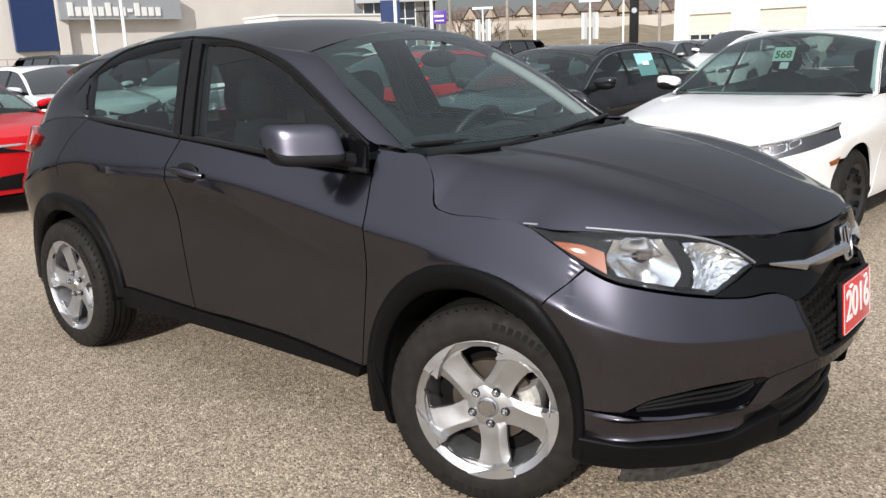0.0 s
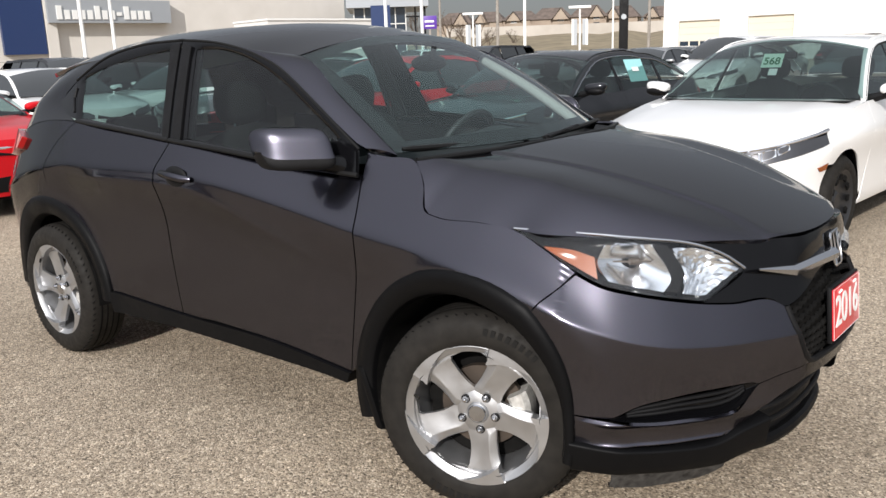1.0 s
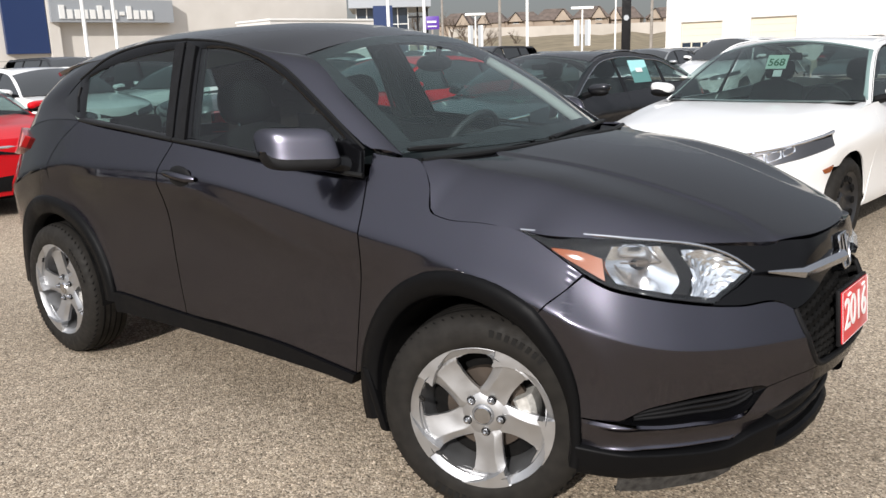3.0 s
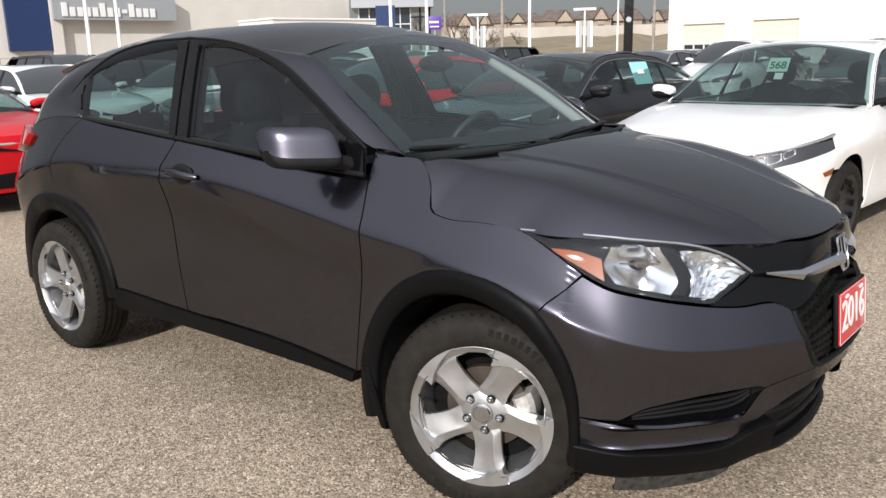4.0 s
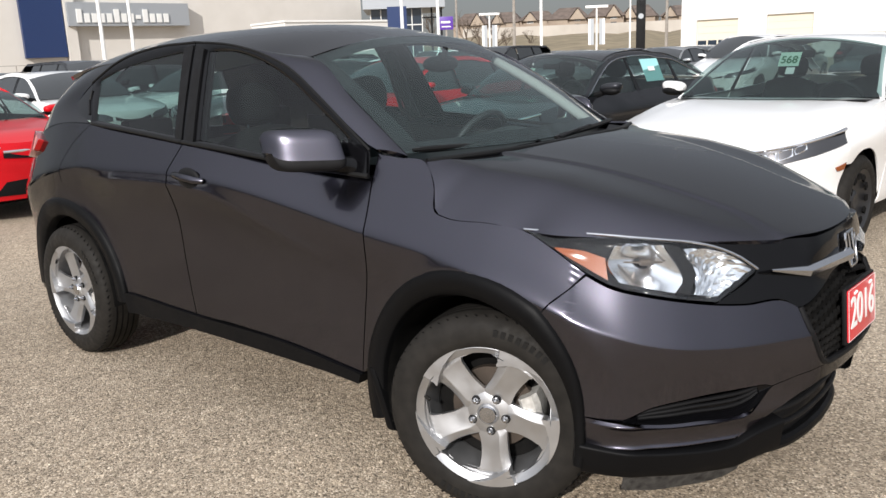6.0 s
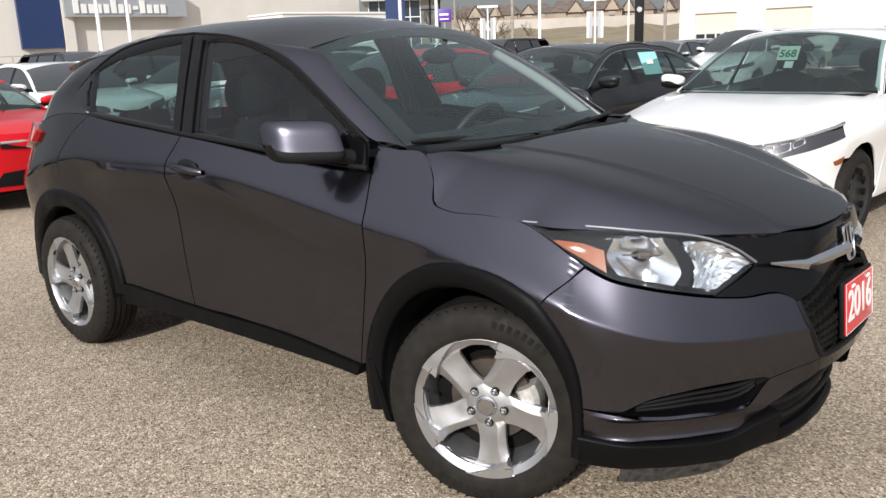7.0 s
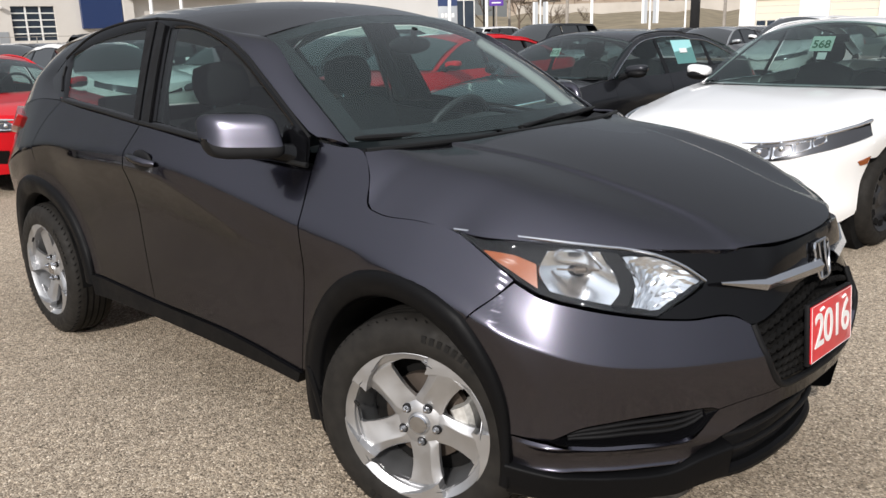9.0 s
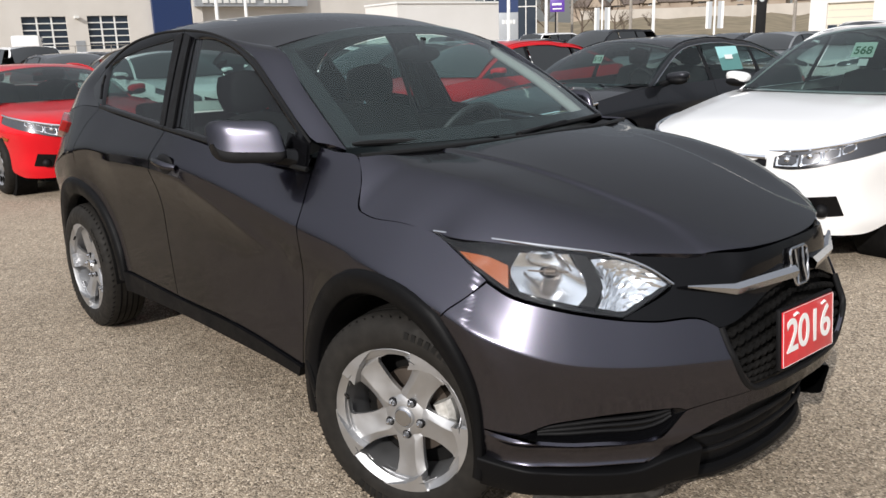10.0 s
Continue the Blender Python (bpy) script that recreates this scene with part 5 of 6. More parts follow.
def saloon(name, paint, label, glass=None, near=False, rims=None, tall=0.0, boxy=0.0):
    """A car, nose at the origin and pointing along x. tall: extra height of the cabin; boxy: an estate's upright tail."""
    top = empty(name)
    tagged(top, label, "car", "", "")
    gl = glass or DARK_GLASS
    rims = rims or ALLOY
    plan = resample([(0, 0), (-0.015, 0.30), (-0.09, 0.58), (-0.22, 0.75), (-0.45, 0.845), (-0.9, 0.885), (-2.0, 0.90), (-3.2, 0.90), (-3.9, 0.885), (-4.3, 0.82), (-4.53, 0.66), (-4.61, 0.35), (-4.62, 0)], 400)
    arc = np.concatenate([[0], np.cumsum(np.linalg.norm(np.diff(plan, axis=0), axis=1))])
    u_of = lambda x: float(np.interp(-x, -plan[:, 0], arc))
    end = arc[-1]
    t = tall
    shoulder = spline([(0, 0.60), (0.7, 0.66), (1.6, 0.74 + t * 0.3), (3.5, 0.80 + t * 0.3), (end, 0.84 + t * 0.3)])

    def skin(u, z):
        x, y = np.interp(u, arc, plan[:, 0]), np.interp(u, arc, plan[:, 1])
        tx = np.interp(u + 0.02, arc, plan[:, 0]) - np.interp(u - 0.02, arc, plan[:, 0])
        ty = np.interp(u + 0.02, arc, plan[:, 1]) - np.interp(u - 0.02, arc, plan[:, 1])
        k = math.hypot(tx, ty)
        nx, ny = ty / k, -tx / k
        s = z - shoulder(u)
        inset = 0.42 * (math.sqrt(s * s + 4e-4) - 0.02) if s > 0 else 0.035 * (1 - math.exp(-(s / 0.16) ** 2)) + 0.3 * max(0, 0.30 - z)
        return np.array([x - nx * inset, y - ny * inset, z])
    N, M = (30, 16) if near else (12, 7)
    belt = spline([(0.0, 0.735), (0.5, 0.835), (1.30, 0.945 + t * 0.5), (2.4, 0.97 + t * 0.5), (3.6, 1.03 + t * 0.5), (4.3, 1.04 + t * 0.5), (4.62, 0.98 + t * 0.5)])
    FA, RA, AR, WR = -0.92, -3.62, 0.375, 0.325
    ua = lambda x: u_of(x)

    zb = 0.22

    def twin(nm, grid, mat, lab="", fl=0.01):
        # grids here run from nose to tail, so the right side needs no flip
        a = sheet(nm, grid * R3, mat, top, lab, fl, flip=True)
        b = sheet(nm, grid, mat, top, lab, fl)
        return a, b
    bl = lambda *xs: [(ua(x), belt(-x)) for x in xs]
    ubn = ua(FA + AR)
    twin("front_bumper", lift(coons([(0, zb), (ubn - 0.2, zb), (ubn, zb + 0.05)], [(ubn, zb + 0.05), (ubn, 0.45), (ua(-0.60), 0.62), (ua(-0.62), 0.775)], [(0, 0.615), (0.30, 0.628), (0.5, 0.640), (0.72, 0.685), (ua(-0.62), 0.775)], [(0, zb), (0, 0.615)], N, M), skin), paint)
    twin("front_wing", lift(coons([(ua(-0.60), 0.62)] + [(ua(FA + AR * math.cos(radians(a))), 0.32 + AR * math.sin(radians(a))) for a in np.linspace(52, 180, 10)],
               [(ua(FA - AR), 0.32), (ua(-1.42), 0.6), (ua(-1.45), belt(1.45))], bl(-0.64, -0.85, -1.1, -1.45), [(ua(-0.60), 0.62), (ua(-0.62), 0.775), (ua(-0.64), belt(0.64))], N, M, 0.002), skin), paint)
    twin("front_door", lift(coons([(ua(FA - AR), 0.25), (ua(-2.42), 0.25)], [(ua(-2.42), 0.25), (ua(-2.42), belt(2.42))], bl(-1.45, -2.0, -2.42), [(ua(FA - AR), 0.25), (ua(-1.42), 0.6), (ua(-1.45), belt(1.45))], N, M, 0.002), skin), paint)
    twin("rear_door", lift(coons([(ua(-2.42), 0.25), (ua(RA + AR), 0.25)], [(ua(RA + AR), 0.25), (ua(-3.32), 0.62), (ua(-3.36), belt(3.36))], bl(-2.42, -2.9, -3.36), [(ua(-2.42), 0.25), (ua(-2.42), belt(2.42))], N, M, 0.002), skin), paint)
    twin("rear_quarter", lift(coons([(ua(RA + AR), 0.25)] + [(ua(RA + AR * math.cos(radians(a))), 0.32 + AR * math.sin(radians(a))) for a in np.linspace(5, 150, 10)],
                                    [(ua(RA - AR * 0.87), 0.50), (ua(-4.12), 0.8), (ua(-4.2), belt(4.2))], bl(-3.36, -3.8, -4.2), [(ua(RA + AR), 0.25), (ua(-3.32), 0.62), (ua(-3.36), belt(3.36))], N, M, 0.002), skin), paint)
    twin("rear_bumper", lift(coons([(ua(RA - AR), 0.3), (ua(-4.4), zb + 0.05), (end, zb + 0.05)], [(end, zb + 0.05), (end, belt(4.62))], [(ua(-4.2), belt(4.2)), (end, belt(4.62))], [(ua(RA - AR), 0.3), (ua(RA - AR * 0.87), 0.50), (ua(-4.2), belt(4.2))], N, M), skin), paint)
    # bonnet
    cowl_z = 0.965 + t * 0.5
    mid = spline([(0.02, 0.765), (0.2, 0.84), (0.6, 0.905 + t * 0.25), (1.0, 0.95 + t * 0.4), (1.42, cowl_z + 0.01)])
    ed = [skin(ua(x), belt(-x)) for x in np.linspace(-0.10, -1.42, 14)]

    rows = []
    for p in ed:
        x0 = p[0] + 0.0
        row = []
        for w in np.linspace(-1, 1, 21):
            xx = x0 + (1 - w * w) * 0.12 * (1 if x0 > -0.6 else 0.6)
            ze, zm = p[2] + 0.003, max(p[2] + 0.005, mid(-min(xx, -0.02)))
            row.append((xx, p[1] * w, ze + (zm - ze) * (1 - abs(w) ** 3.0) + 0.006 * math.exp(-((abs(w) - 0.72) / 0.05) ** 2)))
        rows.append(row)
    hood = np.array(rows)
    sheet("bonnet", hood, paint, top, "", 0.012)
    # nose between the bonnet and the bumper
    h0 = hood[0]
    low = [skin(float(u), 0.60) * np.array([1, sg, 1]) for u, sg in [(0.34, -1), (0.22, -1), (0.11, -1), (0, 1), (0.11, 1), (0.22, 1), (0.34, 1)]]
    low = resample(low, 21)
    nose = np.array([h0 * (1 - q) + low * q + np.array([0.012, 0, 0]) * 4 * q * (1 - q) for q in np.linspace(0, 1, 6)])
    sheet("nose", nose, paint, top, "", 0, flip=True)
    # cabin
    zt = 1.415 + t
    xr = -3.30 - 0.9 * boxy
    side_y = lambda x, z: (np.interp(-x, [1.2, 2.2, 3.4, 4.3], [0.80, 0.825, 0.80, 0.70 + 0.08 * boxy])) - 0.52 * max(0, z - belt(-x)) * (1 - 0.15 * boxy)
    rail = spline([(1.42, cowl_z), (1.75, 1.16 + t * 0.8), (2.1, 1.325 + t), (2.45, 1.375 + t), (2.9, 1.38 + t), (-xr - 0.25, 1.352 + t), (-xr, 1.335 + t), (4.0 + 0.35 * boxy, 1.13 + t * 0.6 + 0.12 * boxy), (4.25 + 0.3 * boxy, 1.05 + t * 0.5)])
    yr = lambda x: side_y(x, rail(-x))
    n1 = 20 if near else 9
    rows = []
    for x in np.linspace(-2.02, xr - 0.02, n1):
        rows.append([(x + 0.10 * (1 - w * w) * (1 if x > -2.6 else -0.6), yr(x) * w, rail(-x) + (zt - rail(-x)) * (1 - w * w) * (0.75 + 0.25 * math.sin(math.pi * (x + 2.02) / (xr - 0.02 + 2.02)))) for w in np.linspace(-1, 1, 17)])
    rf = np.array(rows)
    sheet("roof", rf, paint, top, "", 0.012)
    ws0 = np.array([(-1.42 + 0.26 * (1 - w * w), yr(-1.42) * w, cowl_z + 0.012) for w in np.linspace(-1, 1, 17)])
    wsh = np.array([ws0 * (1 - q) + rf[0] * q + np.array([0.03, 0, 0.035]) * 4 * q * (1 - q) for q in np.linspace(0, 1, 9)])
    w1 = sheet("windshield", wsh, gl, top, "windshield", 0)
    bk0 = np.array([(-4.2 - 0.3 * boxy - 0.06 * (1 - w * w), yr(-4.2) * w, belt(4.2) + 0.03) for w in np.linspace(-1, 1, 17)])
    w2 = sheet("rear_window", np.array([rf[-1] * (1 - q) + bk0 * q + np.array([0, 0, 0.04]) * 4 * q * (1 - q) for q in np.linspace(0, 1, 7)]), gl, top, "rear window", 0)
    dk = np.array([[(x, w * (skin(ua(max(x, -4.3)), belt(-max(x, -4.3)))[1] if x > -4.3 else 0.70 - (-4.3 - x) * 0.6), belt(-x) + 0.02 * (1 - w * w)) for w in np.linspace(-1, 1, 11)] for x in np.linspace(-4.1, -4.58, 6)])
    sheet("boot_lid", dk, paint, top, "", 0)
    for s in (-1, 1):
        sg = np.array([1, s, 1])
        # pillars: painted strips along the rails
        out = [np.array([x, side_y(x, rail(-x) - 0.035), rail(-x) - 0.035]) for x in np.linspace(-1.36, max(xr - 0.75, -4.38), 26)]
        inn = [np.array([x, yr(x) - 0.035, rail(-x) + 0.012]) for x in np.linspace(-1.46, max(xr - 0.85, -4.40), 26)]
        st = np.array([[o * (1 - q) + i * q + np.array([0, 0.008, 0.008]) * 4 * q * (1 - q) for o, i in zip(out, inn)] for q in np.linspace(0, 1, 4)]) * sg
        sheet("roof_rail", st, paint, top, "", 0.01, flip=(s > 0))
        if near:
            bm = bmesh.new()
            tube(bm, [tuple((o + np.array([0, 0.004, -0.006])) * sg) for o in out[1:]], 0.008, 6)
            part("window_moulding", bm, SATIN_CHROME if paint is not WHITE_PAINT else SEAL, top)
        zlow = lambda x: belt(-x) - 0.005

        def pane(x0, x1, xt0, xt1):
            bx = [(x, zlow(x)) for x in np.linspace(x0, x1, 6)]
            tx = [(x, rail(-x) - 0.04) for x in np.linspace(xt0, xt1, 6)]
            g = coons(bx, [bx[-1], tx[-1]], tx, [bx[0], tx[0]], 10, 6)
            return lift(g, lambda x, z: np.array([x, side_y(x, z) - 0.006, z])) * sg
        for x0, x1, a0, a1 in ((-1.50, -2.38, -1.58, -2.40), (-2.46, -3.28, -2.46, -3.24), (-3.36, -3.85, -3.32, -3.72)):
            w3 = sheet("side_window", pane(x0, x1, a0, a1), gl, top, "side window", 0, flip=(s < 0))
            w3.visible_shadow = False
        for xa, xb in ((-2.38, -2.46), (-3.28, -3.36)):
            sheet("door_post", pane(xa, xb, xa - 0.0, xb + 0.04) + np.array([0, 0.004 * s, 0]), GLOSS_BLACK, top, "", 0.004, flip=(s < 0))
        # door mirror
        bm = bmesh.new()
        bmesh.ops.create_uvsphere(bm, u_segments=16, v_segments=10, radius=1)
        for v in bm.verts:
            q = v.co.copy()
            q = Vector([math.copysign(abs(e) ** 0.7, e) for e in q])
            v.co = Vector((-1.62 + q.x * 0.065 - 0.05 * q.y * s * 0.3, s * 0.975 + q.y * 0.115, 1.045 + t * 0.5 + q.z * 0.046 + 0.01 * q.y * s))
        mr = part("door_mirror", bm, paint, top)
        bm = bmesh.new()
        tube(bm, [(-1.60, s * 0.80, 0.965 + t * 0.5), (-1.61, s * 0.92, 1.0 + t * 0.5)], [0.035, 0.028], 8)
        part("mirror_arm", bm, MATT_BLACK, mr)
        bm = bmesh.new()
        bmesh.ops.create_uvsphere(bm, u_segments=16, v_segments=10, radius=1)
        for v in bm.verts:
            q = v.co.copy()
            v.co = Vector((-1.615 + q.x * 0.07, s * 0.975 + q.y * 0.11, 1.010 + t * 0.5 + q.z * 0.045))
        part("mirror_base", bm, MATT_BLACK, mr)
        # lamps
        hl = coons([(0.34, 0.624), (0.42, 0.620), (0.55, 0.636), (0.72, 0.678), (ua(-0.60), 0.765)], [(ua(-0.60), 0.765), (ua(-0.60), 0.825)], [(0.34, 0.722), (0.5, 0.742), (0.72, 0.780), (ua(-0.60), 0.825)], [(0.34, 0.630), (0.34, 0.722)], 18, 7)
        sk = lambda d: (lambda u, z: skin(u, z) * (1, 1, 1) + np.array([d * 0.8, d * 0.6, 0]))
        lamp_g = sheet("headlight", lift(hl, sk(0.010)) * sg, shader_lamp(), top, "dark headlight with bright projector", 0.02, flip=(s < 0))
        if near:
            for u0, u1 in ((0.355, 0.485), (0.50, 0.615), (0.625, 0.72), (0.732, 0.82)):
                fl = lambda u: np.interp(u, [0.34, 0.42, 0.55, 0.72, 0.92], [0.632, 0.624, 0.642, 0.707, 0.792])
                ft = lambda u: np.interp(u, [0.34, 0.5, 0.72, 0.92], [0.722, 0.742, 0.780, 0.818])
                f0, f1 = (lambda u: fl(u) * 0.88 + ft(u) * 0.12), (lambda u: fl(u) * 0.26 + ft(u) * 0.74)
                gq = coons([(u0, f0(u0)), (u1, f0(u1))], [(u1, f0(u1)), (u1, f1(u1))], [(u0, f1(u0)), (u1, f1(u1))], [(u0, f0(u0)), (u0, f1(u0))], 12, 8)
                gq = lift(gq, sk(0.014))
                for j in range(8):
                    for i in range(12):
                        gq[j, i] -= np.array([0.8, 0.6, 0]) * 0.016 * (4 * (i / 11) * (1 - i / 11)) * (4 * (j / 7) * (1 - j / 7)) * (1 + 0.5 * ((i + j) % 2))
                sheet("lamp_reflector", gq * sg, REFLECTOR, lamp_g, "bright lamp reflector", 0.004, flip=(s < 0))
            for uu in (0.42, 0.55):
                bm = bmesh.new()
                bmesh.ops.create_uvsphere(bm, u_segments=14, v_segments=8, radius=0.020)
                c = sk(0.004)(uu, 0.682 + 0.20 * (uu - 0.42)) * sg
                bmesh.ops.translate(bm, vec=Vector(c), verts=bm.verts)
                part("projector", bm, REFLECTOR, lamp_g)
            top_l = [sk(0.014)(u, z) * sg for u, z in resample([(0.30, 0.728), (0.5, 0.745), (0.72, 0.782), (ua(-0.64), belt(0.64) - 0.01)], 14)]
            bm = bmesh.new()
            tube(bm, top_l, 0.010, 6)
            part("lamp_brow", bm, CHROME, lamp_g, "bright strip over the lamp")
            mk = coons([(ua(-0.50), 0.585), (ua(-0.58), 0.59)], [(ua(-0.58), 0.59), (ua(-0.60), 0.635)], [(ua(-0.47), 0.612), (ua(-0.60), 0.635)], [(ua(-0.50), 0.585), (ua(-0.47), 0.612)], 6, 4)
            sheet("side_marker", lift(mk, sk(0.008)) * sg, AMBER, top, "amber side marker", 0.01, flip=(s < 0))
            fogg = coons([(0.42, 0.32), (0.78, 0.350)], [(0.78, 0.350), (0.72, 0.470)], [(0.42, 0.445), (0.72, 0.470)], [(0.42, 0.32), (0.42, 0.445)], 10, 6)
            fo_ = sheet("fog_bezel", lift(fogg, sk(0.008)) * sg, GLOSS_BLACK, top, "black fog-lamp bezel", 0.02, flip=(s < 0))
            bm = bmesh.new()
            c = sk(0.012)(0.64, 0.375) * sg
            bmesh.ops.create_uvsphere(bm, u_segments=14, v_segments=8, radius=0.042)
            bmesh.ops.translate(bm, vec=Vector(c), verts=bm.verts)
            part("fog_lamp", bm, MATT_BLACK, fo_)
        tl = coons([(ua(-4.25), 0.78 + t * 0.4), (ua(-4.5) + 0.2, 0.80 + t * 0.4)], [(ua(-4.5) + 0.2, 0.80 + t * 0.4), (ua(-4.5) + 0.2, 0.93 + t * 0.5)], [(ua(-4.25), 0.92 + t * 0.5), (ua(-4.5) + 0.2, 0.93 + t * 0.5)], [(ua(-4.25), 0.78 + t * 0.4), (ua(-4.25), 0.92 + t * 0.5)], 8, 4)
        sheet("tail_lamp", lift(tl, lambda u, z: skin(u, z) + np.array([-0.008, 0.008, 0])) * sg, RED_LENS, top, "", 0.01, flip=(s < 0))
        for ax in (FA, RA):
            bm = lathe([(0.002, 0.80), (AR + 0.01, 0.80), (AR + 0.01, 0.60), (0.002, 0.60)], 28)
            for v in bm.verts:
                v.co = Vector((ax + v.co.x, s * v.co.y, 0.32 + v.co.z))
            part("wheel_well", bm, WELL, top)
            plain_wheel(top, ax, s * 0.775, s, WR, rims, 32, near)
    # grille and lower intake
    gr = coons([(0, 0.61), (0.30, 0.635)], [(0.30, 0.635), (0.30, 0.70)], [(0, 0.69), (0.30, 0.70)], [(0, 0.61), (0, 0.69)], 10, 5)
    for s in (-1, 1):
        sheet("grille", lift(gr, lambda u, z: skin(u, z) + np.array([0.012, 0, 0])) * np.array([1, s, 1]), GLOSS_BLACK, top, "black grille", 0.02, flip=(s < 0))
        if near:
            bm = bmesh.new()
            tube(bm, [(skin(u, 0.690) + np.array([0.02, 0, 0])) * np.array([1, s, 1]) for u in np.linspace(0, 0.30, 8)], 0.016, 8)
            part("grille_bar", bm, CHROME, top, "bright grille bar")
        li = coons([(0, 0.26), (0.42, 0.27)], [(0.42, 0.27), (0.30, 0.40)], [(0, 0.42), (0.30, 0.40)], [(0, 0.26), (0, 0.42)], 8, 4)
        sheet("lower_intake", lift(li, lambda u, z: skin(u, z) + np.array([0.006, 0, 0])) * np.array([1, s, 1]), MATT_BLACK, top, "black lower intake", 0.01, flip=(s < 0))
    box_part("underbody", (-4.3, -0.62, 0.17), (-0.25, 0.62, 0.30), WELL, top)
    if near:
        box_part("cabin_floor", (-4.0, -0.72, 0.35), (-1.1, 0.72, 0.42), TRIM_DARK, top)
        g = np.array([[(x, y, z) for x, z in ((-1.22, cowl_z), (-1.55, cowl_z - 0.005), (-1.78, cowl_z - 0.03), (-1.80, 0.5))] for y in np.linspace(-0.76, 0.76, 10)])
        sheet("dashboard", g, TRIM_DARK, top, "dark dashboard", 0)
        for y in (-0.36, 0.36):
            seat("front_seat", -2.35, y, 0.5, top, SEAT_CLOTH, True, 0.58, 20)
        seat("rear_seat", -3.25, 0, 1.2, top, SEAT_CLOTH, False, 0.5, 24)
        for s in (-1, 1):
            box_part("door_trim", (-3.8, min(s * 0.74, s * 0.76), 0.4), (-1.45, max(s * 0.74, s * 0.76), 0.94), TRIM_DARK, top)
        bm = bmesh.new()
        tube(bm, [(-1.88 + 0.05 * math.sin(a) * 1.4, 0.36 + 0.18 * math.cos(a), 0.94 + 0.16 * math.sin(a)) for a in np.linspace(0, 2 * math.pi, 30)], 0.014, 8, False)
        part("steering_wheel", bm, TRIM_DARK, top, "dark steering wheel")
        bm = bmesh.new()
        add_box(bm, (-1.95, -0.11, 1.225 + t), (-1.92, 0.11, 1.285 + t), 0.01)
        part("rear_view_mirror", bm, MATT_BLACK, top)
        sheet("headliner", rf[:, 1:-1] - np.array([0, 0, 0.025]), HEADLINER, top, "", 0)
    return top


_LAMP = shader("smoked_lamp", (0.07, 0.07, 0.075), 0.22, 0.7, 1.0)


def shader_lamp():
    return _LAMP


WHITE_PAINT = shader("white_car_paint", (0.82, 0.82, 0.81), 0.35, 0, 1.0)
DARK_PAINT = car_paint("dark_grey_car_paint", (0.022, 0.023, 0.027))
RED_PAINT = car_paint("red_car_paint", (0.58, 0.007, 0.014), 0.1, 0.4, 0.6)
SILVER_PAINT = car_paint("silver_car_paint", (0.42, 0.43, 0.44), 0.6, 0.35)
BLACK_PAINT = shader("black_car_paint", (0.010, 0.010, 0.012), 0.2, 0, 1.0)


def stickers(owner, pts, digits=None):
    """Paper stickers hung behind the glass."""
    for nm, m, w, h, mat in pts:
        bm = bmesh.new()
        add_box(bm, (-w / 2, -h / 2, -0.001), (w / 2, h / 2, 0.001))
        o = part(nm, bm, mat, owner, "paper price sticker behind the glass")
        o.matrix_basis = m
        if digits:
            lettering("sticker_digits", digits, h * 0.72, GREEN_INK, o, Matrix.Translation((0, -h * 0.08, 0.006)), 0.0004, "dark green numerals", 0.002)
            digits = None


white_car = saloon("white_saloon", WHITE_PAINT, "white saloon with black steel wheels, parked", SALOON_GLASS, True, STEEL_WHEEL, 0.07)
white_car.matrix_basis = pose(-0.91, 2.62, 0, 0, 0, -94.6)
sl = Matrix.Rotation(radians(90), 4, "Z") @ Matrix.Rotation(radians(58), 4, "X")
stickers(white_car, [("sticker", pose(-1.86, -0.06, 1.285) @ sl, 0.17, 0.13, STICKER), ("sticker", pose(-1.775, -0.02, 1.195) @ sl, 0.07, 0.06, WHITE_PRINT)], "568")
dark_car = saloon("dark_saloon", DARK_PAINT, "dark grey saloon with window stickers, parked", SALOON_GLASS, True)
dark_car.matrix_basis = pose(-3.77, 3.32, 0, 0, 0, -94)
stickers(dark_car, [("sticker", pose(-1.86, -0.25, 1.20) @ sl, 0.12, 0.10, STICKER)], "563")
ss = Matrix.Rotation(radians(180), 4, "Z") @ Matrix.Rotation(radians(66), 4, "X")
stickers(dark_car, [("price_sheet", pose(-2.88, 0.708, 1.175) @ ss, 0.38, 0.27, STICKER_TEAL), ("price_sheet_label", pose(-2.86, 0.712, 1.19) @ ss, 0.14, 0.05, WHITE_PRINT)])
red_car = saloon("red_saloon", RED_PAINT, "bright red saloon parked on asphalt", SALOON_GLASS, True, None, -0.10)
red_car.matrix_basis = pose(-6.75, 0.85, 0, 0, 0, 0)

# ---- ground, other parked cars, buildings and distance ----
EYE0 = (1.4, -2.7, 1.43)


def bearing(az, dist, el=0.0):
    """A place at a bearing west of the y axis, by distance and elevation."""
    a = radians(az)
    return Vector((EYE0[0] - dist * math.sin(a), EYE0[1] + dist * math.cos(a), EYE0[2] + dist * math.tan(radians(el))))


bm = bmesh.new()
bmesh.ops.create_circle(bm, cap_ends=True, radius=2500, segments=96)
tagged(part("ground", bm, ASPHALT, None, "worn tan-grey asphalt of a car park"), kind="structure")

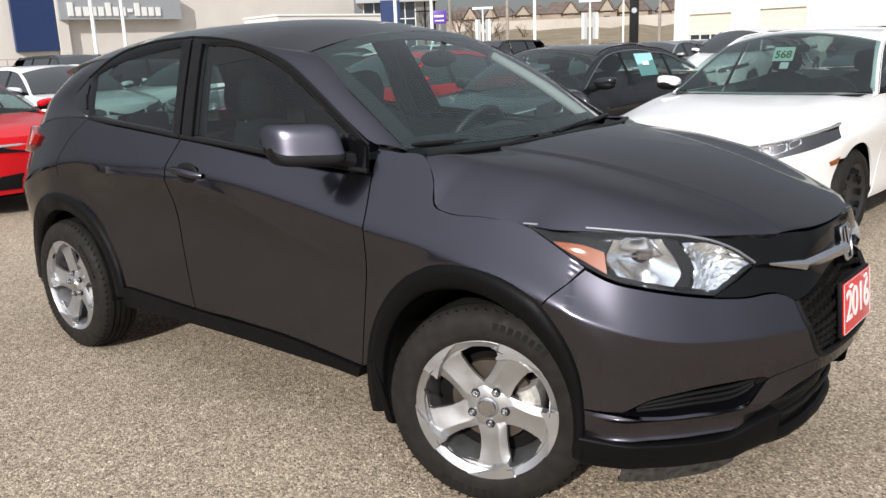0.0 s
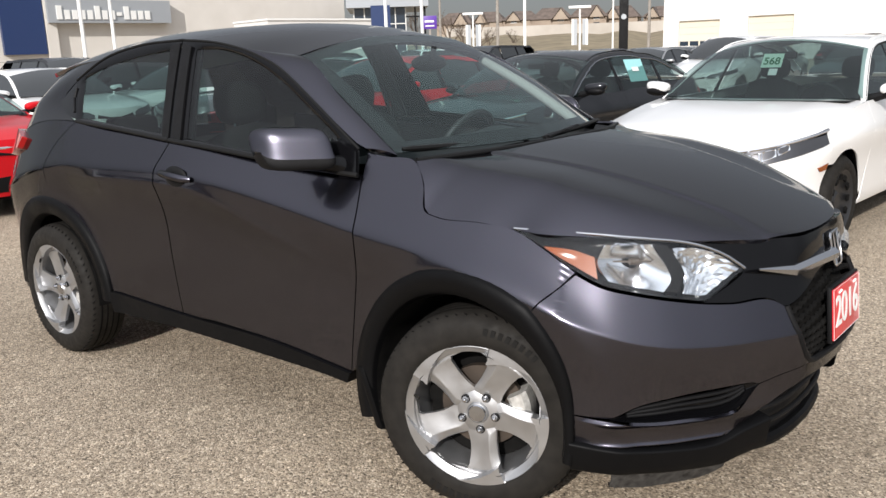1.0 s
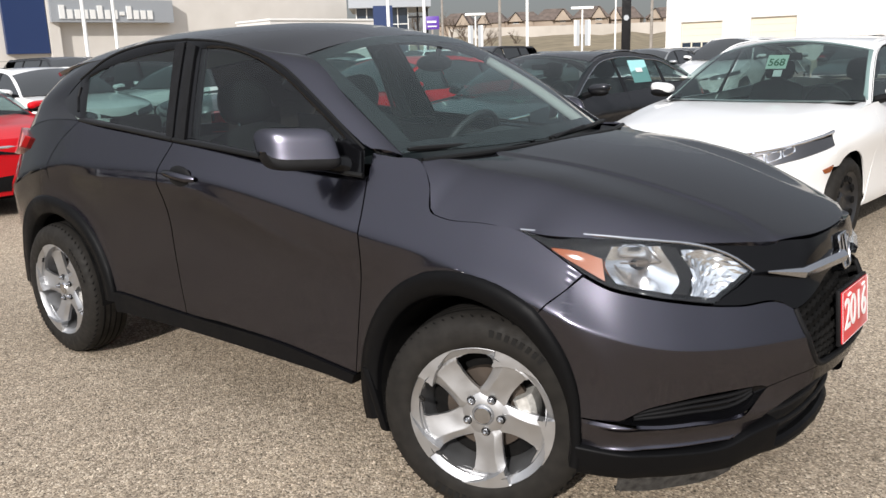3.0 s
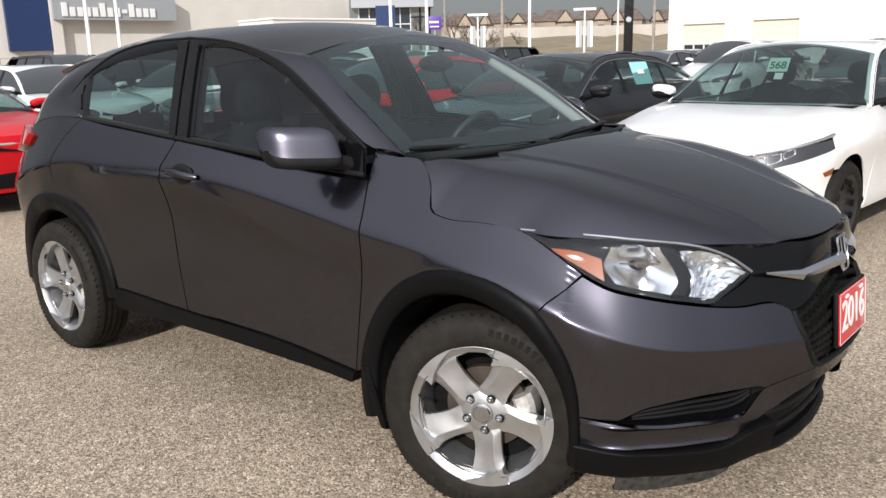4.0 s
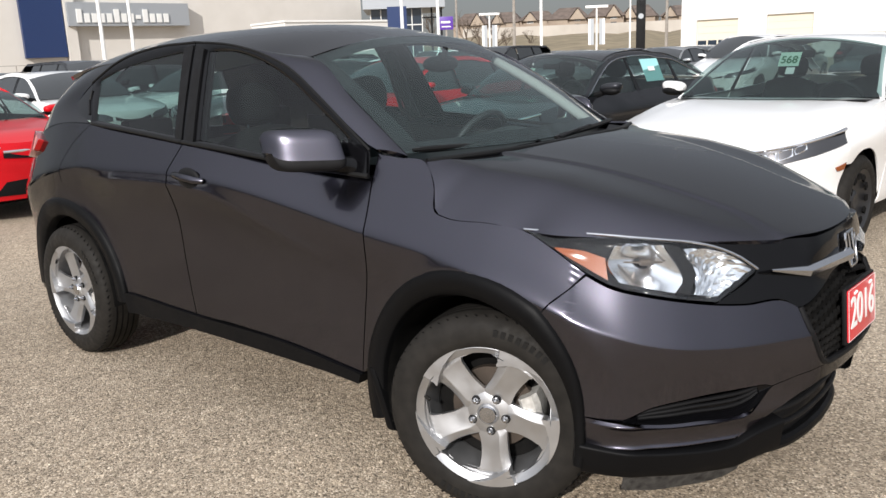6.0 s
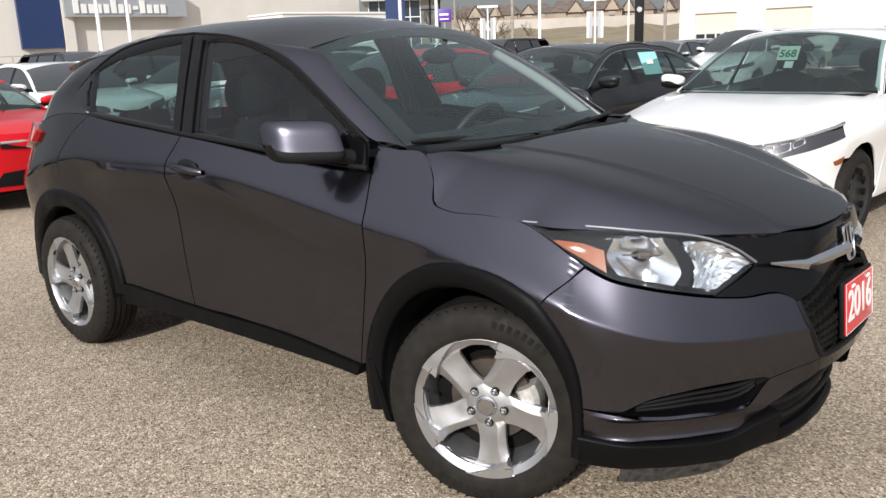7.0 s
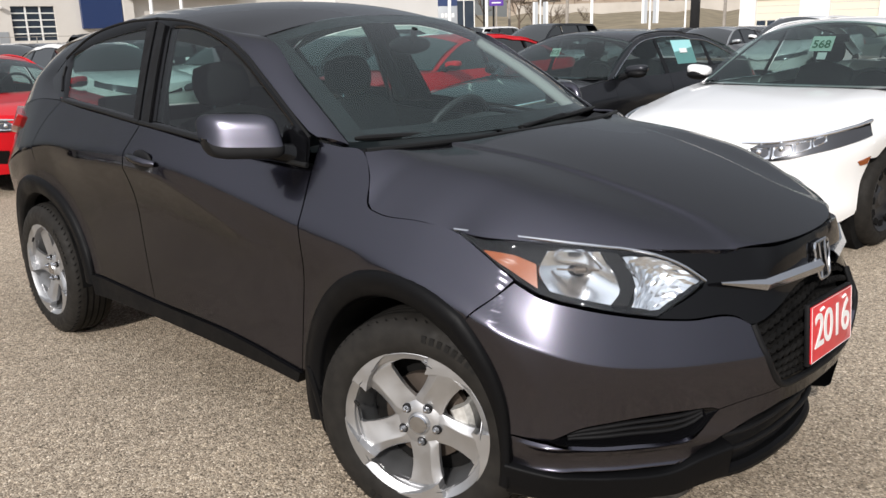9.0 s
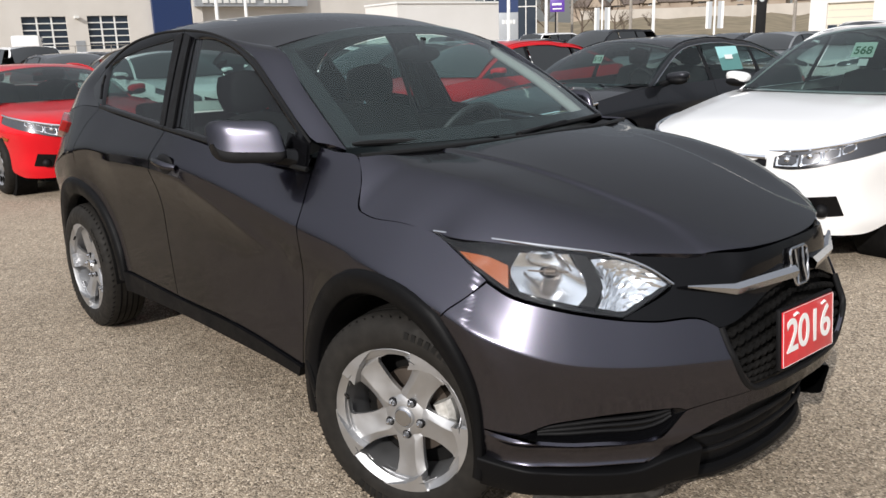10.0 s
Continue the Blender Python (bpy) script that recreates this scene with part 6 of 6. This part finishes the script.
white_far = saloon("parked_white_car", WHITE_PAINT, "white car parked in a row")
white_far.matrix_basis = pose(-10.6, 4.1, 0, 0, 0, 0)
black_far = saloon("parked_black_car", BLACK_PAINT, "black car parked in a row", tall=0.0)
black_far.matrix_basis = pose(-15.5, 4.2, 0, 0, 0, 0)
suv_far = saloon("parked_dark_wagon", DARK_PAINT, "tall dark wagon parked in a row", tall=0.22, boxy=1.0)
suv_far.matrix_basis = pose(-15.7, 7.2, 0)
silver_far = saloon("parked_silver_car", SILVER_PAINT, "silver car parked in a row")
silver_far.matrix_basis = pose(-15.6, 10.0, 0)
white_suv = saloon("parked_white_wagon", WHITE_PAINT, "tall white wagon parked in a row", tall=0.22, boxy=1.0)
white_suv.matrix_basis = pose(-6.6, 17.0, 0, 0, 0, -92)
red_far = saloon("parked_red_car", RED_PAINT, "red car parked in a row")
red_far.matrix_basis = pose(-6.75, 3.9, 0, 0, 0, -94)
fleet = [black_far, silver_far, white_far, suv_far, black_far, white_suv, silver_far, black_far]
for ob in fleet + [red_far]:
    tagged(ob, group="cars parked in the lot")
rng = random.Random(4)
# the row beside the crossover goes on
for k, ob in enumerate((black_far, white_far, suv_far)):
    copy_thing(ob, pose(-9.7 - 2.9 * k, 4.4 + 0.1 * k, 0, 0, 0, -94))
# second and third rows behind it
for k in range(9):
    if k != 4:
        copy_thing(fleet[(k * 3) % 8], pose(-17.5 + 2.85 * k, 16.9 + rng.uniform(-0.2, 0.2), 0, 0, 0, -92 + rng.uniform(-1, 1)))
for k in range(12):
    copy_thing(fleet[(k * 5 + 1) % 8], pose(-34 + 2.9 * k, 29 + rng.uniform(-0.3, 0.3), 0, 0, 0, 88 + rng.uniform(-1, 1)))
# rows behind the red saloon
for k in range(7):
    if k not in (1, 2, 3):
        copy_thing(fleet[(k + 4) % 8], pose(-15.6, 1.4 + 2.85 * k, 0, 0, 0, rng.uniform(-1, 1)))
for k in range(9):
    copy_thing(fleet[(k * 3 + 2) % 8], pose(-27.0, 2.0 + 2.9 * k, 0, 0, 0, 180 + rng.uniform(-1, 1)))
for k in range(10):
    copy_thing(fleet[(k * 5 + 3) % 8], pose(-44.0, 6.0 + 2.9 * k, 0, 0, 0, rng.uniform(-1, 1)))

# unseen cars added towards the rear, so the crossover's flank mirrors something dark
for k in range(1, 6):
    copy_thing(fleet[(k * 3 + 1) % 8], pose(-14.8, 1.0 - 2.9 * k, 0, 0, 0, rng.uniform(-1, 1)))
# the row across the aisle, mirrored in the dark paint
for k in range(6):
    copy_thing(fleet[(k * 3 + 4) % 8], pose(-11.5 + 2.95 * k, -9.6 + rng.uniform(-0.2, 0.2), 0, 0, 0, 90 + rng.uniform(-1, 1)))

STUCCO = mottled(bumpy(shader("pale_stucco", (0.74, 0.70, 0.64), 0.85), 40, 0.2, 0.01), 0.35, (0.55, 0.52, 0.475), (0.61, 0.58, 0.535))
WHITE_WALL = mottled(shader("white_metal_cladding", (0.78, 0.77, 0.74), 0.6), 0.3, (0.62, 0.61, 0.585), (0.68, 0.67, 0.65))
NAVY = shader("navy_panel", (0.012, 0.03, 0.10), 0.35)
SIGN_GREY = shader("grey_sign_panel", (0.34, 0.36, 0.38), 0.4, 0.3)
FAR_GLASS = shader("dark_building_glass", (0.02, 0.03, 0.045), 0.08)
MULLION = shader("white_mullion", (0.7, 0.7, 0.68), 0.5)
POLE_WHITE = shader("white_pole_paint", (0.78, 0.78, 0.76), 0.4)
POLE_GREY = mottled(shader("weathered_wood_pole", (0.28, 0.25, 0.22), 0.85), 3, (0.22, 0.2, 0.17), (0.32, 0.29, 0.26))
PURPLE = shader("purple_sign", (0.09, 0.03, 0.28), 0.4)
ROOFING = mottled(shader("brown_shingles", (0.16, 0.11, 0.085), 0.9), 0.8, (0.085, 0.066, 0.055), (0.15, 0.115, 0.095))
BRICK_FAR = mottled(shader("tan_brick", (0.36, 0.24, 0.18), 0.9), 0.09, (0.22, 0.165, 0.125), (0.46, 0.39, 0.31))
SOUND_WALL = mottled(shader("concrete_noise_wall", (0.42, 0.38, 0.33), 0.9), 0.2, (0.37, 0.335, 0.29), (0.46, 0.42, 0.37))
DRY_GRASS = mottled(shader("dry_grass_bank", (0.20, 0.165, 0.10), 1.0), 0.25, (0.14, 0.115, 0.07), (0.26, 0.21, 0.135), 8)
TWIG = shader("bare_twigs", (0.10, 0.075, 0.055), 0.95)

# showroom with the big sign: its front runs along one line
P0, P1 = bearing(64, 88.7), bearing(57, 93.1)
run = (P1 - P0).normalized()
run.z = 0
M_SHOW = Matrix((( run.x, -run.y, 0, P0.x), (run.y, run.x, 0, P0.y), (0, 0, 1, 0), (0, 0, 0, 1)))


def along(az):
    """Distance along the front, and from the eye, where a bearing meets it."""
    a = radians(az)
    d = np.array([-math.sin(a), math.cos(a)])
    A = np.array([[d[0], -run.x], [d[1], -run.y]])
    s = np.linalg.solve(A, np.array([P0.x - EYE0[0], P0.y - EYE0[1]]))
    return float(s[1]), float(s[0])


def zat(az, el):
    return EYE0[2] + along(az)[1] * math.tan(radians(el))


show = tagged(empty("dealership_building", M_SHOW), "pale stucco dealership with a navy panel and grey sign", "building")
x_a, x_b = along(84)[0], along(45.3)[0]


def wall_with_holes(name, xs, z0, z1, holes, mat, parent, y0=0.0, thick=0.4):
    """A wall along x from pieces round rectangular holes (x0, x1, z0, z1), in order along x."""
    def piece(lo, hi):
        box_part(name, lo, hi, mat, parent)
    x = xs[0]
    for h0, h1, a, b in holes:
        piece((x, y0, z0), (h0, y0 + thick, z1))
        if a > z0 + 0.01:
            piece((h0, y0, z0), (h1, y0 + thick, a))
        if b < z1 - 0.01:
            piece((h0, y0, b), (h1, y0 + thick, z1))
        x = h1
    piece((x, y0, z0), (xs[1], y0 + thick, z1))


wins = []
for a0, a1 in ((73.95, 71.45), (70.25, 67.85), (78.0, 75.9)):
    wins.append((along(a0)[0], along(a1)[0], 1.6, zat((a0 + a1) / 2, 2.13)))
wins.sort()
wall_with_holes("wall", (x_a, x_b), 0, 10.0, wins, STUCCO, show)
for h in wins:
    frame_ob = box_part("window", (h[0], 0.25, h[2]), (h[1], 0.30, h[3]), FAR_GLASS, show, "gridded dark workshop window")
    for q in range(1, 3):
        xq = h[0] + (h[1] - h[0]) * q / 3
        box_part("mullion", (xq - 0.07, 0.12, h[2]), (xq + 0.07, 0.25, h[3]), MULLION, frame_ob)
    for q in range(1, 5):
        zq = h[2] + (h[3] - h[2]) * q / 5
        box_part("mullion", (h[0], 0.14, zq - 0.05), (h[1], 0.25, zq + 0.05), MULLION, frame_ob)
box_part("navy_panel", (along(66.4)[0], -0.5, zat(65.2, 0.75)), (along(64.05)[0], -0.01, 9.0), NAVY, show, "navy blue wall panel")
box_part("pier", (along(64.0)[0], -0.7, 0), (along(63.4)[0], -0.01, 10), STUCCO, show)
sign = box_part("sign_panel", (along(63.9)[0], -1.2, zat(60.3, 2.52)), (along(56.8)[0], -0.01, zat(60.3, 3.9)), SIGN_GREY, show, "grey sign fascia")
# the maker's name as plain pale blocks of its size
zl = zat(60.3, 2.72)
xs0, xs1 = along(63.5)[0], along(58.0)[0]
wch = (xs1 - xs0) / 13
for k in range(13):
    tall_ch = 1.25 if k in (0, 5, 9) else (0.35 if k == 8 else 0.85)
    zz = zl + (0.35 if k == 8 else 0)
    box_part("sign_block", (xs0 + wch * (k + 0.12), -1.35, zz), (xs0 + wch * (k + 0.78), -1.2, zz + tall_ch), MULLION, sign)
box_part("wall_lamp", (along(72.0 - 1.0)[0], -0.5, zat(71, 2.0)), (along(70.75)[0], 0, zat(71, 2.14)), MULLION, show)
box_part("service_door", (along(71.2)[0] + 0.2, -0.05, 0), (along(70.4)[0] - 0.2, -0.01, 2.4), SIGN_GREY, show)
bm = bmesh.new()
for q in np.arange(x_a, x_b, 3.0):
    add_box(bm, (q - 0.03, -6.0, 0), (q + 0.03, -5.94, 1.9))
for z in (1.3, 1.88):
    add_box(bm, (x_a, -5.99, z), (x_b, -5.95, z + 0.05))
tagged(part("yard_fence", bm, POLE_GREY, None, "thin grey yard fence", False), category="fence").matrix_basis = M_SHOW

# lower wing with the glazed corner
Q0, Q1 = bearing(50.4, 69), bearing(42.7, 75.1)
wing = tagged(empty("showroom_wing"), "low white showroom wing with a glazed corner", "building")
qd = (Q1 - Q0)
qd.z = 0
ql = qd.length
qd.normalize()
wing.matrix_basis = Matrix(((qd.x, -qd.y, 0, Q0.x), (qd.y, qd.x, 0, Q0.y), (0, 0, 1, 0), (0, 0, 0, 1)))
box_part("wall", (0, 0, 0), (ql, 6, 4.45), WHITE_WALL, wing)
box_part("coping", (-0.1, -0.12, 4.45), (ql, 6, 4.6), MULLION, wing)
G0, G1 = bearing(44.7, 97), bearing(41.2, 97)
gd = (G1 - G0)
gl_len = gd.length
gd.normalize()
tower = tagged(empty("glazed_showroom", Matrix(((gd.x, -gd.y, 0, G0.x), (gd.y, gd.x, 0, G0.y), (0, 0, 1, 0), (0, 0, 0, 1)))), "glazed showroom with an overhanging flat roof", "building")
box_part("glazing", (0, 1, 0), (gl_len, 12, 6.75), FAR_GLASS, tower, "dark showroom glass")
for k in range(6):
    box_part("mullion", (gl_len * k / 5 - 0.05, 0.85, 0), (gl_len * k / 5 + 0.05, 1, 6.75), MULLION, tower)
box_part("cross_rail", (0, 0.9, 4.9), (gl_len, 1, 5.0), MULLION, tower)
for k in range(2):
    box_part("steel_column", (gl_len + 1.0 + 1.1 * k, 0.5, 0), (gl_len + 1.2 + 1.1 * k, 0.7, 6.75), MATT_BLACK, tower, "black steel column")
box_part("steel_beam", (gl_len, 0.5, 5.6), (gl_len + 2.2, 0.7, 5.75), MATT_BLACK, tower)
box_part("roof", (-0.8, -0.5, 6.75), (gl_len + 2.6, 13, 8.4), SIGN_GREY, tower, "overhanging flat roof")
T0 = bearing(42.9, 66)
totem = tagged(empty("sign_totem", pose(T0.x, T0.y, 0, 0, 0, 42.9)), "blue-grey upright sign with pale blocks", "sign")
box_part("sign_body", (-0.75, -0.15, 0), (0.75, 0.15, 5.2), SIGN_GREY, totem, "", 0.03)
box_part("sign_top", (-0.75, -0.17, 3.4), (0.75, -0.152, 5.2), NAVY, totem)
for k in range(4):
    box_part("sign_block", (-0.5 + 0.27 * k, -0.17, 2.55), (-0.30 + 0.27 * k, -0.152, 2.85), MULLION, totem)

# white building with roll-up doors
wb = tagged(empty("white_service_building", pose(0, 72, 0)), "plain white service building with beige roll-up doors", "building")
fx = lambda az: EYE0[0] - 74.7 * math.tan(radians(az))
doors = [(fx(23.15), fx(20.6), 0, 3.62), (fx(18.9), fx(16.2), 0, 3.75)]
wall_with_holes("wall", (fx(24.1), fx(-4)), 0, 12, doors, WHITE_WALL, wb)
box_part("side_wall", (fx(24.1), 0.4, 0), (fx(24.1) + 0.4, 30, 12), WHITE_WALL, wb)
BEIGE = shader("beige_door_panel", (0.62, 0.57, 0.46), 0.6)
for h in doors:
    d = box_part("roll_up_door", (h[0], 0.25, h[2]), (h[1], 0.30, h[3]), BEIGE, wb, "beige sectional door")
    for q in range(1, 6):
        zq = h[3] * q / 6
        box_part("door_seam", (h[0], 0.24, zq - 0.015), (h[1], 0.25, zq + 0.015), SIGN_GREY, d)
    for q in range(4):
        a = h[0] + (h[1] - h[0]) * (q + 0.08) / 4
        box_part("door_pane", (a, 0.23, h[3] * 0.34), (a + (h[1] - h[0]) * 0.84 / 4, 0.25, h[3] * 0.49), FAR_GLASS, d)

# poles, lamps, banners and signs
def pole(name, az, dist, height, r, mat, label, lean=0):
    p = bearing(az, dist)
    e = tagged(empty(name, pose(p.x, p.y, 0, 0, 0, az)), label, "pole")
    bm = bmesh.new()
    tube(bm, [(0, 0, 0), (0, 0, height)], [r, r * 0.7], 10)
    part("shaft", bm, mat, e)
    return e


for az, dist in ((61.85, 38), (60.07, 42), (42.55, 40), (40.12, 44), (33.18, 46)):
    pole("flag_pole", az, dist, 9.0, 0.09, POLE_WHITE, "white painted steel pole")
for az, dist, h in ((36.67, 62, 4.1), (29.52, 58, 4.1), (27.35, 70, 6.5)):
    e = pole("lamp_post", az, dist, h, 0.08, POLE_WHITE, "white lamp post with hanging banners")
    box_part("lamp_head", (-0.75, -0.15, h), (0.75, 0.15, h + 0.16), POLE_WHITE, e, "flat white lamp head", 0.03)
    if h < 5:
        for s in (-1, 1):
            box_part("banner", (min(s * 0.18, s * 0.55), -0.02, 1.7), (max(s * 0.18, s * 0.55), 0.02, 3.4), SIGN_GREY, e, "dark and pale banner")
            box_part("banner_strip", (min(s * 0.40, s * 0.55), -0.03, 1.7), (max(s * 0.40, s * 0.55), -0.02, 3.4), MULLION, e)
for az, dist, h in ((35.02, 95, 11), (25.02, 100, 11), (38.9, 120, 12)):
    e = pole("utility_pole", az, dist, h, 0.2, POLE_GREY, "weathered wooden utility pole")
    box_part("cross_arm", (-1.3, -0.1, h - 1.0), (1.3, 0.1, h - 0.8), POLE_GREY, e)
p = bearing(26.65, 50)
py = tagged(empty("black_pylon_sign", pose(p.x, p.y, 0, 0, 0, 26.65)), "black upright pylon sign", "sign")
box_part("pylon", (-0.26, -0.2, 0), (0.26, 0.2, 5.0), MATT_BLACK, py, "", 0.03)
bm = bmesh.new()
bmesh.ops.create_circle(bm, cap_ends=True, radius=0.15, segments=24)
o = part("round_mark", bm, SIGN_GREY, py)
o.matrix_basis = pose(0, -0.205, 3.15, 90, 0, 0)
p = bearing(39.6, 60)
ps = tagged(empty("purple_sign", pose(p.x, p.y, 0, 0, 0, 39.6)), "purple sign board on a post", "sign")
box_part("board", (-0.5, -0.08, 3.15), (0.5, 0.08, 4.05), PURPLE, ps, "", 0.02)
box_part("post", (-0.06, -0.05, 0), (0.06, 0.05, 3.15), POLE_GREY, ps)
box_part("pale_bar", (-0.32, -0.095, 3.32), (0.32, -0.082, 3.40), MULLION, ps)
box_part("pale_bar", (-0.36, -0.095, 3.60), (0.30, -0.082, 3.74), MULLION, ps)

# bank with the noise wall and the houses above it
rows = []
for dist, z in ((130, -0.05), (150, 0.9), (185, 2.6), (215, 5.2), (300, 6.2), (420, 7.0)):
    rows.append([(*bearing(a, dist)[:2], z + 0.5 * math.sin(a * 1.7) * (z > 0)) for a in np.linspace(52, -10, 40)])
bank = sheet("grass_bank", np.array(rows), DRY_GRASS, None, "dry grass bank", 0, flip=True)
tagged(bank, kind="structure")
bm = bmesh.new()
for k in range(24):
    a0, a1 = 38.5 - k * 0.7, 38.5 - (k + 1) * 0.7
    q0, q1 = bearing(a0, 216), bearing(a1, 216)
    v = [bm.verts.new(c) for c in ((q0.x, q0.y, 3.8), (q1.x, q1.y, 3.8), (q1.x, q1.y, 7.6), (q0.x, q0.y, 7.6))]
    w = [bm.verts.new((c.co.x - 0.1, c.co.y + 0.4, c.co.z)) for c in v]
    for i in range(4):
        bm.faces.new((v[i], v[(i + 1) % 4], w[(i + 1) % 4], w[i]))
    bm.faces.new(v[::-1]), bm.faces.new(w)
tagged(part("noise_wall", bm, SOUND_WALL, None, "long pale concrete noise wall", False), kind="structure")


def house(az, dist, w, h, roof_h, turn):
    p = bearing(az, dist)
    e = tagged(empty("house", pose(p.x, p.y, 6.0, 0, 0, az + turn)), "two-storey tan brick house with brown gables", "house", "houses on the hill")
    bm = bmesh.new()
    add_box(bm, (-w / 2, 0, -1), (w / 2, 10, h))
    part("wall", bm, BRICK_FAR, e, smooth=False)
    bm = bmesh.new()
    a = [bm.verts.new(c) for c in ((-w / 2 - 0.5, -0.6, h), (w / 2 + 0.5, -0.6, h), (w / 2 + 0.5, 10.6, h), (-w / 2 - 0.5, 10.6, h), (-w / 4, 5, h + roof_h), (w / 4, 5, h + roof_h))]
    for f in ((0, 1, 5, 4), (1, 2, 5), (2, 3, 4, 5), (3, 0, 4), (3, 2, 1, 0)):
        bm.faces.new([a[i] for i in f])
    part("roof", bm, ROOFING, e, "brown shingle roof", smooth=False)
    for gx in ((-w / 4, w / 4), (-w / 5,), (w / 4.5,))[int(turn * 7) % 3]:
        bm = bmesh.new()
        gw = w * 0.2
        b = [bm.verts.new(c) for c in ((gx - gw, -1.0, h - 0.2), (gx + gw, -1.0, h - 0.2), (gx, -1.0, h + roof_h * 0.85))]
        bm.faces.new((b[0], b[1], b[2]))
        part("gable", bm, BRICK_FAR, e, smooth=False)
        bm = bmesh.new()
        for sgn in (-1, 1):
            c = [bm.verts.new(v) for v in ((gx + sgn * (gw + 0.5), -1.5, h - 0.5), (gx, -1.5, h + roof_h * 0.9), (gx, 5, h + roof_h * 0.9), (gx + sgn * (gw + 0.5), 5, h - 0.5))]
            bm.faces.new(c)
        part("gable_roof", bm, ROOFING, e, smooth=False)
        for zz in (1.2, 3.6):
            win = box_part("window", (gx - 0.8, -0.12, zz), (gx + 0.8, -0.02, zz + 1.4), FAR_GLASS, e)
            box_part("window_frame", (gx - 0.95, -0.08, zz - 0.15), (gx + 0.95, -0.03, zz), MULLION, win)
    return e


hr = random.Random(9)
az = 38.0
while az > 20:
    house(az, 245 + hr.uniform(-4, 10), hr.uniform(9, 12), hr.uniform(3.4, 4.6), hr.uniform(2.6, 3.6), hr.uniform(-12, 12))
    az -= hr.uniform(2.0, 2.6)


def bare_tree(az, dist, h, seed):
    r = random.Random(seed)
    p = bearing(az, dist)
    e = tagged(empty("bare_tree", pose(p.x, p.y, 0.5)), "leafless tree with brown twigs", "tree", "bare trees by the bank")
    bm = bmesh.new()
    tube(bm, [(0, 0, 0), (0.1, 0, h * 0.3), (0, 0.1, h * 0.55)], [h * 0.03, h * 0.022, h * 0.012], 6)
    part("trunk", bm, TWIG, e)
    bm = bmesh.new()

    def grow(a, d, ln, rad, n):
        b = a + d * ln
        tube(bm, [a, b], [rad, rad * 0.6], 4, False)
        if n:
            for _ in range(3):
                grow(a + d * ln * r.uniform(0.4, 1), (d + Vector((r.uniform(-0.8, 0.8), r.uniform(-0.8, 0.8), r.uniform(-0.1, 0.6)))).normalized(), ln * 0.68, rad * 0.55, n - 1)
    for k in range(5):
        grow(Vector((0, 0, h * (0.25 + 0.07 * k))), Vector((r.uniform(-0.7, 0.7), r.uniform(-0.7, 0.7), 0.7)).normalized(), h * 0.26, h * 0.012, 3)
    part("branchwork", bm, TWIG, e)


for k, (a, d, h) in enumerate(((38.3, 140, 8), (37.4, 150, 7), (36.2, 160, 8), (35.6, 170, 6), (40.6, 130, 8), (34.0, 190, 6))):
    bare_tree(a, d, h, k)
# pickup and van shapes far off
van = tagged(empty("white_van", pose(*bearing(73.7, 74)[:2], 0, 0, 0, 160)), "white high-roof van parked by the fence", "van")
bm = bmesh.new()
add_box(bm, (-2.6, -1.0, 0.35), (2.0, 1.0, 2.75), 0.25)
part("van_body", bm, WHITE_PAINT, van)
bm = bmesh.new()
add_box(bm, (1.8, -0.97, 0.35), (2.9, 0.97, 1.35), 0.2)
part("van_nose", bm, WHITE_PAINT, van)
for x in (-1.8, 1.9):
    for s in (-1, 1):
        plain_wheel(van, x, s * 0.9, s, 0.34, STEEL_WHEEL, 16)
